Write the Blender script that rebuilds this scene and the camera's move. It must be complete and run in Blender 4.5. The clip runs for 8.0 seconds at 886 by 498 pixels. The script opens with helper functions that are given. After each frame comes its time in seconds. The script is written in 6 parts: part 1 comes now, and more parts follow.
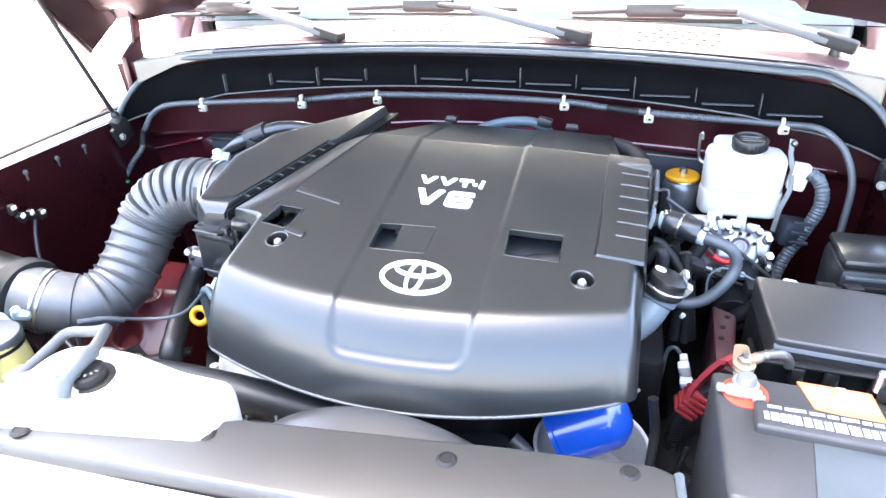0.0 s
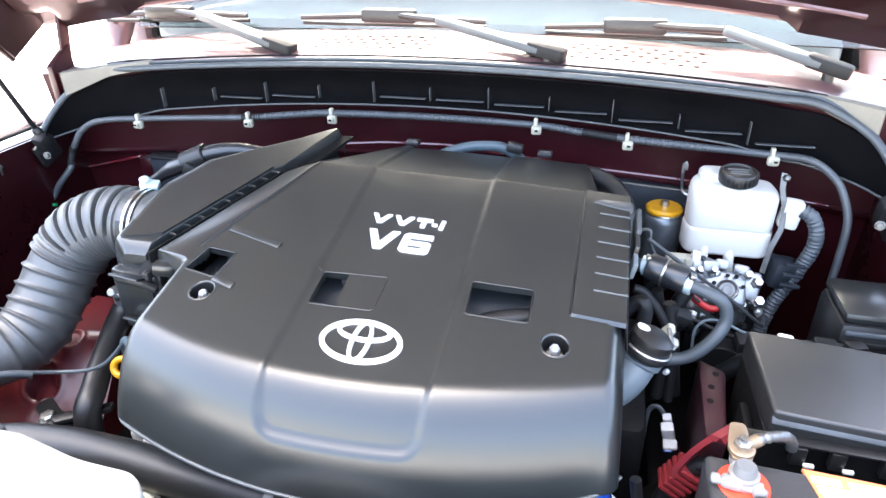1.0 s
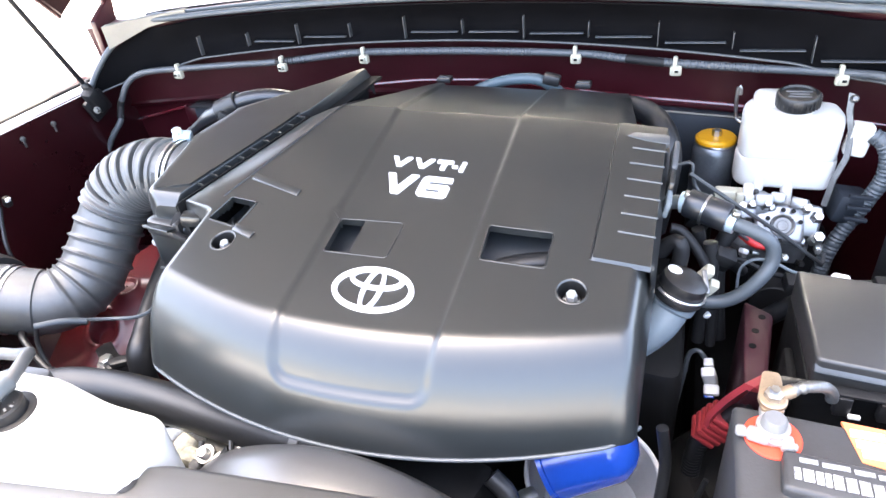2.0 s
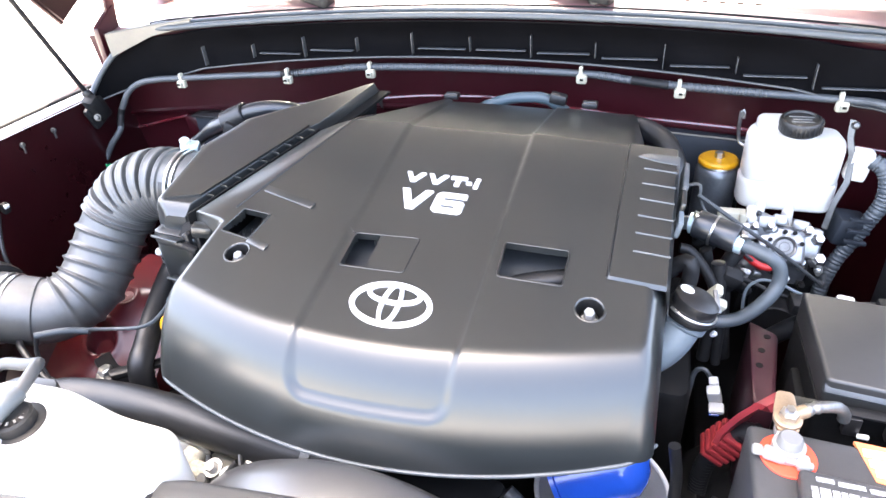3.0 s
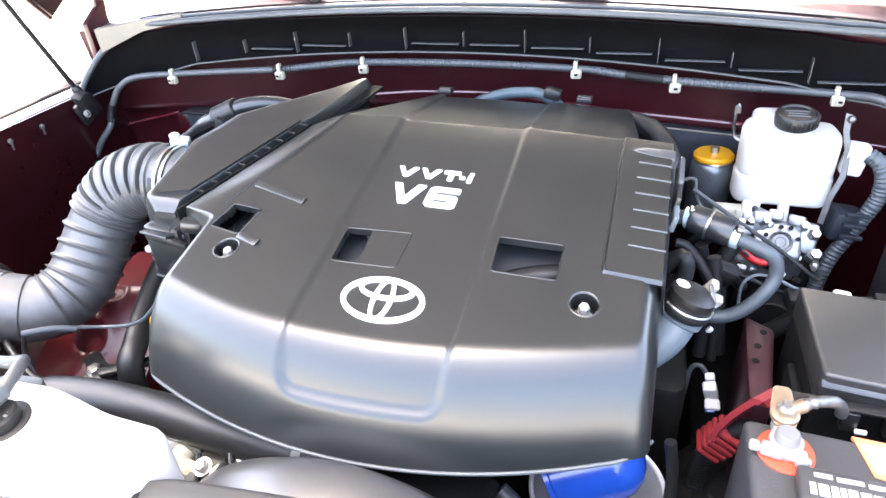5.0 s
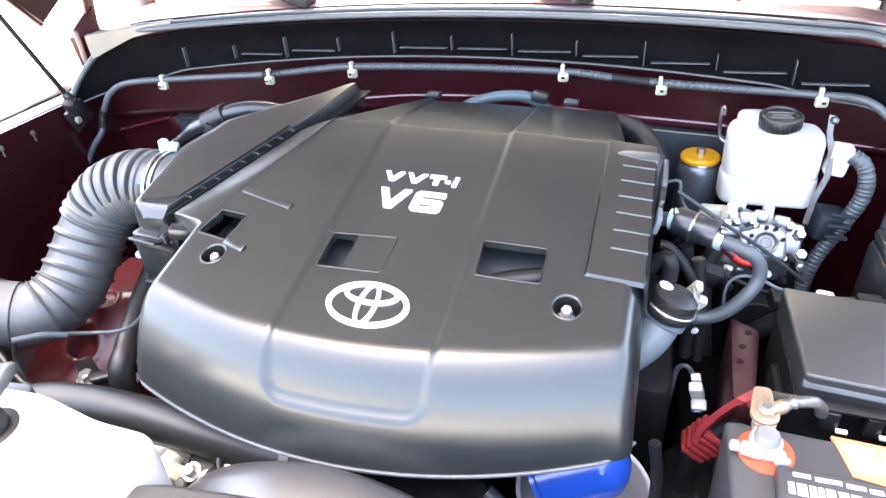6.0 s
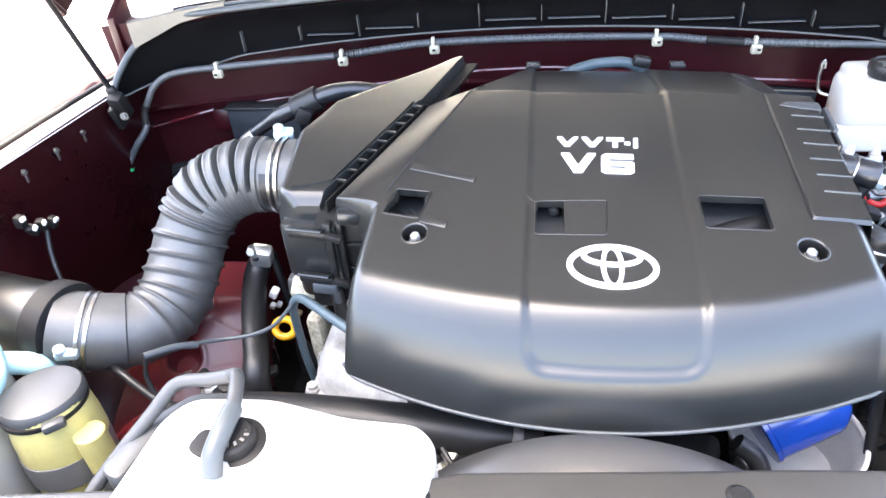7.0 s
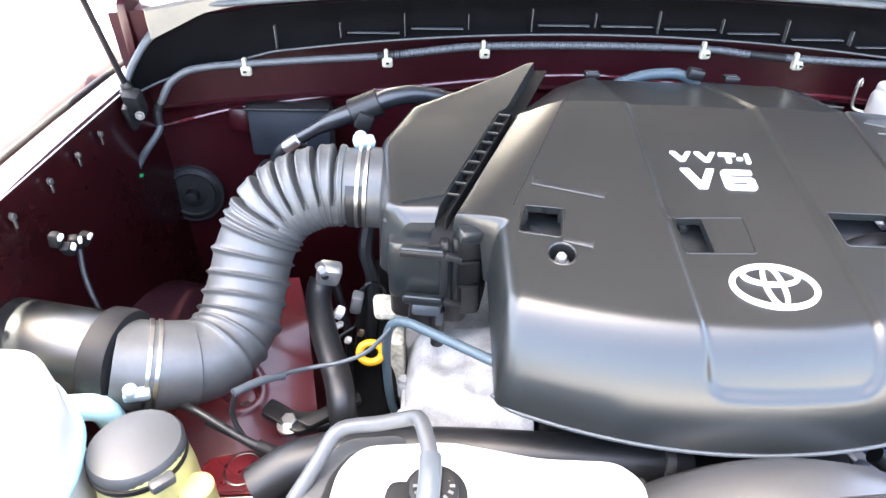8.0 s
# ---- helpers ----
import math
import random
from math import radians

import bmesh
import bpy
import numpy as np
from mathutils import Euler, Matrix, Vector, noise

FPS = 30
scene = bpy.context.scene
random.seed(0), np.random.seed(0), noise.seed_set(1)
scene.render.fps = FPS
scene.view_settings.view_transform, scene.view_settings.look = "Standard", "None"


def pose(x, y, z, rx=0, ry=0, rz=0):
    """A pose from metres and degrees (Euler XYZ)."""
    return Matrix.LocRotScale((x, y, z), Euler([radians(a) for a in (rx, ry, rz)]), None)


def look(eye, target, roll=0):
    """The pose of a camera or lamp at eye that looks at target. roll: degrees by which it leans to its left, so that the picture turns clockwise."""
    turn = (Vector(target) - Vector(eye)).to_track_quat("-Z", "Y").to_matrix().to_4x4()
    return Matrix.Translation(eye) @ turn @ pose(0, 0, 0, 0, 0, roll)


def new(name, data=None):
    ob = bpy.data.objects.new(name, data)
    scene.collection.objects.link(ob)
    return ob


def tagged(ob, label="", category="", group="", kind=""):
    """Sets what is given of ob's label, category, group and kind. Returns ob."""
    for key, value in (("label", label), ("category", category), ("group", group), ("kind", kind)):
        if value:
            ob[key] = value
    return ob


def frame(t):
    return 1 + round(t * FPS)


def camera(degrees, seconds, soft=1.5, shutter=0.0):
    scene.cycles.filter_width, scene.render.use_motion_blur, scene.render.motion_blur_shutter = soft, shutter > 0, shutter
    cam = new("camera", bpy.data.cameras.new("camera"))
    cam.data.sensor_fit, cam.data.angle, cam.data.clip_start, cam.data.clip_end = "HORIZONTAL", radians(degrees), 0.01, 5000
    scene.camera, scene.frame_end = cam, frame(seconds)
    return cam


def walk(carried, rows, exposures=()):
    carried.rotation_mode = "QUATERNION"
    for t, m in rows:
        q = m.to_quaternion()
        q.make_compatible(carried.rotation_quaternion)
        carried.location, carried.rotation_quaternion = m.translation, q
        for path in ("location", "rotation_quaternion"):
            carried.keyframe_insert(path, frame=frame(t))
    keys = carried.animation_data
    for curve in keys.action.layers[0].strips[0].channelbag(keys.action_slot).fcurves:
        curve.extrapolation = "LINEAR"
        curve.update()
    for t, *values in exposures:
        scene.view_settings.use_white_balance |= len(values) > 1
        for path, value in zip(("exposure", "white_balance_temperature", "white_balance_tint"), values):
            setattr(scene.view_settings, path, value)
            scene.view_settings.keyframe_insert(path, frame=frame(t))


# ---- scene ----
cam = camera(69.5, 8.0)
PATH = [
    (0, (0.222, -0.626, 1.471), (-0.296, 1.052, 0.514), -2.5),
    (0.2, (0.153, -0.612, 1.486), (-0.242, 1.11, 0.549), -4.6),
    (0.5, (0.082, -0.587, 1.489), (-0.204, 1.147, 0.535), -7.3),
    (0.8, (0.135, -0.547, 1.48), (-0.249, 1.17, 0.529), -5.7),
    (1, (0.211, -0.505, 1.469), (-0.229, 1.197, 0.516), -1.0),
    (1.2, (0.263, -0.481, 1.466), (-0.267, 1.172, 0.473), -1.5),
    (1.5, (0.286, -0.466, 1.466), (-0.346, 1.134, 0.445), -6.4),
    (2, (0.264, -0.464, 1.46), (-0.383, 1.071, 0.352), -6.8),
    (3.5, (0.228, -0.482, 1.471), (-0.338, 1.11, 0.4), -3.5),
    (4, (0.229, -0.478, 1.465), (-0.323, 1.113, 0.386), -3.5),
    (5.5, (0.236, -0.471, 1.458), (-0.357, 1.106, 0.38), -4.8),
    (6, (0.246, -0.47, 1.463), (-0.333, 1.112, 0.385), -4.9),
    (6.5, (0.181, -0.479, 1.448), (-0.427, 1.089, 0.366), -3.1),
    (6.7, (0.103, -0.502, 1.45), (-0.445, 1.091, 0.371), -2.5),
    (6.9, (-0.003, -0.527, 1.447), (-0.418, 1.109, 0.375), -4.5),
    (7, (-0.062, -0.537, 1.45), (-0.366, 1.098, 0.339), -4.7),
    (7.2, (-0.132, -0.539, 1.455), (-0.306, 1.087, 0.303), -3.9),
    (7.5, (-0.182, -0.511, 1.454), (-0.254, 1.142, 0.331), -0.6),
    (8, (-0.31, -0.506, 1.454), (-0.294, 1.144, 0.325), 0.9),
]
walk(cam, [(t, look(eye, target, roll)) for t, eye, target, roll in PATH], exposures=[(0, 4.52, 6450, 8), (0.35, 3.93, 6700, 6), (0.7, 3.92, 6700, 6), (1.3, 4.28, 6900, 8), (3.5, 4.46, 7150, 10), (6.1, 4.44, 7150, 10), (6.5, 4.33, 7150, 10), (7.1, 4.27, 7050, 9), (8, 4.44, 7050, 9)])

# ---- daylight ----
SUN_TO = Vector((-0.18, 0.14, 0.97)).normalized()
world = bpy.data.worlds.new("world")
scene.world = world
world.use_nodes = True
wn = world.node_tree.nodes
sky = wn.new("ShaderNodeTexSky")
sky.sky_type = "NISHITA"
sky.sun_disc = False
sky.sun_elevation = math.asin(SUN_TO.z)
sky.sun_rotation = math.atan2(SUN_TO.x, SUN_TO.y)
sky.air_density, sky.dust_density, sky.ozone_density = 0.7, 4.5, 0.5
world.node_tree.links.new(sky.outputs[0], wn["Background"].inputs[0])
wn["Background"].inputs[1].default_value = 0.15
sun = new("sun", bpy.data.lights.new("sun", "SUN"))
sun.data.energy = 3.4
sun.data.angle = radians(0.6)
sun.data.color = (1.0, 0.95, 0.88)
sun.matrix_world = look(SUN_TO * 30, (0, 0, 0))


# ---- materials ----
def material(name, colour, rough=0.5, metal=0.0, vary=0.12, scale=30.0, bump=0.0, bump_scale=400.0, coat=0.0, spec=0.5, dirt=None, trans=0.0, sss=0.0, uneven=1.0):
    """A surface with two scales of tone variation, uneven gloss and fine relief."""
    m = bpy.data.materials.new(name)
    m.use_nodes = True
    nt = m.node_tree
    n, l = nt.nodes, nt.links
    b = n["Principled BSDF"]
    tc = n.new("ShaderNodeTexCoord")
    big = n.new("ShaderNodeTexNoise")
    big.inputs["Scale"].default_value, big.inputs["Detail"].default_value = scale, 5
    small = n.new("ShaderNodeTexNoise")
    small.inputs["Scale"].default_value, small.inputs["Detail"].default_value = scale * 9, 3
    for t in (big, small):
        l.new(tc.outputs["Object"], t.inputs["Vector"])
    mix = n.new("ShaderNodeMath")
    mix.operation = "MULTIPLY_ADD"
    l.new(small.outputs["Fac"], mix.inputs[0])
    mix.inputs[1].default_value = 0.45
    l.new(big.outputs["Fac"], mix.inputs[2])
    ramp = n.new("ShaderNodeMapRange")
    ramp.inputs["From Min"].default_value, ramp.inputs["From Max"].default_value = 0.45, 1.0
    l.new(mix.outputs[0], ramp.inputs["Value"])
    tone = n.new("ShaderNodeMix")
    tone.data_type = "RGBA"
    c2 = dirt or tuple(min(1, c * (1 + vary)) for c in colour)
    c1 = tuple(c * (1 - vary) for c in colour)
    tone.inputs["A"].default_value = (*c1, 1)
    tone.inputs["B"].default_value = (*c2, 1)
    l.new(ramp.outputs["Result"], tone.inputs["Factor"])
    l.new(tone.outputs["Result"], b.inputs["Base Color"])
    gloss = n.new("ShaderNodeMapRange")
    gloss.inputs["From Min"].default_value, gloss.inputs["From Max"].default_value = 0.4, 1.0
    gloss.inputs["To Min"].default_value, gloss.inputs["To Max"].default_value = rough * (1 - 0.12 * uneven), min(1, rough * (1 + 0.14 * uneven))
    l.new(mix.outputs[0], gloss.inputs["Value"])
    l.new(gloss.outputs["Result"], b.inputs["Roughness"])
    b.inputs["Metallic"].default_value = metal
    b.inputs["Specular IOR Level"].default_value = spec
    b.inputs["Coat Weight"].default_value = coat
    b.inputs["Coat Roughness"].default_value = 0.05
    b.inputs["Transmission Weight"].default_value = trans
    if sss:
        b.inputs["Subsurface Weight"].default_value = sss
        b.inputs["Subsurface Radius"].default_value = (0.01, 0.01, 0.01)
        b.inputs["Subsurface Scale"].default_value = 0.5
    if bump:
        grain = n.new("ShaderNodeTexNoise")
        grain.inputs["Scale"].default_value, grain.inputs["Detail"].default_value = bump_scale, 2
        l.new(tc.outputs["Object"], grain.inputs["Vector"])
        bp = n.new("ShaderNodeBump")
        bp.inputs["Strength"].default_value, bp.inputs["Distance"].default_value = bump, 0.0006
        l.new(grain.outputs["Fac"], bp.inputs["Height"])
        l.new(bp.outputs["Normal"], b.inputs["Normal"])
    return m


M_COVER = material("cover_plastic", (0.0130, 0.0148, 0.0151), 0.28, spec=0.8, vary=0.1, scale=14, uneven=0.12)
M_BLACK = material("black_plastic", (0.012, 0.012, 0.0125), 0.38, vary=0.2, scale=25, bump=0.15, bump_scale=900)
M_MATT = material("matt_black_plastic", (0.010, 0.010, 0.0105), 0.55, spec=0.3, vary=0.25, scale=25, bump=0.2, bump_scale=700)
# black metal darkened further to hold the deep shade between parts
M_DARK = material("shaded_dirty_black_metal", (0.0055, 0.0055, 0.0055), 0.65, spec=0.2, vary=0.5, scale=18)
# black plastic cut below its own tone and gloss to dim sky reflection
M_DRAIN = material("dimmed_black_panel", (0.0025, 0.0025, 0.003), 0.7, spec=0.03, vary=0.4, scale=12, bump=0.2, bump_scale=500)
M_RUBBER = material("black_rubber", (0.011, 0.0115, 0.0125), 0.42, vary=0.18, scale=22, bump=0.12, bump_scale=500)
M_HOSE = material("intake_rubber", (0.066, 0.068, 0.067), 0.46, spec=0.9, vary=0.3, scale=18, bump=0.06, bump_scale=600)
M_GREYHOSE = material("grey_hose_rubber", (0.056, 0.066, 0.073), 0.42, vary=0.12, scale=40)
M_LOOM = material("grey_loom_plastic", (0.060, 0.066, 0.071), 0.40, vary=0.12, scale=60)
M_PAINT = material("maroon_paint", (0.085, 0.009, 0.013), 0.16, vary=0.18, scale=9, coat=1.0, bump=0.03, bump_scale=250)
# body maroon with the shade of the engine bay put into its colour
M_INNER = material("shaded_maroon_paint", (0.024, 0.0020, 0.0040), 0.34, spec=0.35, vary=0.3, scale=7, coat=0.15, bump=0.05, bump_scale=200)
# darker again, carrying the deep shade along the inner wings
M_WELL = material("shaded_grimy_maroon_paint", (0.019, 0.0028, 0.0040), 0.28, spec=0.5, vary=0.3, scale=5, coat=0.25, bump=0.08, bump_scale=120)
# hood maroon taken near black, shade of its underside held in the colour
M_HOOD = material("shaded_hood_paint", (0.010, 0.0022, 0.0024), 0.30, spec=0.5, vary=0.2, scale=6, coat=0.8, bump=0.04, bump_scale=160)
M_VALVE = material("blasted_aluminium", (0.37, 0.37, 0.36), 0.60, 0.2, vary=0.35, scale=45, bump=0.5, bump_scale=260)
M_SILVER = material("cast_aluminium", (0.62, 0.62, 0.60), 0.42, 0.9, vary=0.2, scale=45, bump=0.35, bump_scale=350)
M_CAST = material("bright_machined_casting", (0.30, 0.305, 0.31), 0.36, 0.7, vary=0.14, scale=60, bump=0.3, bump_scale=350)
M_PATCH = material("dull_maroon_primer", (0.034, 0.0085, 0.013), 0.45, vary=0.25, scale=14, bump=0.1, bump_scale=160)
M_TOWER = material("scuffed_maroon_paint", (0.10, 0.010, 0.014), 0.36, vary=0.2, scale=12, coat=0.2, bump=0.05, bump_scale=200)
M_STEEL = material("zinc_steel", (0.50, 0.50, 0.49), 0.32, 1.0, vary=0.15, scale=60)
M_DULL = material("dull_tinned_copper", (0.16, 0.16, 0.155), 0.42, 0.8, vary=0.35, scale=70, bump=0.5, bump_scale=300)
M_CHROME = material("bright_silver_paint", (0.60, 0.60, 0.60), 0.38, 0.2, vary=0.03, scale=50)
M_BRASS = material("tarnished_brass", (0.30, 0.22, 0.145), 0.45, 0.6, vary=0.2, scale=70)
M_LEAD = material("lead_clamp", (0.33, 0.325, 0.31), 0.5, 0.4, vary=0.15, scale=90, bump=0.4, bump_scale=400)
M_WHITE = material("milky_white_plastic", (0.57, 0.555, 0.515), 0.36, vary=0.03, scale=16, sss=0.25)
M_CLIP = material("ivory_nylon", (0.44, 0.42, 0.33), 0.45, vary=0.06, scale=60)
M_YELLOW = material("yellow_enamel", (0.60, 0.29, 0.008), 0.33, vary=0.1, scale=40)
M_PALEYELLOW = material("yellowed_plastic", (0.52, 0.47, 0.19), 0.36, vary=0.12, scale=18, sss=0.15)
M_BLUE = material("blue_enamel", (0.012, 0.080, 0.46), 0.20, spec=1.0, vary=0.06, scale=30, coat=0.3)
M_SEAL = material("bright_red_seal", (0.42, 0.016, 0.016), 0.4, vary=0.1, scale=40)
M_RED = material("red_rubber", (0.22, 0.022, 0.026), 0.40, vary=0.12, scale=40)
M_ORANGE = material("orange_red_felt", (0.80, 0.060, 0.025), 0.65, vary=0.08, scale=60)
M_LABEL = material("white_print", (0.80, 0.79, 0.77), 0.5, vary=0.05, scale=60)
M_PEACH = material("faded_orange_print", (0.80, 0.24, 0.09), 0.5, vary=0.1, scale=50)
M_BATT = material("battery_case", (0.035, 0.035, 0.036), 0.46, vary=0.2, scale=20, bump=0.25, bump_scale=500)
M_CYAN = material("pale_cyan_plastic", (0.50, 0.78, 0.80), 0.4, vary=0.05, scale=20, sss=0.2)
M_CLIPBLUE = material("pale_blue_zinc", (0.60, 0.75, 0.82), 0.35, 0.6, vary=0.1, scale=60)
M_BEIGE = material("beige_foam", (0.20, 0.185, 0.15), 0.8, vary=0.1, scale=40, bump=0.4, bump_scale=500)
# maroon body paint with the sun's glare lifted into its base colour
M_FENDER = material("sunglare_maroon_paint", (0.105, 0.054, 0.057), 0.5, spec=0.6, vary=0.15, scale=9, coat=1.0)
# the same maroon, paler still, full sun on the cowl put in its colour
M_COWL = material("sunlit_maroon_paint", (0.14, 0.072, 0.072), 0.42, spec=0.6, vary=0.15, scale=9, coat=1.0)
M_GRILLE = material("white_grille_plastic", (0.70, 0.72, 0.75), 0.45, vary=0.05, scale=12)
M_GASKET = material("flaky_gasket", (0.40, 0.38, 0.30), 0.8, vary=0.5, scale=160, bump=0.6, bump_scale=500)
M_GREEN = material("green_plug", (0.01, 0.35, 0.12), 0.4)
M_CONCRETE = material("pale_concrete", (0.46, 0.44, 0.41), 0.85, vary=0.15, scale=1.2, bump=0.4, bump_scale=80)
M_GREY = material("grey_painted_pipe", (0.055, 0.058, 0.060), 0.40, vary=0.12, scale=30)
M_HEATH = material("grey_cap_plastic", (0.14, 0.14, 0.138), 0.5, vary=0.08, scale=30, bump=0.2, bump_scale=600)
M_VACUUM = material("blue_grey_vacuum_hose", (0.060, 0.088, 0.102), 0.42, vary=0.12, scale=50)
M_SHINE = material("shiny_black_sleeve", (0.012, 0.014, 0.017), 0.33, spec=0.8, vary=0.3, scale=40, bump=0.4, bump_scale=120)
M_LID = material("dusty_grey_lid", (0.026, 0.0255, 0.0245), 0.42, spec=0.8, vary=0.15, scale=12, bump=0.1, bump_scale=900, uneven=0.4)
M_PIPE = material("light_grey_pipe", (0.125, 0.150, 0.165), 0.42, vary=0.1, scale=30)
M_SHROUD = material("grey_shroud_plastic", (0.045, 0.045, 0.046), 0.36, spec=0.9, vary=0.12, scale=14, uneven=0.3)
M_BOWL = material("grey_bowl_plastic", (0.42, 0.43, 0.43), 0.5, vary=0.1, scale=30)
M_CAN = material("smoked_metal", (0.17, 0.185, 0.20), 0.36, 0.7, vary=0.2, scale=30)
M_WORN = material("worn_white_print", (0.36, 0.36, 0.355), 0.5, vary=0.9, scale=110)
M_PAD = material("blue_black_pad", (0.010, 0.014, 0.020), 0.6, vary=0.2, scale=30, bump=0.3, bump_scale=400)
M_GLASS = material("windscreen_glass", (0.55, 0.62, 0.62), 0.02, vary=0.0, trans=1.0)


# ---- mesh helpers ----
def link_mesh(name, me, mat, parent=None, label="", smooth=True, sharp=38):
    if mat:
        me.materials.append(mat)
    if smooth:
        for p in me.polygons:
            p.use_smooth = True
        me.set_sharp_from_angle(angle=radians(sharp))
    ob = new(name, me)
    if parent:
        ob.parent = parent
        ob.matrix_parent_inverse = parent.matrix_world.inverted() if parent.type != "EMPTY" else Matrix.Translation(-parent.location)
    if label:
        ob["label"] = label
    return ob


def part(name, bm, mat, parent, label="", smooth=True, sharp=38):
    me = bpy.data.meshes.new(name)
    bmesh.ops.recalc_face_normals(bm, faces=bm.faces)
    bm.to_mesh(me)
    bm.free()
    return link_mesh(name, me, mat, parent, label, smooth, sharp)


def thing(name, label, category, at=(0, 0, 0), group="", kind=""):
    ob = new(name)
    ob.location = at
    ob.empty_display_size = 0.05
    return tagged(ob, label, category, group, kind)


def bm_add(bm, other):
    me = bpy.data.meshes.new("tmp")
    other.to_mesh(me)
    other.free()
    bm.from_mesh(me)
    bpy.data.meshes.remove(me)
    return bm


def join(*bms):
    out = bmesh.new()
    for b in bms:
        bm_add(out, b)
    return out


def rbox(c, s, bev=0.003, rot=(0, 0, 0), seg=2):
    """A box at c of size s, turned, with rounded edges."""
    bm = bmesh.new()
    bmesh.ops.create_cube(bm, size=1)
    bmesh.ops.scale(bm, vec=s, verts=bm.verts)
    if bev:
        bmesh.ops.bevel(bm, geom=bm.edges, offset=min(bev, 0.45 * min(s)), segments=seg, affect="EDGES", profile=0.5)
    bmesh.ops.transform(bm, matrix=pose(*c, *rot), verts=bm.verts)
    return bm


def axis_frame(p, d):
    """The pose at p whose z runs along d."""
    return Matrix.Translation(p) @ Vector(d).to_track_quat("Z", "Y").to_matrix().to_4x4()


def lathe(p, d, profile, n=32, caps=True):
    """A turned body at p along d: profile rows of (radius, distance along)."""
    bm = bmesh.new()
    rings = []
    for r, h in profile:
        if r < 1e-6:
            rings.append([bm.verts.new((0, 0, h))])
        else:
            rings.append([bm.verts.new((r * math.cos(2 * math.pi * k / n), r * math.sin(2 * math.pi * k / n), h)) for k in range(n)])
    for a, b in zip(rings, rings[1:]):
        for k in range(n):
            q = [a[k % len(a)], a[(k + 1) % len(a)], b[(k + 1) % len(b)], b[k % len(b)]]
            q = list(dict.fromkeys(q))
            if len(q) > 2:
                bm.faces.new(q)
    for ring, flip in ((rings[0], True), (rings[-1], False)):
        if len(ring) > 2 and caps:
            bm.faces.new(ring[::-1] if flip else ring)
    bmesh.ops.transform(bm, matrix=axis_frame(p, d), verts=bm.verts)
    return bm


def cyl(a, b, r, bev=0.0015, n=24):
    a, b = Vector(a), Vector(b)
    h = (b - a).length
    e = min(bev, r * 0.4, h * 0.4)
    return lathe(a, b - a, [(r - e, 0), (r, e), (r, h - e), (r - e, h)], n)


def curve_points(pts, step):
    """Catmull-Rom through pts, at even steps."""
    P = [Vector(p) for p in pts]
    P = [2 * P[0] - P[1]] + P + [2 * P[-1] - P[-2]]
    dense = []
    for i in range(1, len(P) - 2):
        p0, p1, p2, p3 = P[i - 1 : i + 3]
        for k in range(24):
            t = k / 24
            dense.append(0.5 * (2 * p1 + (p2 - p0) * t + (2 * p0 - 5 * p1 + 4 * p2 - p3) * t * t + (3 * p1 - p0 - 3 * p2 + p3) * t**3))
    dense.append(P[-2])
    s = [0.0]
    for a, b in zip(dense, dense[1:]):
        s.append(s[-1] + (b - a).length)
    n = max(2, round(s[-1] / step))
    out, j = [], 0
    for k in range(n + 1):
        d = s[-1] * k / n
        while j < len(s) - 2 and s[j + 1] < d:
            j += 1
        f = (d - s[j]) / max(1e-9, s[j + 1] - s[j])
        out.append((dense[j].lerp(dense[j + 1], f), d))
    return out


def tube(pts, r, step=None, n=14, caps=True, round_r=None):
    """A hose along pts: r a radius, or a function of the length along it; round_r, one of length and angle."""
    rad = r if callable(r) else (lambda d: r)
    rows = curve_points(pts, step or (r if not callable(r) else 0.003))
    bm = bmesh.new()
    up, rings = None, []
    for i, (p, d) in enumerate(rows):
        ahead = (rows[min(i + 1, len(rows) - 1)][0] - rows[max(i - 1, 0)][0]).normalized()
        if up is None:
            up = Vector((0, 0, 1)) if abs(ahead.z) < 0.9 else Vector((0, 1, 0))
        side = ahead.cross(up).normalized()
        up = side.cross(ahead).normalized()
        rr = [round_r(d, 2 * math.pi * k / n) for k in range(n)] if round_r else [rad(d)] * n
        rings.append([bm.verts.new(p + (side * math.cos(2 * math.pi * k / n) + up * math.sin(2 * math.pi * k / n)) * rr[k]) for k in range(n)])
    for a, b in zip(rings, rings[1:]):
        for k in range(n):
            bm.faces.new((a[k], a[(k + 1) % n], b[(k + 1) % n], b[k]))
    if caps:
        bm.faces.new(rings[0][::-1])
        bm.faces.new(rings[-1])
    return bm


def prism(outline, low, top, bev=0.004, seg=2):
    """A body over a plan outline; low and top are heights or functions of x, y."""
    lo = low if callable(low) else (lambda x, y: low)
    hi = top if callable(top) else (lambda x, y: top)
    bm = bmesh.new()
    a = [bm.verts.new((x, y, lo(x, y))) for x, y in outline]
    b = [bm.verts.new((x, y, hi(x, y))) for x, y in outline]
    n = len(a)
    bm.faces.new(a[::-1])
    bm.faces.new(b)
    for k in range(n):
        bm.faces.new((a[k], a[(k + 1) % n], b[(k + 1) % n], b[k]))
    bmesh.ops.recalc_face_normals(bm, faces=bm.faces)
    if bev:
        ends = {v for v in a}, {v for v in b}
        rim = [e for e in bm.edges if any(e.verts[0] in g and e.verts[1] in g for g in ends)]
        bmesh.ops.bevel(bm, geom=rim, offset=bev, segments=seg, affect="EDGES", profile=0.5, clamp_overlap=True)
    return bm


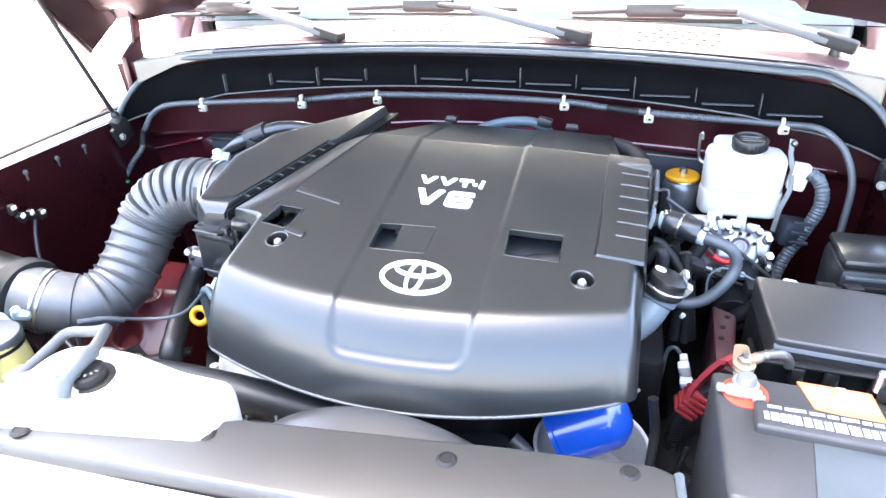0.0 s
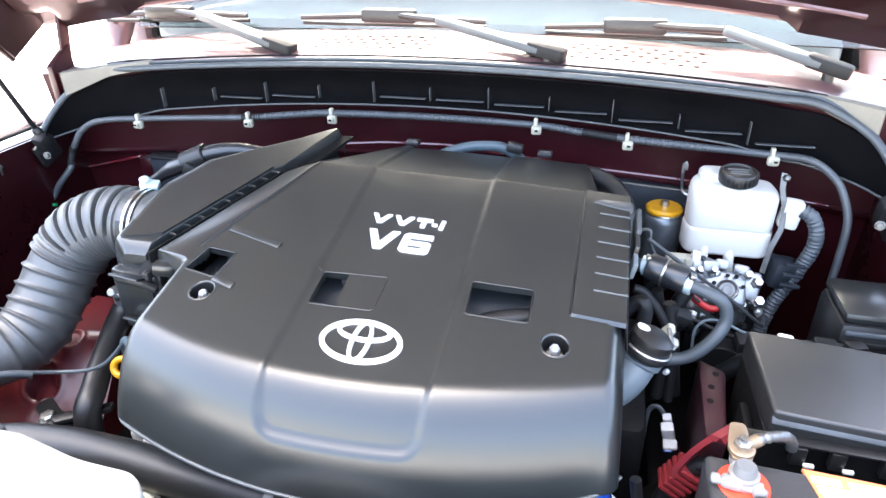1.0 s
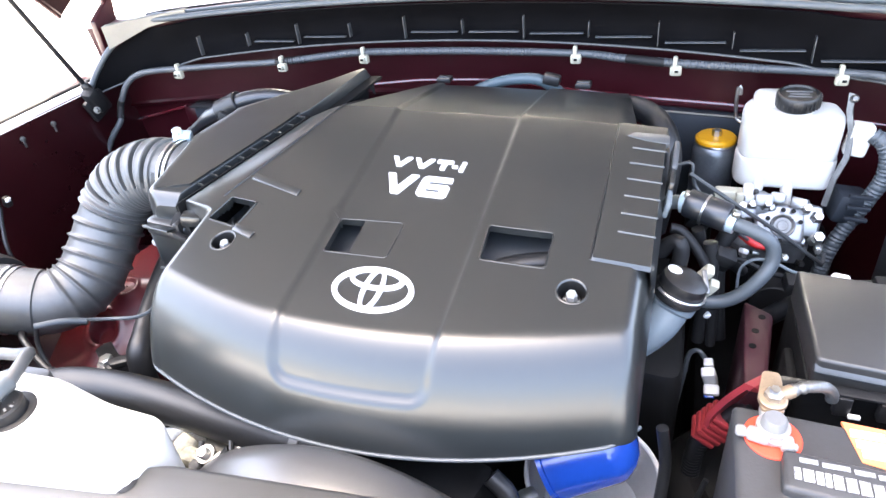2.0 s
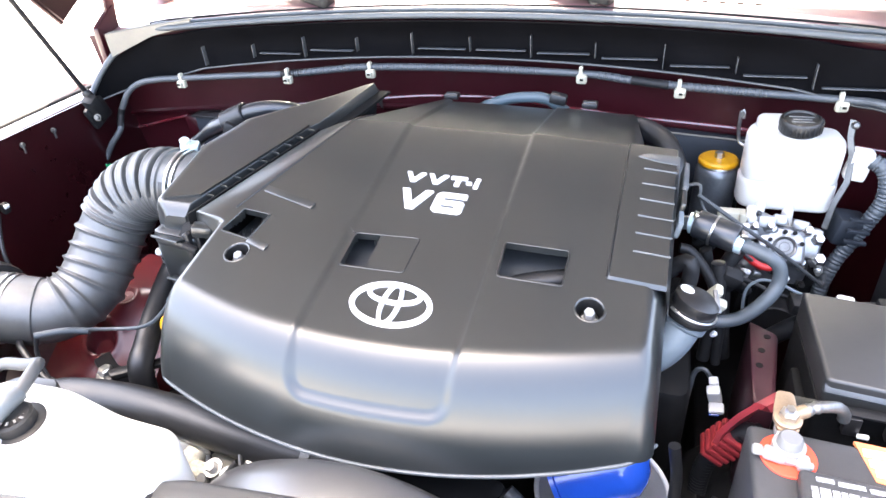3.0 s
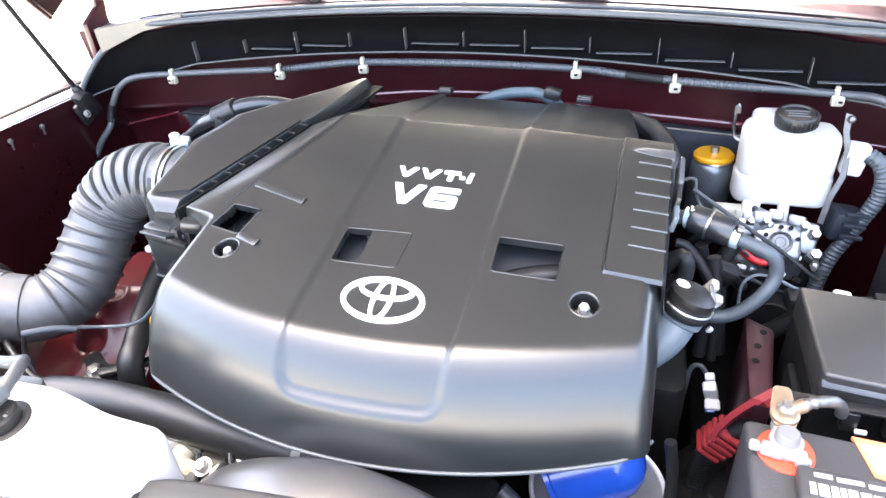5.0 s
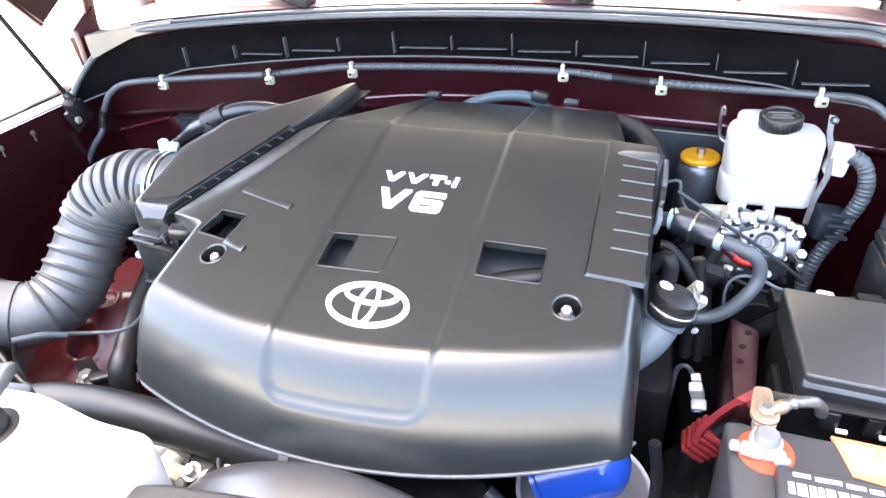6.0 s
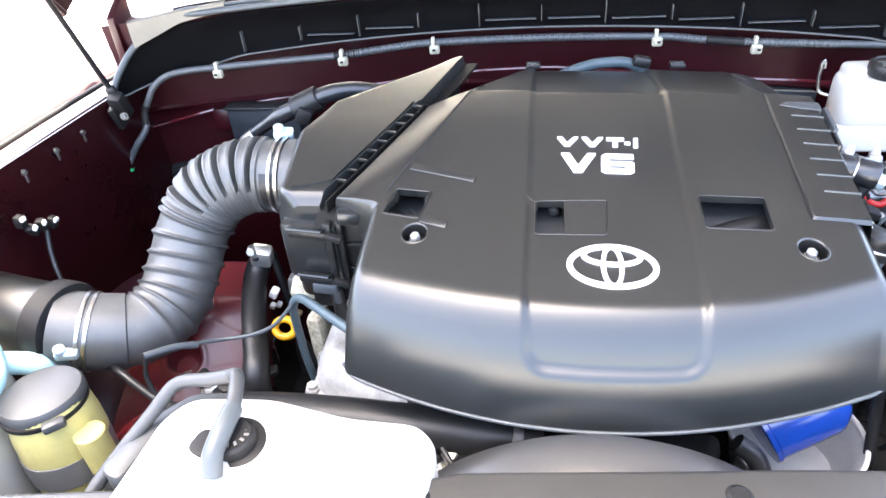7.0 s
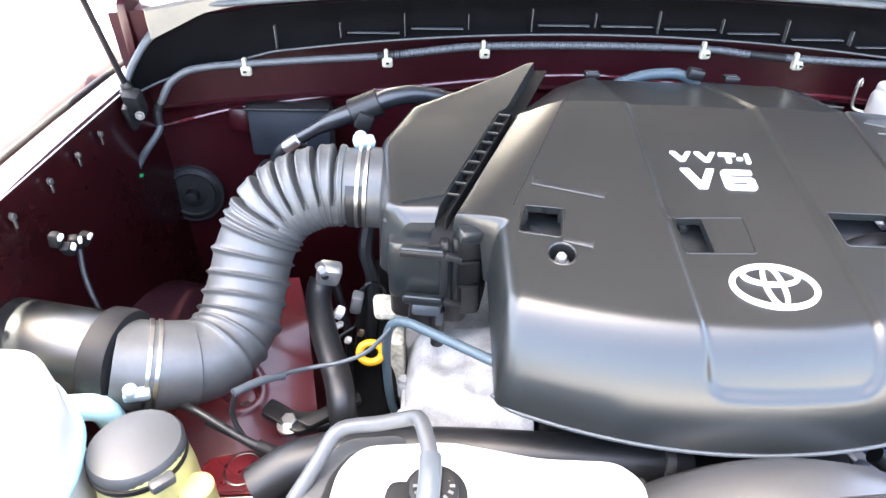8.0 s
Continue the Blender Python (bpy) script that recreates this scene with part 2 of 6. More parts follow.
def rounded(pts, r, n=5):
    """An outline with its corners rounded to about r."""
    out = []
    for i, p in enumerate(pts):
        p, a, b = Vector(p), Vector(pts[i - 1]), Vector(pts[(i + 1) % len(pts)])
        e = min(r, (a - p).length * 0.45, (b - p).length * 0.45)
        s, t = p + (a - p).normalized() * e, p + (b - p).normalized() * e
        for k in range(n + 1):
            f = k / n
            q = s * (1 - f) ** 2 + p * 2 * f * (1 - f) + t * f * f
            out.append((q.x, q.y))
    return out


def sheet(us, vs, at):
    """A grid of points at(u, v)."""
    bm = bmesh.new()
    rows = [[bm.verts.new(at(u, v)) for u in us] for v in vs]
    for a, b in zip(rows, rows[1:]):
        for k in range(len(us) - 1):
            bm.faces.new((a[k], a[k + 1], b[k + 1], b[k]))
    return bm


def thick(bm, d):
    """Gives a sheet a thickness below it."""
    bmesh.ops.recalc_face_normals(bm, faces=bm.faces)
    bmesh.ops.solidify(bm, geom=bm.faces[:], thickness=d)
    return bm


def span(a, b, n):
    return [a + (b - a) * k / n for k in range(n + 1)]


def lerp(x, xs, ys):
    return float(np.interp(x, xs, ys))


def smooth(t):
    t = max(0.0, min(1.0, t))
    return t * t * (3 - 2 * t)


def hexbolt(p, d, r, h, mat, parent, washer=1.5, name="bolt"):
    bm = lathe(p, d, [(r * washer, 0), (r * washer, h * 0.3), (r * 1.02, h * 0.3)], 20)
    bm = join(bm, lathe(p, d, [(r, h * 0.25), (r, h * 0.9), (r * 0.8, h)], 6))
    return part(name, bm, mat, parent, sharp=25)


def band(centre, d, r, w, mat, parent, name="hose_clamp", t=0.0015):
    """A clamp band round a hose."""
    c, d = Vector(centre), Vector(d).normalized()
    return part(name, lathe(c - d * w / 2, d, [(r, 0), (r + t, 0), (r + t, w), (r, w)], 40), mat, parent)


# ---- ground ----
gb = bmesh.new()
bmesh.ops.create_grid(gb, x_segments=40, y_segments=40, size=400)
ground = part("ground", gb, M_CONCRETE, None)
tagged(ground, "pale sunlit concrete yard under the parked car", "ground", kind="structure")

# ---- car body ----
XL, XR = -0.784, 0.622          # inner faces of the two wings
XC = (XL + XR) / 2


def fire_y(x):
    return 0.540 - 0.12 * (x - XC) ** 2


def lip_z(x):
    return 1.228 - 0.058 * (x - XC) ** 2 - 0.25 * max(0, abs(x - XC) - 0.56) ** 1.5


def drain_z(x):
    return 1.168 - 0.10 * (x - XC) ** 2


car = thing("car_body", "dark maroon off-road car with its hood raised, parked on concrete", "car", (XC, 1.2, 0))
us = span(XL - 0.02, XR + 0.02, 60)
# bulkhead, with a rolled shelf across it
fire_rows = [(0.42, 0.02), (0.9, 0.02), (1.0, 0.015), (1.054, 0.010), (1.064, 0.006), (1.0675, 0.000), (1.0705, -0.001), (1.0735, 0.006), (1.13, 0.006), (1.17, 0.002), (1.225, -0.004)]
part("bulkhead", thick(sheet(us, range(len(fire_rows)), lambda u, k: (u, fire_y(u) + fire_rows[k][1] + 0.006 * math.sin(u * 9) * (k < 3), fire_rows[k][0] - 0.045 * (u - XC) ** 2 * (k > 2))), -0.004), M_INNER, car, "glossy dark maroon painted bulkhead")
# black drain channel of the cowl with its ribs
def drain(u, k):
    t = k / 10
    y = fire_y(u) - 0.020 + 0.010 * math.sin(math.pi * t) - 0.006 * t * t
    lo, hi = drain_z(u), lip_z(u) - 0.004
    # the ends taper down and forward to the feet of the hood struts
    a = abs(u - XC)
    if a > 0.50:
        y = lerp(a, [0.50, 0.593, 0.653, 0.683, 0.697], [y, 0.488, 0.462, 0.432, 0.404])
        hi = lerp(a, [0.50, 0.593, 0.653, 0.683, 0.697], [hi, 1.198, 1.174, 1.138, 1.104])
        lo = lerp(a, [0.50, 0.593, 0.653, 0.697], [lo, 1.122, 1.108, 1.096])
    return (u, y - 0.006 * (1 - t), lo + (hi - lo) * t)


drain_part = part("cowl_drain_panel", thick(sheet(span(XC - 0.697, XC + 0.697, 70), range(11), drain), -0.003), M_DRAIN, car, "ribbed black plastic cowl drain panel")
# ribs and ledges of the black panel, coloured grey to paint in sky glints
for k in range(14):
    x = -0.66 + k * 0.0985
    if not -0.6 < x < 0.5:
        continue
    y = fire_y(x) - 0.026
    part("rib", rbox((x, y - 0.002, drain_z(x) + 0.022), (0.0011, 0.010, 0.034 if k % 2 else 0.022), 0.0004), M_GREY, drain_part)
    if k < 13 and k not in (1, 4):
        part("ledge", rbox((x + 0.05, fire_y(x + 0.05) - 0.028, drain_z(x + 0.05) + 0.014), (0.080, 0.008, 0.0014), 0.0005), M_LOOM, drain_part)
# rolled lower edge, its sky glint painted grey, and the rubber seal along the top
part("drain_flange", tube([(drain(x, 0)[0], drain(x, 0)[1] - 0.002, drain(x, 0)[2]) for x in span(XL + 0.008, XR - 0.008, 40)], 0.0018, 0.012, 8), M_GREY, drain_part)
seal_pts = [(XL + 0.008, 0.400, 1.105), (XL + 0.020, 0.428, 1.140), (XL + 0.05, 0.458, 1.178)] + [(x, fire_y(x) - 0.014, lip_z(x) + 0.003) for x in span(XL + 0.11, XR - 0.11, 20)] + [(XR - 0.05, 0.458, 1.178), (XR - 0.020, 0.428, 1.140), (XR - 0.008, 0.400, 1.105)]
part("hood_seal", tube(seal_pts, 0.0052, 0.008, 12), M_GREYHOSE, car, "grey rubber hood seal")
part("seal_lip", tube([(x, y + 0.012, z + 0.006) for x, y, z in seal_pts], 0.0035, 0.01, 8), M_GREYHOSE, car)
# painted cowl top
def cowl(u, v):
    y = fire_y(u) + 0.004 + v * (0.70 - fire_y(u))
    z = lip_z(u) + 0.008 + 0.018 * v + 0.008 * math.sin(math.pi * v) - 0.004 * (v < 0.02)
    return (u, y, z)


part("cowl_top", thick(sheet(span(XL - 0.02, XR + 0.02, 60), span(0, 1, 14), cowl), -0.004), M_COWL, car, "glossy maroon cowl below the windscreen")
for gx in (-0.20, 0.25):
    for i in range(9):
        for j in range(4):
            x = gx + (i - 4) * 0.024 + (j % 2) * 0.012
            c = Vector(cowl(x, 0.24 + j * 0.11))
            part("vent_hole", lathe(c + Vector((0, 0, 0.0035)), (0, 0.0, 1), [(0.0, 0), (0.0048, 0), (0.0048, 0.0012), (0, 0.0012)], 8), M_DARK, car, smooth=False)
part("cowl_edge", tube([(x, fire_y(x) + 0.004, lip_z(x) + 0.007) for x in span(XL + 0.10, XR - 0.10, 30)], 0.0042, 0.02, 8), M_PAINT, car)
part("cowl_gap", tube([(x, fire_y(x) + 0.012, lip_z(x) + 0.0125) for x in span(XL + 0.10, XR - 0.10, 30)], 0.0022, 0.02, 8), M_DARK, car)
for sx, x0 in ((1, XL), (-1, XR)):
    foam = sheet(span(0.04, 0.19, 10), (0, 1), lambda d, k: (x0 + sx * d, lerp(d, [0.04, 0.11, 0.19], [0.462, 0.498, 0.520]), (lerp(d, [0.04, 0.11, 0.19], [1.172, 1.201, 1.214]), lerp(d, [0.04, 0.19], [1.212, 1.226]))[k]))
    part("end_foam", thick(foam, 0.02 * sx), M_BEIGE, car, "beige foam block at the cowl end")

# wings with their rolled gutter, inner skins and lamps of fasteners
for sx, x0, side in ((-1, XL, "left"), (1, XR, "right")):
    def wing(u, v, sx=sx, x0=x0):
        rows = [(0.012, -0.35), (0.008, -0.10), (0.0, -0.012), (0.004, 0.0), (0.03, 0.004), (0.042, 0.0), (0.046, -0.014), (0.056, -0.016), (0.062, 0.0), (0.075, 0.012), (0.12, 0.016), (0.18, 0.008), (0.215, -0.03), (0.23, -0.10), (0.235, -0.45)]
        d, h = rows[v]
        base = 1.106 - 0.05 * (0.4 - u) ** 2
        return (x0 + sx * d, u, base + h)
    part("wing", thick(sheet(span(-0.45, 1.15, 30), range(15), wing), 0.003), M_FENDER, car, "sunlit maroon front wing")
    part("gutter_seal", tube([(x0 + sx * 0.052, y, 1.106 - 0.05 * (0.4 - y) ** 2 - 0.0015) for y in span(-0.44, 0.62, 24)], 0.0055, 0.01, 10), M_MATT, car, "black rubber seal in the wing gutter")
    def apron(u, v, sx=sx, x0=x0):
        z = 1.106 - 0.62 * v
        bulge = 0.09 * math.exp(-((u - 0.02) / 0.20) ** 2) * math.exp(-((v - 0.62) / 0.16) ** 2)
        return (x0 - sx * (0.004 + 0.012 * v + bulge + 0.004 * math.sin(u * 25) * v), u, z)
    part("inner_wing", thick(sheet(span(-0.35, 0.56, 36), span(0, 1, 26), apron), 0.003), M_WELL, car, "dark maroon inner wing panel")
    for y in (0.30, 0.235, 0.165, 0.085, 0.0, -0.09):
        part("wing_bolt", join(lathe((x0 - sx * 0.012, y, 1.086), (-sx, 0, 0.15), [(0.005, 0), (0.005, 0.0015), (0.0035, 0.0015), (0.0035, 0.004), (0, 0.005)], 10), rbox((x0 - sx * 0.013, y, 1.078), (0.0025, 0.004, 0.014), 0.001)), M_DULL, car)
# pressed crease across the bulkhead
CREASE = [-0.80, -0.66, -0.48, -0.167, -0.05, 0.19, 0.34, 0.50, 0.57], [1.010, 1.040, 1.060, 1.089, 1.092, 1.072, 1.068, 1.057, 1.052]
part("bulkhead_crease", tube([(x, fire_y(x) + 0.0065, lerp(x, *CREASE)) for x in span(-0.78, 0.56, 60)], 0.0034, 0.012, 8), M_PAINT, car, "glossy pressed crease in the bulkhead")
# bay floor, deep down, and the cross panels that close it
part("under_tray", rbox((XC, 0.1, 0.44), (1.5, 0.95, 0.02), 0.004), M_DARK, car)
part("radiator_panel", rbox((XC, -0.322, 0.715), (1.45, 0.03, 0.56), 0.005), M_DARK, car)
# strut towers
for sx, tx in ((-1, -0.560), (1, 0.43)):
    tall = 0.80 if sx < 0 else 1.0
    tower = part("strut_tower", lathe((tx, 0.037, 0.443), (0.12 * -sx, 0, 1), [(r, h * tall) for r, h in ((0.13, 0), (0.12, 0.2), (0.115, 0.33), (0.105, 0.375), (0.090, 0.395), (0.066, 0.402), (0.06, 0.398), (0.05, 0.388), (0.03, 0.388), (0.0, 0.39))], 48), M_DARK, car, "strut tower dome, darkened for the bay's shade")


def tower_top(x, y):
    """The pressed panel over the strut: level behind, falling to the front, with a screw dimple and a round pocket."""
    dx, dy = x + 0.570, 0.131 - y
    z = 0.884 - 0.10 * max(0.0, y - 0.14) - roof(dy, 0.0, 0.75, 0.016) - roof(dx, 0.0, 0.55, 0.03) * smooth((0.16 - y) / 0.04)
    a = math.hypot(x + 0.556, y - 0.136)
    z += -0.0045 * smooth((0.018 - a) / 0.004) + 0.0012 * math.exp(-((a - 0.0195) / 0.003) ** 2) - 0.010 * smooth((0.0042 - a) / 0.0015)
    b = math.hypot(x + 0.562, (y - 0.070) * 1.15)
    return z - 0.026 * smooth((0.026 - b) / 0.008) + 0.0022 * math.exp(-((b - 0.029) / 0.004) ** 2)


def tower_skin(u, y):
    """The panel between its two long edges, whose rims turn down."""
    right, left = lerp(y, [0.0, 0.07, 0.16, 0.26], [-0.466, -0.470, -0.489, -0.520]), lerp(y, [0.0, 0.10, 0.16], [-0.640, -0.630, -0.610])
    f = min(1.0, max(0.0, u))
    over_edge = abs(u - f)
    return (left + (right - left) * f + (0.05 * (u - f) if over_edge else 0.0), y, tower_top(left + (right - left) * f, y) - 0.5 * over_edge)


def roof(e, s0, s1, r):
    """The rise over a rounded ridge that starts at e = 0: the slope turns from s0 to s1 within r."""
    if e <= 0:
        return 0.0
    k = min(e, r)
    return s0 * k + (s1 - s0) * k * k / (2 * r) + s1 * max(0.0, e - r)


panel = part("tower_panel", thick(sheet([-0.2, -0.03] + span(0, 1, 90) + [1.03, 1.2], span(-0.02, 0.26, 140), tower_skin), -0.003), M_TOWER, car, "glossy maroon pressed panel over the strut")
hexbolt((-0.556, 0.060, 0.806), (0.2, -0.3, 1), 0.010, 0.016, M_DULL, panel, 1.8)
part("pocket_rag", rbox((-0.564, 0.050, 0.810), (0.026, 0.012, 0.006), 0.002, (20, 0, 24)), M_GASKET, panel)
part("wheel_arch", lathe((-0.81, 0.17, 0.48), (1, 0, 0), [(0.365, 0), (0.363, 0.05), (0.352, 0.10), (0.33, 0.14), (0.28, 0.17)], 64, False), M_PATCH, car, "maroon wheel arch panel")
# frame rails beside the engine
for rx in (-0.40, 0.375):
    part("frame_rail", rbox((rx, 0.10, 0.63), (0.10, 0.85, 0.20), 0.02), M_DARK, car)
part("reinforcement", prism(rounded([(0.356, 0.06), (0.377, 0.05), (0.392, 0.18), (0.361, 0.20)], 0.006, 2), 0.80, 0.955, 0.006), M_PATCH, car, "maroon bracket panel with holes")
# dark discs laid on for the shade inside the bracket's holes
for x, y in ((0.379, 0.172), (0.371, 0.146), (0.367, 0.120)):
    part("hole_disc", lathe((x, y, 0.954), (0, 0, 1), [(0, 0), (0.0040, 0), (0.0040, 0.0016), (0, 0.0016)], 12), M_DARK, car)

# wheels under the wings and at the back
def wheel(x, y, out):
    w = part("wheel", lathe((x - out * 0.115, y, 0.375), (out, 0, 0), [(0.23, 0.0), (0.34, 0.0), (0.368, 0.02), (0.378, 0.06), (0.378, 0.17), (0.368, 0.21), (0.34, 0.23), (0.24, 0.23)], 56), M_RUBBER, car, "black off-road tyre")
    part("rim", lathe((x - out * 0.11, y, 0.375), (out, 0, 0), [(0.235, 0.0), (0.235, 0.20), (0.225, 0.215), (0.20, 0.18), (0.09, 0.19), (0.07, 0.205), (0.0, 0.205)], 48), M_SILVER, w)
    for k in range(5):
        a = 2 * math.pi * k / 5
        part("wheel_nut", cyl((x + out * 0.075, y + 0.055 * math.cos(a), 0.375 + 0.055 * math.sin(a)), (x + out * 0.105, y + 0.055 * math.cos(a), 0.375 + 0.055 * math.sin(a)), 0.011, 0.001, 6), M_STEEL, w)


for out in (-1, 1):
    for y in (0.03, 2.45):
        wheel(XC + out * 0.83, y, out)
part("axle", cyl((XC - 0.75, 2.45, 0.375), (XC + 0.75, 2.45, 0.375), 0.05), M_DARK, car)
part("axle", cyl((XC - 0.75, 0.03, 0.375), (XC + 0.75, 0.03, 0.375), 0.04), M_DARK, car)
# unseen dark walls, top and seats, added to keep light out of the cabin
for out in (-1, 1):
    part("cabin_side_block", rbox((XC + out * 0.735, 1.75, 1.25), (0.03, 1.86, 1.30), 0.01), M_DARK, car, "dark panel added to close the cabin side")
part("cabin_top_block", rbox((XC, 1.92, 1.86), (1.44, 1.55, 0.03), 0.01), M_DARK, car)
part("cabin_rear_block", rbox((XC, 2.64, 1.25), (1.44, 0.03, 1.30), 0.01), M_DARK, car)
for sx in (-0.36, 0.36):
    part("seat_back", rbox((XC + sx, 1.75, 1.15), (0.50, 0.14, 0.75), 0.05, (12, 0, 0)), M_MATT, car)
part("cabin_floor", rbox((XC, 1.70, 0.52), (1.55, 2.0, 0.16), 0.03), M_DARK, car)

# ---- windscreen, wipers and dash ----
def screen(u, v):
    return (u, 0.70 + 0.42 * v - 0.10 * (u - XC) ** 2, 1.258 + 0.637 * v)


part("windscreen", thick(sheet(span(-0.72, 0.65, 20), span(0, 1, 10), screen), 0.005), M_GLASS, car)
part("dashboard", rbox((XC, 1.05, 1.22), (1.40, 0.55, 0.10), 0.04), M_PIPE, car)
part("scuttle_end", rbox((XC, 0.86, 1.13), (1.40, 0.28, 0.12), 0.02), M_MATT, car)
part("roof", rbox((XC, 1.9, 1.90), (1.50, 1.7, 0.05), 0.02), M_FENDER, car)
part("cabin_back", rbox((XC, 2.7, 1.2), (1.5, 0.05, 1.4), 0.02), M_FENDER, car)
for sx in (-1, 1):
    part("screen_pillar", tube([(XC + sx * 0.72, 0.66, 1.2), (XC + sx * 0.70, 0.90, 1.55), (XC + sx * 0.68, 1.12, 1.88)], 0.03, 0.05, 10), M_FENDER, car)
    part("door", rbox((XC + sx * 0.76, 1.75, 0.95), (0.05, 1.9, 0.7), 0.02), M_FENDER, car)


def wiper(tip, root, blade_a, blade_b):
    w = thing("wiper", "dark grey windscreen wiper resting on the cowl", "wiper", tip, "windscreen wipers")
    tip, root = Vector(tip), Vector(root)
    ax = (root - tip).normalized()
    side = ax.cross(Vector((0, 0, 1))).normalized()
    q = Matrix.Translation(tip) @ Matrix((ax, side, ax.cross(side))).transposed().to_4x4()
    L = (root - tip).length
    a = prism(rounded([(0, -0.014), (0.05, -0.017), (L, -0.011), (L, 0.011), (0.05, 0.017), (0, 0.014)], 0.008, 3), -0.007, 0.007, 0.003)
    bmesh.ops.transform(a, matrix=q, verts=a.verts)
    part("arm", a, M_GREYHOSE, w)
    c = prism(rounded([(-0.01, -0.015), (0.055, -0.0165), (0.055, 0.0165), (-0.01, 0.015)], 0.008, 3), -0.010, 0.009, 0.003)
    bmesh.ops.transform(c, matrix=q, verts=c.verts)
    part("pivot_cap", c, M_MATT, w)
    part("spindle", cyl(tip + ax * 0.02, tip + ax * 0.02 - Vector((0, 0, 0.05)), 0.009), M_BLACK, w)
    b1, b2 = Vector(blade_a), Vector(blade_b)
    part("blade_spine", tube([b1, b1.lerp(b2, 0.5) + Vector((0, -0.012, 0.008)), b2], 0.005, 0.02, 8), M_BLACK, w)
    part("blade_rubber", tube([b1 + Vector((0, 0.006, -0.010)), b2 + Vector((0, 0.006, -0.010))], 0.004, 0.02, 8), M_RUBBER, w)
    part("blade_yoke", rbox(b1.lerp(b2, 0.5) + Vector((0, -0.010, 0.008)), (0.105, 0.022, 0.026), 0.007), M_BLACK, w)
    part("link", tube([root, root.lerp(b1.lerp(b2, 0.5), 0.5) + Vector((0, 0, 0.004)), b1.lerp(b2, 0.5) + Vector((0, -0.01, 0.012))], 0.006, 0.02, 8), M_BLACK, w)


wiper((-0.337, 0.555, 1.246), (-0.549, 0.620, 1.290), (-0.80, 0.665, 1.276), (-0.479, 0.672, 1.282))
wiper((0.135, 0.555, 1.252), (-0.084, 0.620, 1.291), (-0.361, 0.668, 1.282), (-0.006, 0.670, 1.281))
wiper((0.550, 0.555, 1.242), (0.384, 0.620, 1.286), (0.100, 0.668, 1.276), (0.400, 0.670, 1.272))

# ---- raised hood ----
hood = thing("hood", "raised maroon car hood with a pressed inner frame", "hood", (XC, 0.53, 1.3))
HA = radians(51)


def hood_at(u, v, inner=0.0):
    """u across, v metres up from the rear edge."""
    z0 = 1.354 - 0.130 * (u - XC) ** 2
    crown = 0.03 * (1 - ((u - XC) / 0.75) ** 2) * math.sin(math.pi * min(1, v / 1.1))
    y, z = 0.545 - v * math.cos(HA), z0 + v * math.sin(HA)
    n = crown - inner
    return (u, y + n * math.sin(HA), z + n * math.cos(HA))


part("outer_skin", thick(sheet(span(XC - 0.76, XC + 0.76, 40), span(-0.01, 1.13, 24), lambda u, v: hood_at(u, v, -0.03)), 0.003), M_FENDER, hood)


def inner_frame(u, v):
    a = abs(u - XC)
    rib = 0.022 * (1 - min(1, max(0, (abs(v - 0.10) - 0.055) / 0.02)))
    rib = max(rib, 0.022 * (1 - min(1, max(0, (abs(a - 0.62) - 0.07) / 0.02))), 0.018 * (1 - min(1, max(0, (abs(a - 0.22 - 0.15 * v) - 0.03) / 0.02))) * smooth((v - 0.16) / 0.05))
    rib = max(rib, 0.022 * (1 - min(1, max(0, (abs(v - 1.02) - 0.07) / 0.02))))
    return hood_at(u, v, rib)


part("inner_frame", thick(sheet(span(XC - 0.755, XC + 0.755, 110), span(0.0, 1.12, 84), inner_frame), 0.002), M_HOOD, hood, "maroon pressed inner hood frame, darkened for shade")
part("rear_flange", tube([hood_at(u, 0.0, -0.008) for u in span(XC - 0.755, XC + 0.755, 30)], 0.011, 0.02, 10), M_FENDER, hood)
part("frame_bead", tube([hood_at(u, 0.048, 0.0235) for u in span(XC - 0.62, XC + 0.62, 30)], 0.004, 0.02, 8), M_FENDER, hood)
for sx in (-1, 1):
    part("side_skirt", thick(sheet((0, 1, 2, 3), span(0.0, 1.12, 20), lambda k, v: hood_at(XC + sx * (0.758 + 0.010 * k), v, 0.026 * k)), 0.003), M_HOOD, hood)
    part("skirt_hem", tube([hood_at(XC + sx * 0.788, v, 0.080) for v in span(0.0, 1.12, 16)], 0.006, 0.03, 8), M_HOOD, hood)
for u, v in ((-0.66, 0.09), (-0.70, 0.17), (-0.4, 0.1), (0.1, 0.1), (0.5, 0.12)):
    c = Vector(hood_at(u, v, 0.0235))
    part("drain_hole", lathe(c, (0, -math.sin(HA), -math.cos(HA)), [(0, 0), (0.009, 0), (0.009, 0.001), (0, 0.001)], 14), M_DARK, hood)
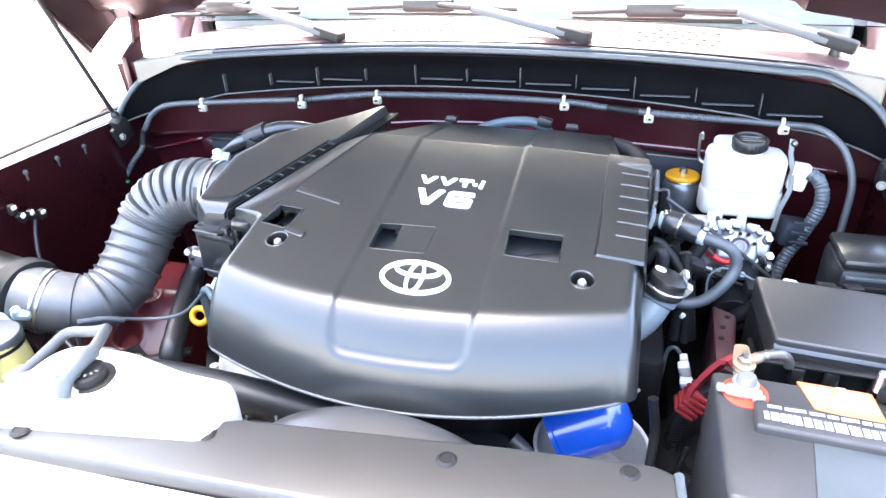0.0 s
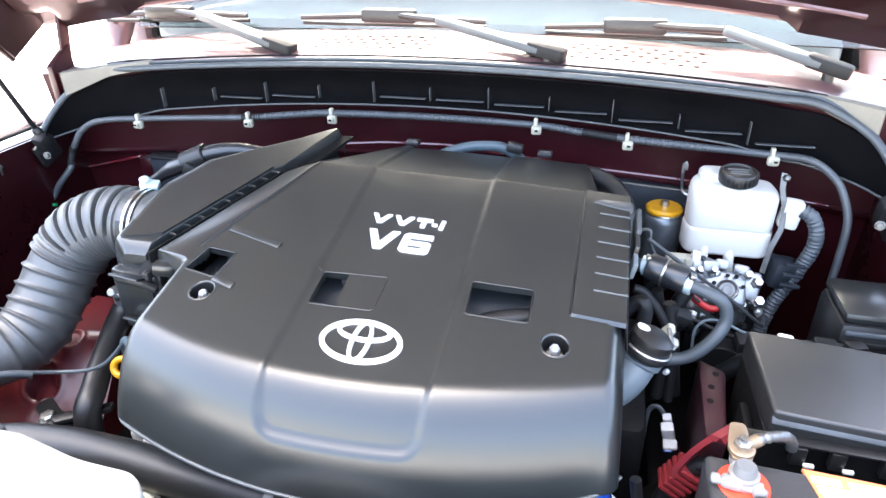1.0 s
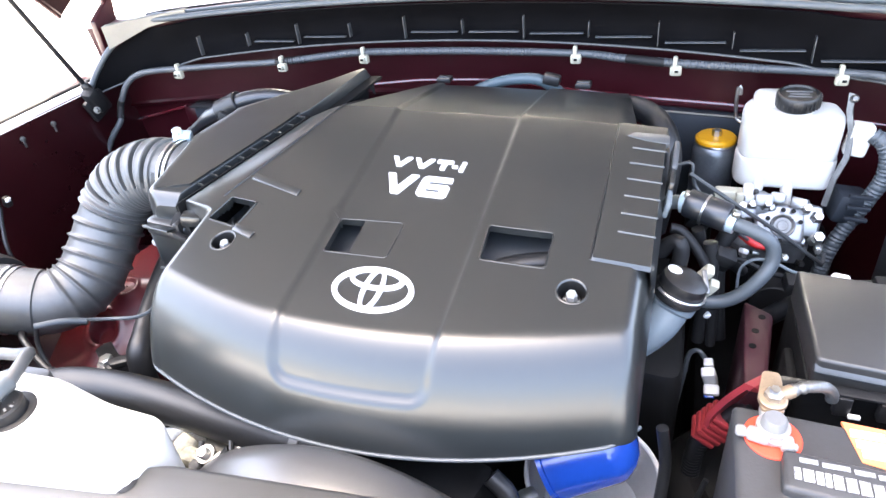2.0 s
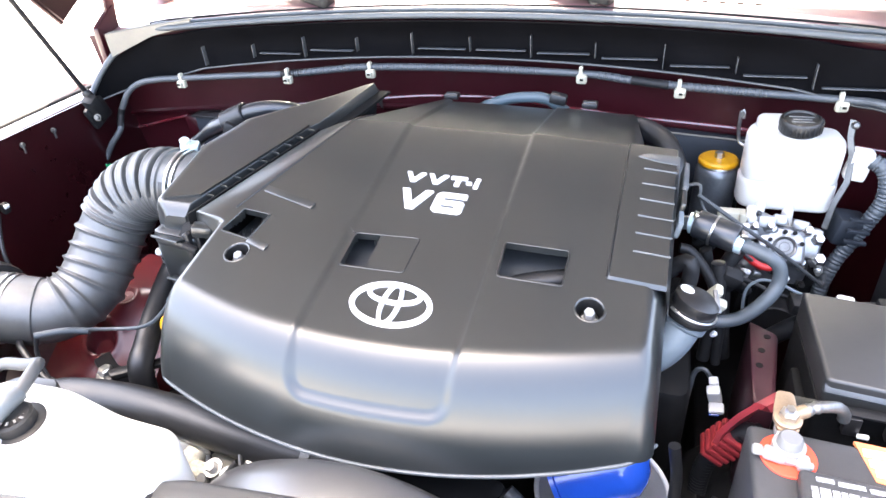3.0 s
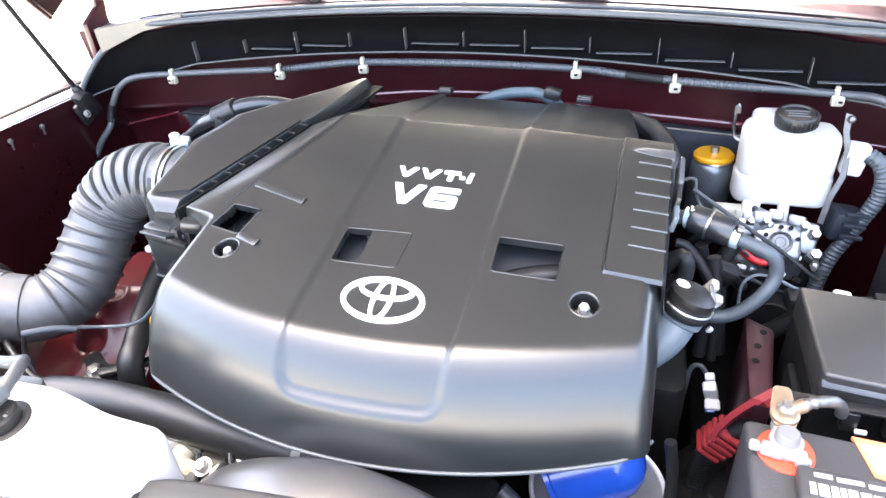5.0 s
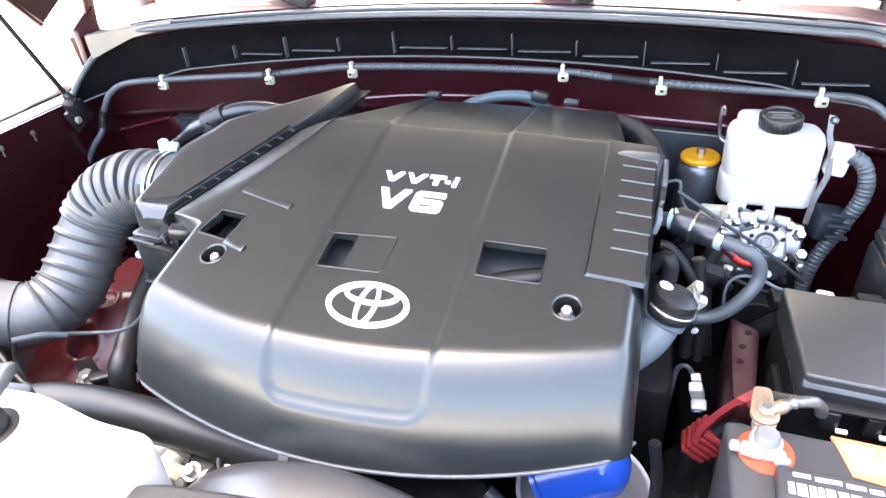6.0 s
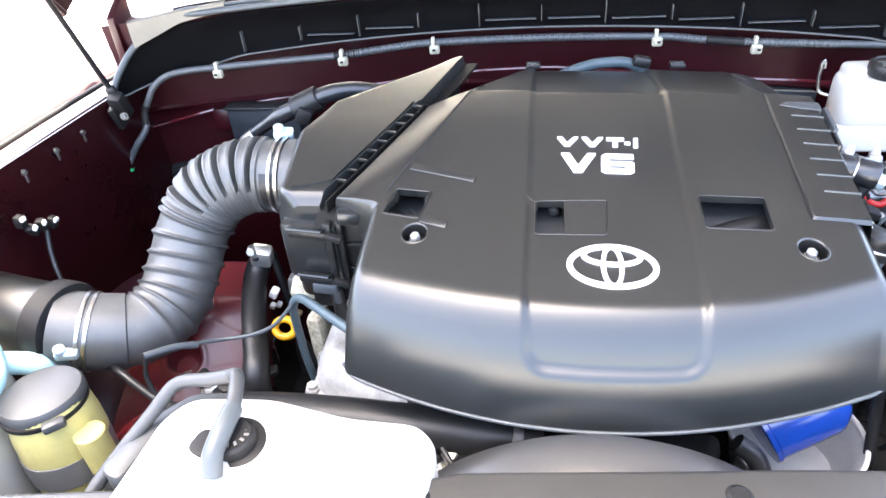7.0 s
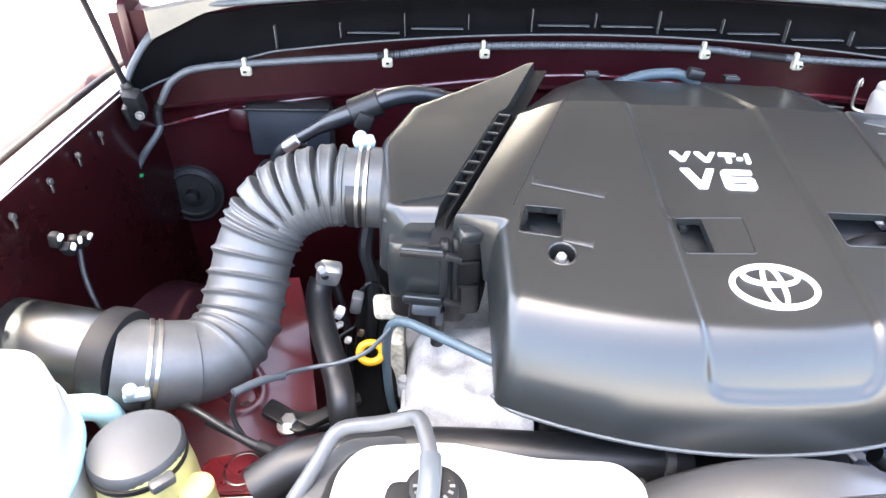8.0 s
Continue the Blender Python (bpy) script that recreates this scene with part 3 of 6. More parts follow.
# gas struts with their feet, and hinge arms
for sx, fx in ((1, XL + 0.022), (-1, XR - 0.022)):
    s = thing("hood_strut", "thin black gas strut holding up the hood", "strut", (fx, 0.39, 1.10), "hood struts")
    foot = Vector((fx, 0.392, 1.108))
    d = Vector((0.035 * sx, -0.40, 0.915)).normalized()
    part("rod", cyl(foot, foot + d * 0.42, 0.0045), M_RUBBER, s)
    part("cylinder", cyl(foot + d * 0.38, foot + d * 0.80, 0.010), M_BLACK, s)
    part("ball_end", lathe(foot - d * 0.01, d, [(0, 0), (0.008, 0.001), (0.0095, 0.010), (0.008, 0.03), (0.0045, 0.034)], 14), M_BLACK, s)
    part("foot_bracket", rbox((fx + sx * 0.006, 0.388, 1.096), (0.026, 0.024, 0.050), 0.007, (28, 8 * sx, 0)), M_MATT, s)
    part("foot_plate", rbox((fx - sx * 0.004, 0.398, 1.082), (0.012, 0.050, 0.044), 0.005, (20, 0, 0)), M_BLACK, s)
    hexbolt((fx + sx * 0.012, 0.380, 1.080), (sx * 0.4, -1, 0.2), 0.005, 0.007, M_DULL, s, 1.3)
    h = hood
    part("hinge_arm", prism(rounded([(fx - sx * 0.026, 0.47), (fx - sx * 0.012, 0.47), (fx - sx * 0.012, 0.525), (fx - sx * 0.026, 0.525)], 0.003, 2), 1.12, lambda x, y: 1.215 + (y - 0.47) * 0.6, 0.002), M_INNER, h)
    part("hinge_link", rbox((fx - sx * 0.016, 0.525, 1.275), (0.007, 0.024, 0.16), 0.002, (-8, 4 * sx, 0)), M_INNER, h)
    part("hinge_pivot", cyl((fx - sx * 0.035, 0.50, 1.17), (fx - sx * 0.004, 0.50, 1.17), 0.010), M_STEEL, h)

# ---- engine below its cover ----
engine = thing("engine", "dark engine block with cast aluminium valve covers", "engine", (0, 0.15, 0.46))
part("block", prism(rounded([(-0.20, -0.07), (0.09, -0.07), (0.12, 0.06), (0.21, 0.09), (0.22, 0.40), (-0.20, 0.40)], 0.02, 3), 0.46, 0.965, 0.01), M_DARK, engine)
part("intake_manifold", prism(rounded([(-0.17, -0.03), (0.17, -0.03), (0.17, 0.33), (-0.15, 0.33)], 0.03, 3), 0.95, lambda x, y: 1.062 + 0.13 * y, 0.012), M_DARK, engine)



def cover_front(x):
    return 0.020 - 0.66 * (x + 0.346)


def cover_skin(x, y):
    """A cast lid: rounded shoulders to the side and the front, with two scooped dips on top."""
    side, face = min(1.0, max(0.0, (x + 0.346) / 0.030)), min(1.0, max(0.0, (y - cover_front(x)) / 0.034))
    round_off = math.sqrt(1 - (1 - side) ** 2) * math.sqrt(1 - (1 - face) ** 2)
    dip = 0.012 * math.exp(-(((x + 0.300) / 0.020) ** 2 + ((y - 0.052) / 0.016) ** 2)) + 0.010 * math.exp(-(((x + 0.262) / 0.016) ** 2 + ((y - 0.010) / 0.018) ** 2))
    return 0.852 + (0.050 + 0.16 * (x + 0.346) + 0.10 * (y - 0.03)) * round_off - dip * round_off


vc = part("valve_cover", thick(sheet(span(-0.346, -0.205, 34), span(0, 1, 40), lambda x, v: (x, cover_front(x) + v * (0.112 - cover_front(x)), cover_skin(x, cover_front(x) + v * (0.112 - cover_front(x))) - 0.03 * smooth((v - 0.86) / 0.14))), -0.003), M_VALVE, engine, "cast aluminium valve cover")
part("cover_flange", prism(rounded([(-0.354, 0.31), (-0.354, 0.016), (-0.340, 0.006), (-0.205, -0.078), (-0.195, 0.31)], 0.008, 3), 0.840, 0.852, 0.003), M_VALVE, vc)
part("head_side", prism([(-0.345, 0.31), (-0.345, 0.025), (-0.205, -0.066), (-0.195, 0.31)], 0.60, 0.838, 0), M_DARK, vc)
for k, (x, y) in enumerate(((-0.352, 0.070), (-0.350, 0.014), (-0.318, -0.008), (-0.282, -0.032), (-0.244, -0.056))):
    part("cover_lug", lathe((x, y, 0.834), (0, 0, 1), [(0.010, 0), (0.0105, 0.016), (0.009, 0.021), (0.0065, 0.021), (0.0065, 0.027), (0, 0.028)], 14), M_VALVE, vc)
part("heat_shield", prism(rounded([(-0.373, 0.082), (-0.350, 0.074), (-0.350, 0.120), (-0.366, 0.130)], 0.008, 2), 0.80, 0.912, 0.006), M_GASKET, engine, "flaky insulated heat shield")
part("gasket_pad", rbox((-0.366, 0.105, 0.948), (0.046, 0.034, 0.014), 0.006, (14, 12, 12)), M_GASKET, engine, "crumbling insulation pad")
part("right_head", prism(rounded([(0.19, 0.085), (0.30, 0.075), (0.30, 0.32), (0.19, 0.30)], 0.02, 3), 0.78, 0.93, 0.012), M_DARK, engine)
part("front_timing_case", prism(rounded([(-0.16, -0.125), (0.11, -0.125), (0.13, -0.06), (-0.18, -0.06)], 0.02, 3), 0.55, 0.905, 0.012), M_DARK, engine)
alt = part("alternator", lathe((-0.085, -0.150, 0.845), (0, 1, 0.05), [(0.020, 0), (0.052, 0.004), (0.060, 0.012), (0.060, 0.060), (0.052, 0.068), (0, 0.068)], 40), M_SILVER, engine, "finned cast alternator")
for k in range(18):
    a = 2 * math.pi * k / 18
    part("fin", rbox((-0.085 + 0.061 * math.cos(a), -0.115, 0.847 + 0.061 * math.sin(a)), (0.010, 0.050, 0.003), 0.001, (0, -math.degrees(a), 0)), M_SILVER, alt)
comp = part("compressor", lathe((-0.285, -0.165, 0.800), (0, 1, 0.03), [(0.030, 0), (0.062, 0.003), (0.066, 0.012), (0.066, 0.030), (0.058, 0.036), (0.058, 0.085), (0.050, 0.095), (0, 0.096)], 40), M_SILVER, engine, "cast compressor body with a grooved pulley")
for k in range(5):
    part("pulley_groove", lathe((-0.285, -0.155 + 0.005 * k, 0.800), (0, 1, 0.03), [(0.0655, 0), (0.0672, 0.001), (0.0672, 0.0025), (0.0655, 0.0035)], 40), M_DARK, comp)
part("front_bracket", prism(rounded([(-0.42, -0.145), (-0.20, -0.150), (-0.17, -0.060), (-0.42, -0.050)], 0.02, 3), 0.60, 0.845, 0.012), M_DARK, engine)
part("cast_arm", join(rbox((-0.222, -0.128, 0.878), (0.030, 0.020, 0.050), 0.006, (10, 18, 0)), cyl((-0.232, -0.142, 0.892), (-0.226, -0.112, 0.898), 0.013)), M_GASKET, engine, "dusty cast arm")
for x, y, z, m in ((-0.238, -0.145, 0.905, M_STEEL), (-0.198, -0.138, 0.888, M_DULL), (-0.262, -0.140, 0.872, M_STEEL)):
    hexbolt((x, y, z), (0, -0.6, 1), 0.0075, 0.014, m, engine, 1.6)
part("wire", tube([(-0.255, -0.130, 0.900), (-0.238, -0.152, 0.884), (-0.242, -0.158, 0.850), (-0.260, -0.150, 0.800)], 0.0042, 0.005, 8), M_RUBBER, engine)
part("wire", tube([(-0.205, -0.118, 0.905), (-0.190, -0.145, 0.892), (-0.160, -0.148, 0.890), (-0.120, -0.140, 0.880)], 0.0036, 0.005, 8), M_RUBBER, engine)
hexbolt((-0.150, -0.118, 0.902), (0, -0.3, 1), 0.009, 0.016, M_STEEL, engine, 1.6)
hexbolt((-0.052, -0.130, 0.918), (0, -0.3, 1), 0.007, 0.014, M_BRASS, engine, 1.6)
part("bracket", prism(rounded([(-0.175, -0.128), (-0.125, -0.140), (-0.045, -0.138), (-0.040, -0.112), (-0.120, -0.105), (-0.170, -0.100)], 0.008, 3), 0.893, 0.905, 0.003), M_GASKET, engine, "dusty stamped bracket")
part("gasket_strip", prism(rounded([(-0.215, -0.112), (-0.172, -0.130), (-0.160, -0.095), (-0.205, -0.085)], 0.006, 2), 0.86, 0.893, 0.004), M_BEIGE, engine)
for k in range(5):
    x = -0.165 + 0.045 * k
    part("wire", tube([(x, -0.108, 0.925 - 0.004 * k), (x + 0.02, -0.135, 0.918), (x + 0.045, -0.140, 0.895), (x + 0.05, -0.130, 0.84)], 0.003 + 0.0012 * (k % 3), 0.006, 8), M_RUBBER, engine)
rng = random.Random(4)
for k in range(16):
    x = -0.19 + 0.024 * k
    y, z = -0.128 - 0.01 * rng.random(), 0.90 + 0.02 * rng.random()
    if k % 3 == 0:
        hexbolt((x, y, z), (0, -0.4, 1), 0.007, 0.012, M_STEEL, engine, 1.5)
    elif k % 3 == 1:
        part("boss", lathe((x, y, z - 0.03), (0, -0.1, 1), [(0.014, 0), (0.013, 0.03), (0.010, 0.036), (0.006, 0.036), (0.006, 0.03)], 14), M_SILVER if k % 2 else M_DARK, engine)
    else:
        part("sensor", join(rbox((x, y, z), (0.018, 0.022, 0.014), 0.003), cyl((x, y, z - 0.03), (x, y, z), 0.006)), M_MATT, engine)

# ---- engine cover ----
cover = thing("engine_cover", "satin dark grey plastic engine cover with silver lettering", "engine cover", (0, 0.1, 1.0))


def seam_x(y):
    """The slotted seam between the cover and the air box lid."""
    return -0.2955 + (y - 0.083) * 0.42


def lid_z(x, y):
    return 1.1095 + 0.173 * (min(y, 0.24) - 0.083) + roof(y - 0.24, 0.173, 0.235, 0.02)


CREST = 0.2530


def crown_z(x, y):
    """The cover's roof before its left side is taken down to the seam."""
    e = max(0.0, min(y, 0.252) - 0.15)
    return 1.1035 + 0.22 * min(y, 0.15) + 0.22 * e - 0.06 * e * e + roof(y - CREST, 0.208, -0.178, 0.0004) - 0.028 * x - 0.13 * x * x


def top_z(x, y):
    # left of the fold the cover falls away to the seam, evenly behind the crest
    fold, edge_x = -0.150 + (y - 0.268) * 0.41, seam_x(y) + 0.012
    if x >= fold or y <= -0.03:
        return crown_z(x, y)
    t = min(1.0, (fold - x) / (fold - edge_x))
    straight = smooth((y - 0.06) / 0.09)
    ahead = min(y, CREST)
    drop = max(0.0, crown_z(x, ahead) - lid_z(x, ahead) - 0.001) * smooth((y + 0.03) / 0.09)
    return crown_z(x, y) - drop * (t ** 1.3 * straight + t * t * (1 - straight))


def rim_y(x):
    return -0.138 + 0.76 * x * x + 0.035 * x


def rim_z(x):
    return 0.983 + 0.27 * x * x


def left_x(y):
    return seam_x(y) + 0.008 if y > 0.066 else lerp(y, [0.046, 0.066], [-0.256, -0.2946])


def right_x(y):
    return lerp(y, [0.252, 0.264, 0.34, 0.428], [0.260, 0.226, 0.216, 0.196])


def bez(a, b, c, d, t):
    s = 1 - t
    return s * s * s * a + 3 * s * s * t * b + 3 * s * t * t * c + t * t * t * d


def centre_drop(x, f):
    """The shallow channel down the middle, which ends in a rounded ledge on the front face; f runs down that face."""
    r, a, b = 0.024, abs(x - 0.004), 0.125 * f
    qx, qy = a - (0.083 - r), b - (0.085 - r)
    d = math.hypot(max(qx, 0), max(qy, 0)) + min(max(qx, qy), 0) - r
    t = max(0.0, min(1.0, -d / (0.0055 + 0.006 * min(1, f * 2))))
    return 0.0037 * t * t * (3 - 2 * t)


REAR = 0.428
# plan of the three openings, each from its rear left corner round to the front left one
holes = [[(-0.220, 0.068), (-0.181, 0.062), (-0.188, 0.021), (-0.230, 0.030)], [(-0.0690, 0.053), (-0.040, 0.054), (-0.039, 0.005), (-0.0685, 0.005)], [(0.095, 0.066), (0.161, 0.068), (0.161, 0.021), (0.097, 0.019)]]
SIDE = [k / 7 for k in range(1, 8)]
cols = [("l", s) for s in SIDE[::-1]] + [("m", k / 176) for k in range(177)] + [("r", s) for s in SIDE]
YS = span(REAR, CREST, 60) + span(CREST, -0.02, 92)[1:]
rows_b = [("back", s) for s in (1.0, 0.66, 0.33)] + [("top", y) for y in YS] + [("blend", k / 10) for k in range(1, 11)] + [("front", k / 44) for k in range(1, 45)]
cb = bmesh.new()
grid = []
for kind, v in rows_b:
    line = []
    for ck, s in cols:
        y_ref = v if kind == "top" else (REAR if kind == "back" else -0.02)
        roll = 0.022 - 0.017 * smooth((y_ref - 0.044) / 0.022)
        xl, xr = left_x(y_ref) + roll, right_x(y_ref) - 0.022
        x = xl + (xr - xl) * s if ck == "m" else (xl if ck == "l" else xr)
        ry, rz = rim_y(x), rim_z(x)
        yt = ry + 0.064
        f = 0.0
        if kind == "top":
            y = v
            z = top_z(x, y)
        elif kind == "back":
            y = REAR + 0.010 * v
            z = top_z(x, REAR) - 0.05 * v * v
        elif kind == "blend":
            y = -0.02 + (yt + 0.02) * v
            z = top_z(x, y)
        else:
            f = v
            zt = top_z(x, yt)
            y = bez(yt, yt - 0.031, ry + 0.012, ry, f)
            z = bez(zt, zt - 0.0064, zt - 0.050, rz, f)
        drop = centre_drop(x, f)
        z -= drop * (1 - 0.5 * f)
        y += drop * 1.5 * f * (2 - f)
        if ck != "m":
            sg = -1 if ck == "l" else 1
            seam = ck == "l" and kind in ("top", "back") and y_ref > 0.05
            zb = 1.0 + 0.25 * max(0, y + 0.09) if not seam else z - 0.03
            x += sg * bez(0, 0.013, 0.021, 0.022, s) * (roll / 0.022 if ck == "l" else 1)
            z = z - (z - min(z, zb)) * bez(0, 0.03, 0.30, 1, s)
            if kind == "front":
                y += 0.016 * (f * s) ** 1.5
        line.append(cb.verts.new((x, y, z)))
    grid.append(line)
def side_of(q, p):
    """How far p lies inside each side of a quad."""
    out = []
    for (ax, ay), (bx, by) in zip(q, q[1:] + q[:1]):
        length = math.hypot(bx - ax, by - ay)
        out.append(((bx - ax) * (ay - p[1]) - (by - ay) * (ax - p[0])) / length)
    return out


def in_hole(p, slack=0.0):
    return any(min(side_of(q, p)) > -slack for q in holes)


on_rim = set()
for v in cb.verts:
    for q in holes:
        d = side_of(q, v.co)
        if min(d) < -0.003:
            continue
        for k in range(4):
            if abs(d[k]) < 0.0016:
                (ax, ay), (bx, by) = q[k], q[(k + 1) % 4]
                if k % 2 == 0:
                    v.co.y = ay + (by - ay) * (v.co.x - ax) / (bx - ax)
                else:
                    v.co.x = ax + (bx - ax) * (v.co.y - ay) / (by - ay)
                on_rim.add(v)
for a, b in zip(grid, grid[1:]):
    for k in range(len(cols) - 1):
        q = (a[k], a[k + 1], b[k + 1], b[k])
        if any(w in on_rim for w in q):
            if q[0] in on_rim and q[2] in on_rim:
                bits = (q[0], q[1], q[2]), (q[0], q[2], q[3])
            elif q[1] in on_rim and q[3] in on_rim:
                bits = (q[0], q[1], q[3]), (q[1], q[2], q[3])
            else:
                bits = (q,)
        else:
            bits = (q,)
        for bit in bits:
            c = sum((w.co for w in bit), Vector()) / len(bit)
            if not in_hole(c) and all(math.hypot(c.x - bx, c.y) > 0.0135 for bx in (-0.19, 0.19)):
                cb.faces.new(bit)
edge = [e for e in cb.edges if len(e.link_faces) == 1]
hole_edges = [e for e in edge if in_hole((e.verts[0].co + e.verts[1].co) / 2, 0.003)]
for step in ((0.0004, 0.0012), (0, 0.007)):
    got = bmesh.ops.extrude_edge_only(cb, edges=hole_edges)["geom"]
    for w in got:
        if isinstance(w, bmesh.types.BMVert):
            w.co.z -= step[1]
    hole_edges = [w for w in got if isinstance(w, bmesh.types.BMEdge)]
for w in [w for w in cb.verts if not w.link_faces]:
    cb.verts.remove(w)
shell = part("shell", cb, M_COVER, cover, sharp=50)
for e in shell.data.edges:
    if all(abs(shell.data.vertices[i].co.y - CREST) < 1e-5 for i in e.vertices):
        e.use_edge_sharp = True
# the thin bright moulded rim along the lower front edge
part("rim_bead", tube([(x, rim_y(x) - 0.001 + 0.016 * max(0, (abs(x) - 0.24) / 0.022) ** 1.5, rim_z(x) - 0.001) for x in span(-0.258, 0.262, 40)], 0.0019, 0.006, 8), M_GREYHOSE, cover)


def over(bm, lift=0.0):
    """Drapes a flat mesh, built round z = 0, on the cover's top."""
    for v in bm.verts:
        v.co.z += top_z(v.co.x, v.co.y) + lift - centre_drop(v.co.x, 0)
    return bm


def flat_patch(x0, x1, y0, y1, h, nx=8, ny=16, bev=0.0025):
    xs = [x0, x0 + bev] + span(x0 + bev, x1 - bev, nx)[1:-1] + [x1 - bev, x1]
    ys = [y0, y0 + bev] + span(y0 + bev, y1 - bev, ny)[1:-1] + [y1 - bev, y1]
    return sheet(xs, ys, lambda x, y: (x, y, -0.001 if x in (x0, x1) or y in (y0, y1) else h))


def skirted(bm):
    """Turns the outer edge of a patch down into a side wall."""
    far = max(v.co.x for v in bm.verts)
    for v in bm.verts:
        if v.co.x > far - 1e-5:
            v.co.x += 0.003
            v.co.z = -0.034
    return bm


side = part("side_panel", over(skirted(flat_patch(0.200, 0.2580, 0.040, 0.258, 0.0026))), M_COVER, cover, "raised ribbed side panel")
for k in range(6):
    y = 0.080 + 0.026 * k
    part("rib", over(rbox((0.239, y, 0.003), (0.036, 0.0016, 0.0026), 0.0006)), M_LOOM, side)
part("panel_tongue", over(prism(rounded([(0.212, 0.230), (0.222, 0.238), (0.259, 0.240), (0.259, 0.224), (0.236, 0.225)], 0.003, 2), -0.003, lambda x, y: 0.0036, 0.0004)), M_LOOM, side)
for k, (y0, y1, z) in enumerate(((0.194, 0.238, -0.010), (0.170, 0.196, -0.014), (0.150, 0.171, -0.022))):
    part("side_flap", over(rbox((0.2655 - 0.001 * k, (y0 + y1) / 2, z), (0.006, y1 - y0, 0.020), 0.002, (0, 12, 0))), (M_LOOM, M_COVER, M_PIPE)[k], side)
part("crease", over(rbox((0.2, 0.149, 0.0006), (0.0018, 0.216, 0.002), 0.0006)), M_BLACK, side)
# shallow half of the middle opening, and small steps on the left
for x, y, length, wide, turn in ((-0.172, 0.0915, 0.078, 0.009, -17), (-0.172, 0.0145, 0.030, 0.009, -18)):
    part("moulded_step", over(rbox((x, y, 0.0014), (length, wide, 0.0024), 0.0008, (13, 0, turn))), M_COVER, cover)
part("fold_line", over(tube([(-0.232, 0.068, 0.0), (-0.204, 0.136, 0.0002), (-0.150, 0.268, 0.0004), (-0.142, 0.288, 0.0)], 0.0014, 0.008, 6)), M_BLACK, cover)
# dark webs seen inside the openings
web = thick(sheet(span(0.075, 0.178, 10), span(0.0, 0.125, 10), lambda x, y: (x, y, 1.076 + 0.10 * (y - 0.04))), 0.003)
part("inner_web", web, M_GREY, cover, "grey moulding seen through the opening")
part("inner_duct", tube([(0.088, 0.018, 1.070), (0.105, 0.034, 1.077), (0.132, 0.048, 1.080), (0.160, 0.058, 1.080), (0.180, 0.062, 1.078)], 0.0125, 0.006, 16), M_RUBBER, cover, "curved black duct seen through the opening")
part("inner_web", join(rbox((-0.205, 0.062, 1.080), (0.07, 0.075, 0.004), 0.001, (10, 0, -12)), *(rbox((-0.222 + 0.010 * k, 0.054 + 0.004 * k, 1.083), (0.003, 0.034, 0.012), 0.001, (0, 20, 34)) for k in range(3))), M_GREY, cover, "ribbed black bracket seen through the opening")
part("inner_web", rbox((-0.058, 0.045, 1.076), (0.07, 0.10, 0.004), 0.001, (14, 0, 0)), M_GREY, cover)
part("inner_stud", lathe((-0.050, 0.070, 1.090), (0.1, -0.2, 1), [(0.007, 0), (0.007, 0.006), (0.004, 0.008), (0.004, 0.014), (0, 0.014)], 12), M_DULL, cover)
# fixing bolts in round wells
for bx in (-0.19, 0.19):
    w = part("bolt_well", over(lathe((bx, 0.0, 0), (0, 0, 1), [(0.0152, -0.0012), (0.0150, 0.0003), (0.0142, 0.0007), (0.0134, 0.0004), (0.0128, -0.0006)], 36, False)), M_COVER, cover)
    part("well_wall", over(lathe((bx, 0.0, 0), (0, 0, 1), [(0.0128, -0.0006), (0.0124, -0.0025), (0.0118, -0.018)], 36, False)), M_DARK, w)
    part("well_floor", over(lathe((bx, 0.0, 0), (0, 0, 1), [(0, -0.0165), (0.0116, -0.0165), (0.0114, -0.0155), (0, -0.0155)], 24)), M_DARK, w)
    part("grommet", over(lathe((bx, 0.0, 0), (0, 0, 1), [(0.0092, -0.016), (0.0090, -0.011), (0.007, -0.010), (0, -0.010)], 20)), M_BLACK, w)
    part("bolt", over(lathe((bx, 0.0, 0), (0, 0, 1), [(0.0078, -0.012), (0.0078, -0.010), (0.0052, -0.010), (0.0052, -0.003), (0.004, -0.0015), (0, -0.0015)], 6)), M_LEAD, w, sharp=25)
# thin moulded lips round the openings
for q in (holes[0], [holes[1][0], (0.004, 0.057), (0.002, 0.007), holes[1][3]], holes[2]):
    loop = rounded(q, 0.004, 3)
    part("opening_lip", over(join(*(cyl((p[0], p[1], 0.0001), (e[0], e[1], 0.0001), 0.0010, 0, 8) for p, e in zip(loop, loop[1:] + loop[:1])))), M_COVER, cover)


def oval_ring(c, a, b, wa, wb, h=0.003, n=56):
    """A flat oval ring with slightly rounded edges; wa, wb are its widths across and along."""
    bm = bmesh.new()
    rings = []
    for f, z in ((0.0, -0.002), (0.0, h * 0.7), (0.15, h), (0.85, h), (1.0, h * 0.7), (1.0, -0.002)):
        rings.append([bm.verts.new((c[0] + (a - wa * f) * math.cos(2 * math.pi * k / n), c[1] + (b - wb * f) * math.sin(2 * math.pi * k / n), z)) for k in range(n)])
    for p, q in zip(rings, rings[1:]):
        for k in range(n):
            bm.faces.new((p[k], p[(k + 1) % n], q[(k + 1) % n], q[k]))
    return bm


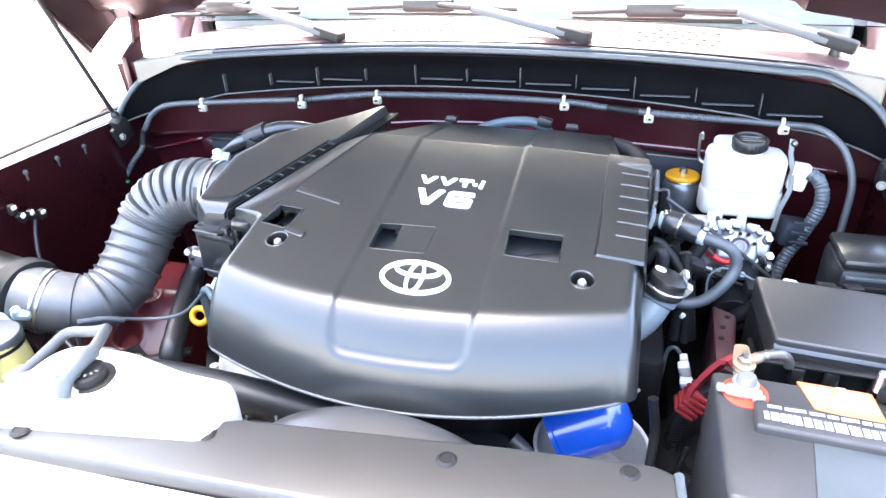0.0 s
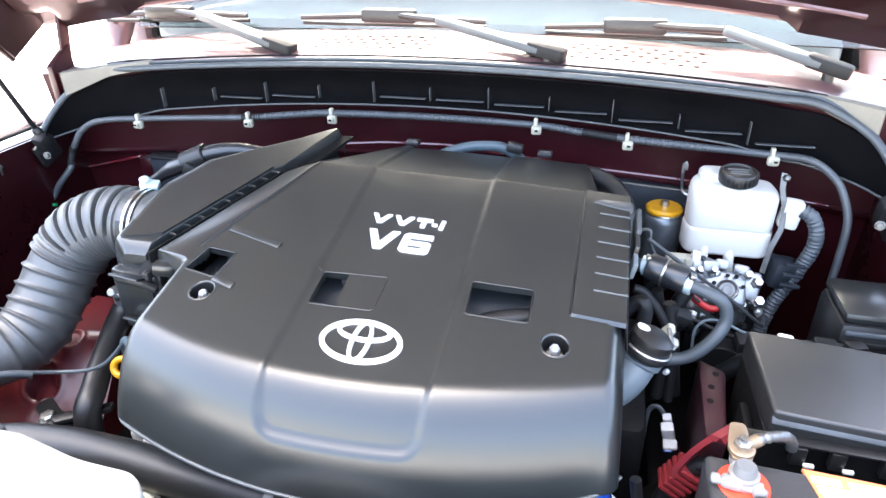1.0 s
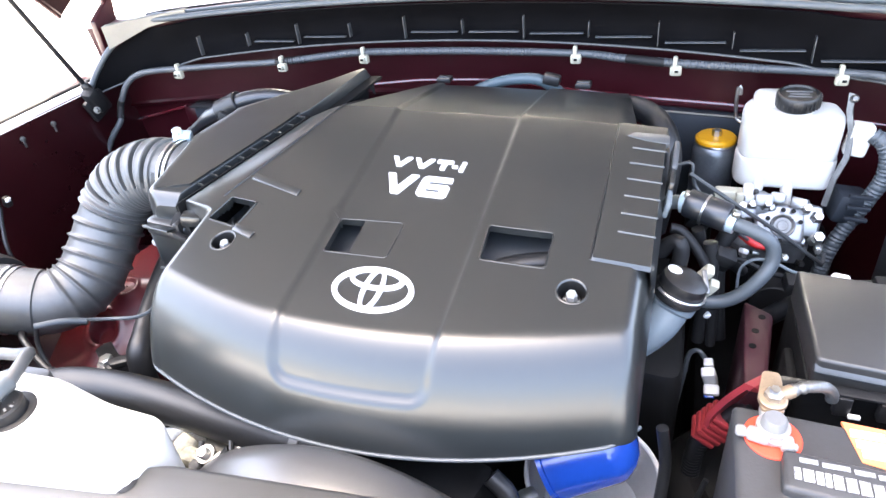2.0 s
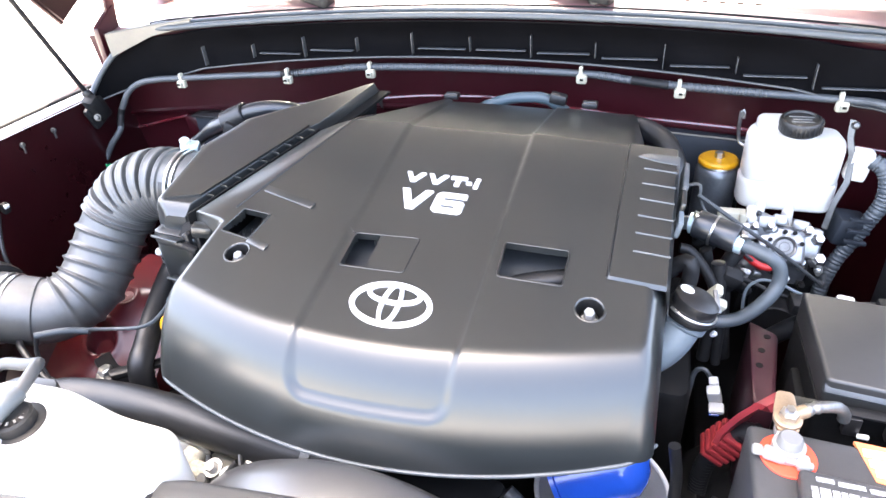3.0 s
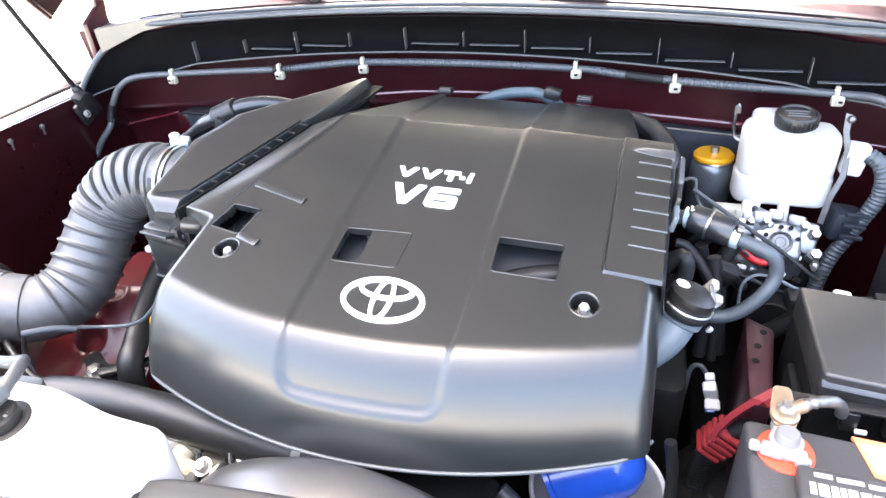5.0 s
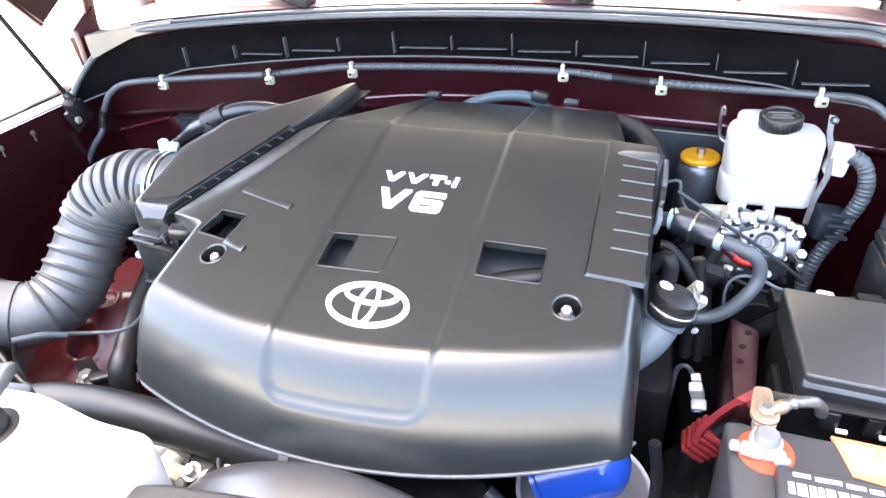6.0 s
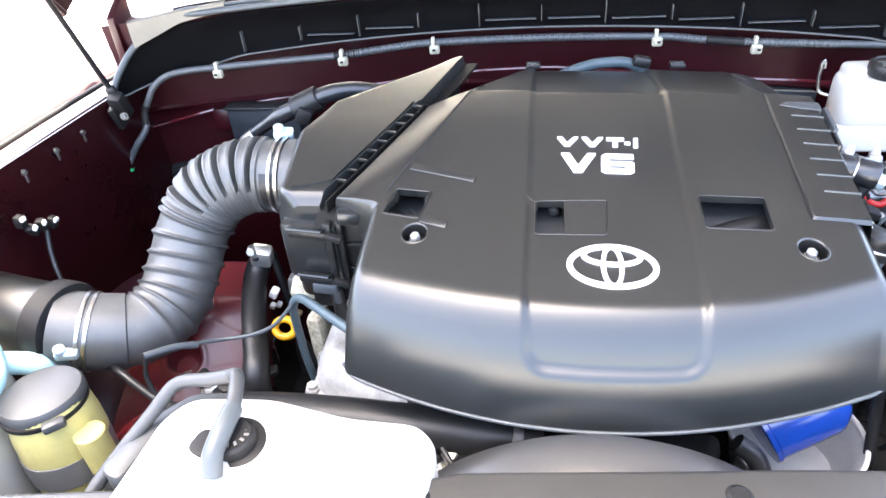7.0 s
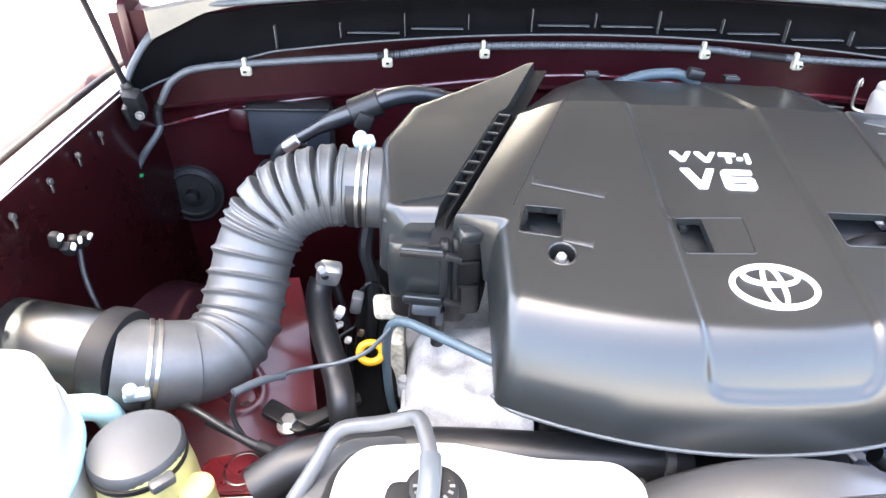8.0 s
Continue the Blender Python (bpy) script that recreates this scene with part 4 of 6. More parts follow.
EX, EY = 0.0045, -0.0345
emblem = part("emblem", over(oval_ring((EX, EY), 0.0425, 0.0268, 0.0056, 0.0050)), M_CHROME, cover, "oval silver emblem")
part("inner_oval", over(oval_ring((EX, EY + 0.0125), 0.0290, 0.0128, 0.0050, 0.0038, 0.0034)), M_CHROME, emblem)
part("inner_oval", over(oval_ring((EX, EY), 0.0108, 0.0265, 0.0046, 0.0048, 0.0031)), M_CHROME, emblem)


def plate(outline, hole=None, low=-0.001, top=0.0026, edge=0.0005):
    """A raised flat character, its edge slightly rounded, with an opening through it where it has one."""
    if hole is None:
        return prism(rounded(outline, 0.0011, 2), low, top, edge, 1)
    bm = bmesh.new()
    rings = []
    mx, my = hole[-1]
    for loop, z in ((outline, low), (outline, top - edge), ([(x * 0.985 + mx * 0.015, y * 0.985 + my * 0.015) for x, y in outline], top), (hole[:-1], top), (hole[:-1], low)):
        rings.append([bm.verts.new((x, y, z)) for x, y in loop])
    for p, q in zip(rings, rings[1:]):
        for k in range(len(p)):
            bm.faces.new((p[k], p[(k + 1) % len(p)], q[(k + 1) % len(q)], q[k]))
    return bm


def glyph(shape, x, y, w, h, lean=0.0):
    """A character's outline, drawn in a unit square, set at x, y with its width, height and slant."""
    return [(x + u * w + lean * v, y + v * h) for u, v in shape]


VEE = [(0, 1), (0.27, 1), (0.50, 0.36), (0.78, 1), (1.04, 1), (0.62, 0), (0.36, 0)]
TEE = [(0, 1), (1, 1), (1, 0.72), (0.66, 0.72), (0.66, 0), (0.35, 0), (0.35, 0.72), (0, 0.72)]
BAR = [(0, 1), (1, 1), (1, 0), (0, 0)]
letters = [glyph(VEE, -0.0470, 0.1435, 0.0240, 0.0158), glyph(VEE, -0.0190, 0.1435, 0.0240, 0.0158), glyph(TEE, 0.0080, 0.1435, 0.0200, 0.0158, 0.001), glyph(BAR, 0.0285, 0.1484, 0.0068, 0.0038), glyph(BAR, 0.0378, 0.1435, 0.0054, 0.0114, 0.0008), glyph(BAR, 0.0387, 0.1563, 0.0054, 0.0030, 0.0003)]
part("lettering", over(join(*(plate(g) for g in letters))), M_CHROME, cover, "raised silver letters VVT-i", smooth=False)
six_top = [(0.0370, 0.1300), (0.0065, 0.1300), (0.0016, 0.1258), (0.0010, 0.1142), (0.0105, 0.1142), (0.0110, 0.1228), (0.0370, 0.1228)]
ring_out = [(0.0010, 0.1172), (0.0335, 0.1172), (0.0368, 0.1145), (0.0360, 0.1015), (0.0322, 0.0985), (0.0046, 0.0985), (0.0006, 0.1018)]
ring_in = [(0.0105, 0.1108), (0.0262, 0.1108), (0.0266, 0.1104), (0.0264, 0.1056), (0.0260, 0.1052), (0.0103, 0.1052), (0.0101, 0.1056)]
six = join(plate(six_top), plate(ring_out, ring_in + [(0.0185, 0.1080)], top=0.00255))
part("lettering", over(join(plate(glyph(VEE, -0.0425, 0.0985, 0.0375, 0.0315)), six)), M_CHROME, cover, "raised silver characters V6", smooth=False)

# fixings and hoses just behind the cover
for x, z in ((-0.080, 1.132), (0.132, 1.128)):
    t = part("rear_tab", rbox((x, 0.440, z - 0.002), (0.022, 0.018, 0.008), 0.002), M_BLACK, cover)
    part("tab_clip", rbox((x, 0.436, z + 0.0025), (0.016, 0.003, 0.0020), 0.0006), M_LOOM, t)
rear = thing("rear_hoses", "blue-grey and black hoses behind the engine cover", "hose", (0.1, 0.45, 0.96))
part("hose", tube([(-0.065, 0.465, 1.03), (-0.046, 0.465, 1.094), (-0.014, 0.464, 1.114), (0.030, 0.466, 1.123), (0.074, 0.464, 1.118), (0.115, 0.465, 1.07), (0.12, 0.465, 0.96)], 0.0085, 0.006, 12), M_VACUUM, rear)
part("joint", rbox((0.083, 0.456, 1.127), (0.026, 0.018, 0.016), 0.004, (0, 12, 0)), M_BLACK, rear)
part("hose", tube([(0.170, 0.435, 1.085), (0.200, 0.420, 1.102), (0.232, 0.395, 1.100), (0.252, 0.362, 1.088), (0.260, 0.340, 1.05), (0.25, 0.33, 0.96)], 0.016, 0.006, 16), M_RUBBER, rear)
shield = thing("sound_pad", "flat dark blue-black insulation pad on the bulkhead", "pad", (0.30, 0.52, 0.90))
part("pad", prism(rounded([(0.215, 0.505), (0.362, 0.500), (0.362, 0.530), (0.215, 0.530)], 0.004, 2), 0.90, lambda x, y: 1.064 - 0.06 * (x - 0.22), 0.003), M_PAD, shield)
part("edge_strip", rbox((0.289, 0.503, 1.0615), (0.147, 0.004, 0.0018), 0.0005, (0, 3.4, 0)), M_BEIGE, shield, "thin beige edge strip")

# ---- air box with its lid ----
airbox = thing("air_box", "dark grey plastic air filter box with a slotted seam", "air box", (-0.325, 0.209, 0.955))


LID_L = ([0.068, 0.084, 0.204, 0.271, 0.345, 0.385], [-0.352, -0.372, -0.382, -0.352, -0.236, -0.186])


def lid_right(y):
    """Stops short of the seam beside the slots and closes up to it behind them."""
    return seam_x(y) - 0.012 + 0.005 * smooth((y - 0.262) / 0.01)


def lid_at(u, y):
    """u runs from the left skirt's foot over the top to the wall of the slots."""
    xl, xr = lerp(y, *LID_L), lid_right(y)
    fall = 0.020 * smooth((y - 0.374) / 0.011) + 0.012 * (1 - smooth((y - 0.068) / 0.012))
    if u < 8:
        f = u / 8
        return (xl + bez(-0.004, -0.002, 0.002, 0.014, f), y, lid_z(xl, y) - fall - bez(0.085, 0.02, 0.001, 0, f))
    if u > 20:
        return (xr + 0.0006 * (u - 20), y, lid_z(xr, y) - fall - (0.0, 0.0015, 0.028)[u - 20])
    f = (u - 8) / 12
    return (xl + 0.014 + (xr - xl - 0.014) * f, y, lid_z(xr, y) - fall)


part("lid", sheet(range(23), span(0.068, 0.385, 64), lid_at), M_COVER, airbox, "satin dark grey lid")
part("lid_front", sheet(range(1, 22), (0, 1), lambda u, k: (lid_at(u, 0.068)[0], 0.068 - 0.002 * k, lid_at(u, 0.068)[2] - 0.03 * k)), M_COVER, airbox)
part("lid_pad", thick(sheet([0, 1], span(0.095, 0.262, 8), lambda u, y: (seam_x(y) - 0.0135 - 0.045 * (1 - u), y - 0.012 * (1 - u), lid_z(0, y) + 0.0006 + 0.0022 * u)), 0.003), M_COVER, airbox)
slot = part("slot_channel", thick(sheet([0, 1], span(0.050, 0.383, 24), lambda u, y: (seam_x(y) - 0.013 + 0.024 * u, y, lid_z(0, y) - 0.016 - 0.02 * smooth((0.07 - y) / 0.02))), 0.004), M_DARK, airbox, "dark slotted channel along the seam")
part("inner_wall", thick(sheet([0, 1], span(0.062, 0.262, 16), lambda u, y: (seam_x(y) + 0.0005, y, lid_z(0, y) - 0.0165 + 0.0145 * u)), 0.0022), M_DARK, slot)
for k in range(9):
    y = 0.100 + 0.0195 * k
    part("slot_rib", rbox((seam_x(y) - 0.0055, y, lid_z(0, y) - 0.0015), (0.014, 0.0012, 0.004), 0.0004, (0, 0, -12)), M_COVER, slot)
part("lower_case", prism(rounded([(-0.367, 0.079), (-0.279, 0.064), (-0.212, 0.341), (-0.349, 0.312)], 0.014, 3), 0.955, 1.014, 0.006), M_BLACK, airbox)
part("case_front", prism(rounded([(-0.366, 0.058), (-0.294, 0.049), (-0.292, 0.088), (-0.363, 0.093)], 0.010, 3), 1.000, 1.076, 0.006), M_COVER, airbox)
part("hinge_post", rbox((-0.303, 0.053, 1.041), (0.010, 0.014, 0.085), 0.003), M_BLACK, airbox)
part("hinge_post", rbox((-0.291, 0.059, 1.041), (0.007, 0.012, 0.085), 0.002), M_BLACK, airbox)
for z, w in ((1.069, 0.05), (1.006, 0.046)):
    lt = part("latch", rbox((-0.326, 0.048, z), (w, 0.010, 0.012), 0.004, (0, 0, -8)), M_BLACK, airbox)
    part("latch_lip", rbox((-0.326, 0.043, z + 0.009), (w * 0.9, 0.014, 0.0035), 0.0015, (-18, 0, -8)), M_COVER, lt)
    part("latch_eye", rbox((-0.294, 0.041, z), (0.02, 0.008, 0.008), 0.002, (0, 20, 0)), M_MATT, lt)
part("case_side", prism(rounded([(-0.300, 0.066), (-0.262, 0.070), (-0.250, 0.125), (-0.296, 0.125)], 0.006, 3), 0.968, 1.082, 0.005), M_BLACK, airbox)
for z in (1.045, 1.012):
    part("case_rib", rbox((-0.280, 0.066, z), (0.032, 0.006, 0.004), 0.001, (0, 0, 6)), M_BLACK, airbox)
part("case_bracket", join(rbox((-0.322, 0.058, 0.985), (0.034, 0.010, 0.016), 0.004, (-20, 0, -6)), rbox((-0.308, 0.056, 0.974), (0.010, 0.010, 0.020), 0.003)), M_LOOM, airbox, "pale grey bracket under the air box")
part("corner_tab", rbox((-0.354, 0.085, 1.087), (0.032, 0.016, 0.010), 0.004, (0, 0, -12)), M_COVER, airbox)
part("seam_bracket", rbox((-0.277, 0.053, 1.090), (0.026, 0.018, 0.016), 0.004, (0, 12, 20)), M_COVER, airbox)
part("outlet_spigot", cyl((-0.311, 0.189, 1.066), (-0.422, 0.185, 1.070), 0.047), M_BLACK, airbox)
part("mount_boss", join(rbox((-0.329, 0.075, 0.965), (0.03, 0.025, 0.03), 0.005), cyl((-0.310, 0.061, 0.929), (-0.309, 0.059, 0.985), 0.008)), M_BLACK, airbox)

# ---- ribbed intake hose ----
hose = thing("intake_hose", "large ribbed black rubber intake hose with wire clamps", "hose", (-0.548, 0.108, 0.898))
HOSE = [(-0.366, 0.188, 1.068), (-0.412, 0.187, 1.072), (-0.459, 0.185, 1.071), (-0.508, 0.174, 1.049), (-0.534, 0.149, 1.008), (-0.544, 0.115, 0.968), (-0.553, 0.077, 0.937), (-0.575, 0.035, 0.927), (-0.618, 0.010, 0.940), (-0.660, -0.001, 0.954)]


def hose_r(d, a):
    """Deep slots over the upper half of the first bend, then single raised rings."""
    r = 0.047
    if 0.058 < d < 0.172:
        k = abs((d - 0.058) / 0.0190 % 1 - 0.5)
        cut = smooth((0.15 - k) / 0.05)
        r += 0.0030 - 0.0140 * cut * smooth((math.sin(a + 0.25) + 0.22) / 0.10)
        return r + 0.0012 * math.exp(-(((k - 0.27) / 0.06) ** 2))
    for c, w, h in ((0.180, 0.003, 0.0055), (0.190, 0.003, 0.0055), (0.218, 0.003, 0.0045), (0.245, 0.003, 0.0045), (0.270, 0.003, 0.0045), (0.296, 0.0035, 0.005), (0.322, 0.003, 0.0035), (0.342, 0.003, 0.0035)):
        r += h * math.exp(-(((d - c) / w) ** 2))
    return r + (0.0025 if d < 0.03 or d > 0.375 else 0)


part("bellows", tube(HOSE, 0.047, 0.0014, 60, round_r=hose_r), M_HOSE, hose)
for c, d in (((-0.402, 0.187, 1.072), (-1, 0, 0.08)), ((-0.627, 0.007, 0.943), (-0.9, -0.3, 0.33))):
    for o in (-0.0045, 0.0045):
        band(Vector(c) + Vector(d).normalized() * o, d, 0.0495, 0.004, M_STEEL, hose, "clamp_wire", 0.002)
for p in ((-0.401, 0.208, 1.123), (-0.621, -0.043, 0.952)):
    s = part("clamp_screw", join(rbox(p, (0.026, 0.016, 0.012), 0.003, (15, 10, 20)), lathe((p[0] - 0.004, p[1] - 0.004, p[2] + 0.004), (0.2, -0.2, 1), [(0.007, 0), (0.007, 0.008), (0.005, 0.010), (0, 0.010)], 12)), M_CLIPBLUE, hose, "pale blue zinc clamp screw")

inlet = thing("air_inlet_pipe", "smooth black plastic air inlet pipe to the wing", "pipe", (-0.737, 0.024, 0.894))
part("collar", lathe((-0.642, 0.004, 0.949), (-1, 0.12, 0.05), [(0.045, 0), (0.057, 0.004), (0.059, 0.012), (0.059, 0.030), (0.054, 0.034)], 40), M_MATT, inlet)
part("duct", lathe((-0.659, 0.005, 0.950), (-1, 0.12, 0.05), [(0.052, 0), (0.053, 0.02), (0.056, 0.12), (0.060, 0.24)], 40), M_COVER, inlet)

# ---- loom along the bulkhead ----
loom = thing("bulkhead_loom", "grey corrugated wiring conduit clipped along the bulkhead", "cable", (XC, 0.5, 1.13))
CLIPS = [(-0.607, 0.460, 1.128), (-0.391, 0.475, 1.139), (-0.240, 0.493, 1.149), (0.110, 0.507, 1.148), (0.255, 0.495, 1.136), (0.462, 0.473, 1.134)]
LOOM = [(-0.782, 0.385, 0.984), (-0.775, 0.395, 0.999), (-0.760, 0.398, 1.019), (-0.741, 0.412, 1.045), (-0.745, 0.427, 1.065), (-0.732, 0.433, 1.090), (-0.719, 0.440, 1.109), (-0.694, 0.447, 1.124), (-0.655, 0.454, 1.130), (-0.607, 0.464, 1.131), (-0.498, 0.474, 1.136), (-0.392, 0.481, 1.141), (-0.306, 0.493, 1.148), (-0.240, 0.499, 1.152), (-0.067, 0.509, 1.152), (0.110, 0.512, 1.148), (0.179, 0.509, 1.142), (0.255, 0.501, 1.138), (0.355, 0.490, 1.136), (0.462, 0.478, 1.135), (0.505, 0.452, 1.139), (0.533, 0.440, 1.124), (0.549, 0.425, 1.103), (0.560, 0.410, 1.065), (0.559, 0.400, 1.007), (0.559, 0.395, 0.974), (0.579, 0.390, 0.929), (0.563, 0.385, 0.906)]


def loom_r(d):
    ribbed = 0.50 < d < 0.93 or 1.02 < d < 1.26
    return 0.0056 + (0.0008 * (1 if (d / 0.0044) % 1 < 0.5 else 0) if ribbed else 0)


part("conduit", tube(LOOM, loom_r, 0.0018, 10), M_LOOM, loom)
for a, b in (((-0.407, 0.479, 1.140), (-0.346, 0.488, 1.144)), ((0.183, 0.508, 1.142), (0.239, 0.502, 1.138))):
    part("tape_wrap", cyl(a, b, 0.0064), M_MATT, loom)
for x, y, z in CLIPS:
    c = part("clip", join(rbox((x, y - 0.002, z - 0.006), (0.016, 0.011, 0.014), 0.003), rbox((x - 0.002, y + 0.002, z + 0.006), (0.006, 0.010, 0.014), 0.002), rbox((x + 0.001, y - 0.010, z - 0.005), (0.009, 0.006, 0.007), 0.0015)), M_CLIP, loom, "ivory nylon clip")
    part("slot", rbox((x + 0.001, y - 0.0135, z - 0.004), (0.005, 0.002, 0.003), 0), M_DARK, c, smooth=False)
part("tape_wrap", tube([(-0.741, 0.414, 1.048), (-0.745, 0.427, 1.065), (-0.739, 0.430, 1.079)], 0.0064, 0.004, 10), M_MATT, loom)
part("plug", lathe((-0.782, 0.385, 0.984), (-0.1, -0.3, -1), [(0.009, 0), (0.009, 0.006), (0.0075, 0.010), (0.0075, 0.03), (0, 0.03)], 14), M_MATT, loom)
part("lock_ring", lathe((-0.782, 0.385, 0.982), (-0.1, -0.3, -1), [(0.0098, 0), (0.0098, 0.005), (0.007, 0.005)], 16), M_GREEN, loom, "bright green lock ring")

# ---- things on the bulkhead, air side ----
ecu = thing("control_box", "flat dark blue-black box on the bulkhead", "box", (-0.565, 0.519, 1.000))
part("case", rbox((-0.560, 0.512, 1.006), (0.136, 0.050, 0.085), 0.006), M_PAD, ecu)
part("rim", rbox((-0.560, 0.508, 1.049), (0.140, 0.054, 0.005), 0.002), M_BLACK, ecu)
part("lug", rbox((-0.646, 0.512, 1.022), (0.036, 0.03, 0.046), 0.010), M_INNER, ecu)
gr = thing("cable_grommet", "round black rubber grommet in the bulkhead", "grommet", (-0.70, 0.49, 0.95))
part("disc", lathe((-0.750, 0.503, 0.883), (0.15, -1, 0.1), [(0.050, 0), (0.052, 0.006), (0.047, 0.012), (0.040, 0.014), (0.036, 0.010), (0.012, 0.012), (0.010, 0.030), (0, 0.032)], 36), M_MATT, gr)
part("ring", lathe((-0.750, 0.500, 0.883), (0.15, -1, 0.1), [(0.053, 0.0), (0.0545, 0.004), (0.053, 0.008)], 36), M_RUBBER, gr)
vent = thing("breather_hose", "black rubber breather hose with a clamp", "hose", (-0.425, 0.344, 1.013))
part("hose", tube([(-0.562, 0.362, 0.998), (-0.544, 0.352, 1.037), (-0.499, 0.342, 1.071), (-0.454, 0.336, 1.097), (-0.413, 0.335, 1.113), (-0.379, 0.343, 1.126), (-0.337, 0.359, 1.125), (-0.285, 0.375, 1.108)], lambda d: 0.0092 + 0.004 * min(1, max(0, (d - 0.12) / 0.03)), 0.006, 16), M_SHINE, vent)
part("cuff", cyl((-0.432, 0.335, 1.106), (-0.392, 0.340, 1.122), 0.019), M_BLACK, vent)
part("clip_block", rbox((-0.413, 0.321, 1.101), (0.024, 0.018, 0.026), 0.005, (0, 25, 0)), M_MATT, vent)
part("elbow", tube([(-0.587, 0.381, 0.940), (-0.580, 0.371, 0.977), (-0.562, 0.361, 1.003)], 0.020, 0.005, 18), M_MATT, vent)
part("fitting", cyl((-0.532, 0.349, 1.045), (-0.508, 0.344, 1.063), 0.012), M_STEEL, vent)

ac = thing("refrigerant_pipe", "black insulated pipe with a silver valve end", "pipe", (-0.43, 0.08, 0.6))
part("pipe", tube([(-0.463, 0.171, 0.939), (-0.467, 0.154, 0.924), (-0.454, 0.105, 0.908), (-0.427, 0.035, 0.889), (-0.420, 0.004, 0.857), (-0.418, -0.004, 0.698)], 0.017, 0.01, 18), M_RUBBER, ac)
part("valve_block", join(rbox((-0.450, 0.157, 0.961), (0.030, 0.022, 0.034), 0.006, (20, 15, 10)), cyl((-0.461, 0.155, 0.974), (-0.454, 0.137, 0.979), 0.006)), M_SILVER, ac, "cast silver valve block")
part("dark_bore", lathe((-0.453, 0.145, 0.965), (-0.1, -1, 0.2), [(0.0, 0), (0.005, 0), (0.005, 0.0018), (0, 0.0018)], 12), M_DARK, ac)

plugs = thing("injector_loom", "black taped wiring with grey connectors", "wiring", (-0.417, 0.177, 0.701))
part("connector", rbox((-0.420, 0.174, 0.899), (0.016, 0.018, 0.034), 0.004, (10, 12, 0)), M_HEATH, plugs, "light grey connector")
part("connector", rbox((-0.440, 0.146, 0.904), (0.012, 0.014, 0.016), 0.003, (10, 30, 0)), M_LABEL, plugs)
for k, pts in enumerate(([(-0.420, 0.176, 0.884), (-0.425, 0.171, 0.859), (-0.446, 0.156, 0.849), (-0.456, 0.136, 0.819)], [(-0.414, 0.178, 0.917), (-0.399, 0.180, 0.929), (-0.384, 0.196, 0.900), (-0.391, 0.206, 0.840)], [(-0.398, 0.205, 1.020), (-0.406, 0.195, 0.970), (-0.399, 0.191, 0.920), (-0.406, 0.176, 0.800)], [(-0.455, 0.196, 0.940), (-0.446, 0.186, 0.899), (-0.436, 0.176, 0.840), (-0.437, 0.167, 0.721)])):
    part("wire", tube(pts, (0.0022, 0.0022, 0.010, 0.006)[k], 0.005, 8), M_RUBBER, plugs)
for p in ((-0.445, 0.141, 0.884), (-0.443, 0.156, 0.874), (-0.430, 0.136, 0.864), (-0.415, 0.156, 0.859)):
    part("terminal", rbox(p, (0.008, 0.008, 0.010), 0.002, (20, 30, 10)), M_BRASS if p[0] > -0.42 else M_LABEL, plugs)

dip = thing("dipstick", "bright yellow ring-handled oil dipstick", "dipstick", (-0.388, 0.059, 0.793))
part("ring", tube([(-0.389 + 0.0138 * math.cos(a), 0.056 + 0.006 * math.sin(a), 0.918 + 0.010 * math.sin(a)) for a in span(0, 2 * math.pi, 18)], 0.0049, 0.004, 10), M_YELLOW, dip)
part("stem", tube([(-0.380, 0.058, 0.914), (-0.366, 0.062, 0.876), (-0.361, 0.069, 0.793)], 0.004, 0.01, 8), M_DARK, dip)

vac = thing("vacuum_hose", "blue-grey vacuum hose running over the valve cover", "hose", (-0.353, 0.027, 0.844))
part("hose", tube([(-0.355, 0.058, 0.790), (-0.368, 0.060, 0.830), (-0.371, 0.056, 0.900), (-0.368, 0.050, 0.950), (-0.360, 0.044, 0.974), (-0.346, 0.036, 0.984), (-0.320, 0.012, 0.992), (-0.285, -0.020, 1.000), (-0.250, -0.049, 1.005), (-0.235, -0.060, 1.006)], 0.0056, 0.006, 12), M_VACUUM, vac)
cab = thing("release_cable", "thin grey cable crossing the bay", "cable", (-0.445, 0.005, 0.925))
part("cable", tube([(-0.362, 0.040, 0.972), (-0.374, 0.036, 0.958), (-0.392, 0.030, 0.942), (-0.420, 0.027, 0.930), (-0.457, 0.023, 0.924), (-0.492, -0.008, 0.940), (-0.522, -0.041, 0.951)], 0.0026, 0.006, 8), M_GREYHOSE, cab)
part("sleeve", tube([(-0.480, 0.002, 0.933), (-0.499, -0.016, 0.944), (-0.522, -0.041, 0.951)], 0.0046, 0.006, 10), M_GREYHOSE, cab)
part("end_wire", tube([(-0.520, -0.040, 0.949), (-0.526, -0.046, 0.923), (-0.512, -0.056, 0.892), (-0.475, -0.070, 0.861), (-0.454, -0.095, 0.830)], 0.003, 0.006, 8), M_RUBBER, cab)
brk = thing("pipe_bracket", "black steel pipe bracket with two bolts", "bracket", (-0.469, 0.006, 0.853))
part("plate", prism(rounded([(-0.523, 0.018), (-0.473, -0.012), (-0.416, 0.006), (-0.417, 0.027), (-0.475, 0.018), (-0.513, 0.041)], 0.006, 3), 0.846, 0.856, 0.002), M_BLACK, brk)
hexbolt((-0.484, 0.003, 0.849), (0, -0.1, 1), 0.010, 0.014, M_STEEL, brk, 1.5)
hexbolt((-0.424, 0.016, 0.850), (0, -0.1, 1), 0.008, 0.012, M_STEEL, brk, 1.5)
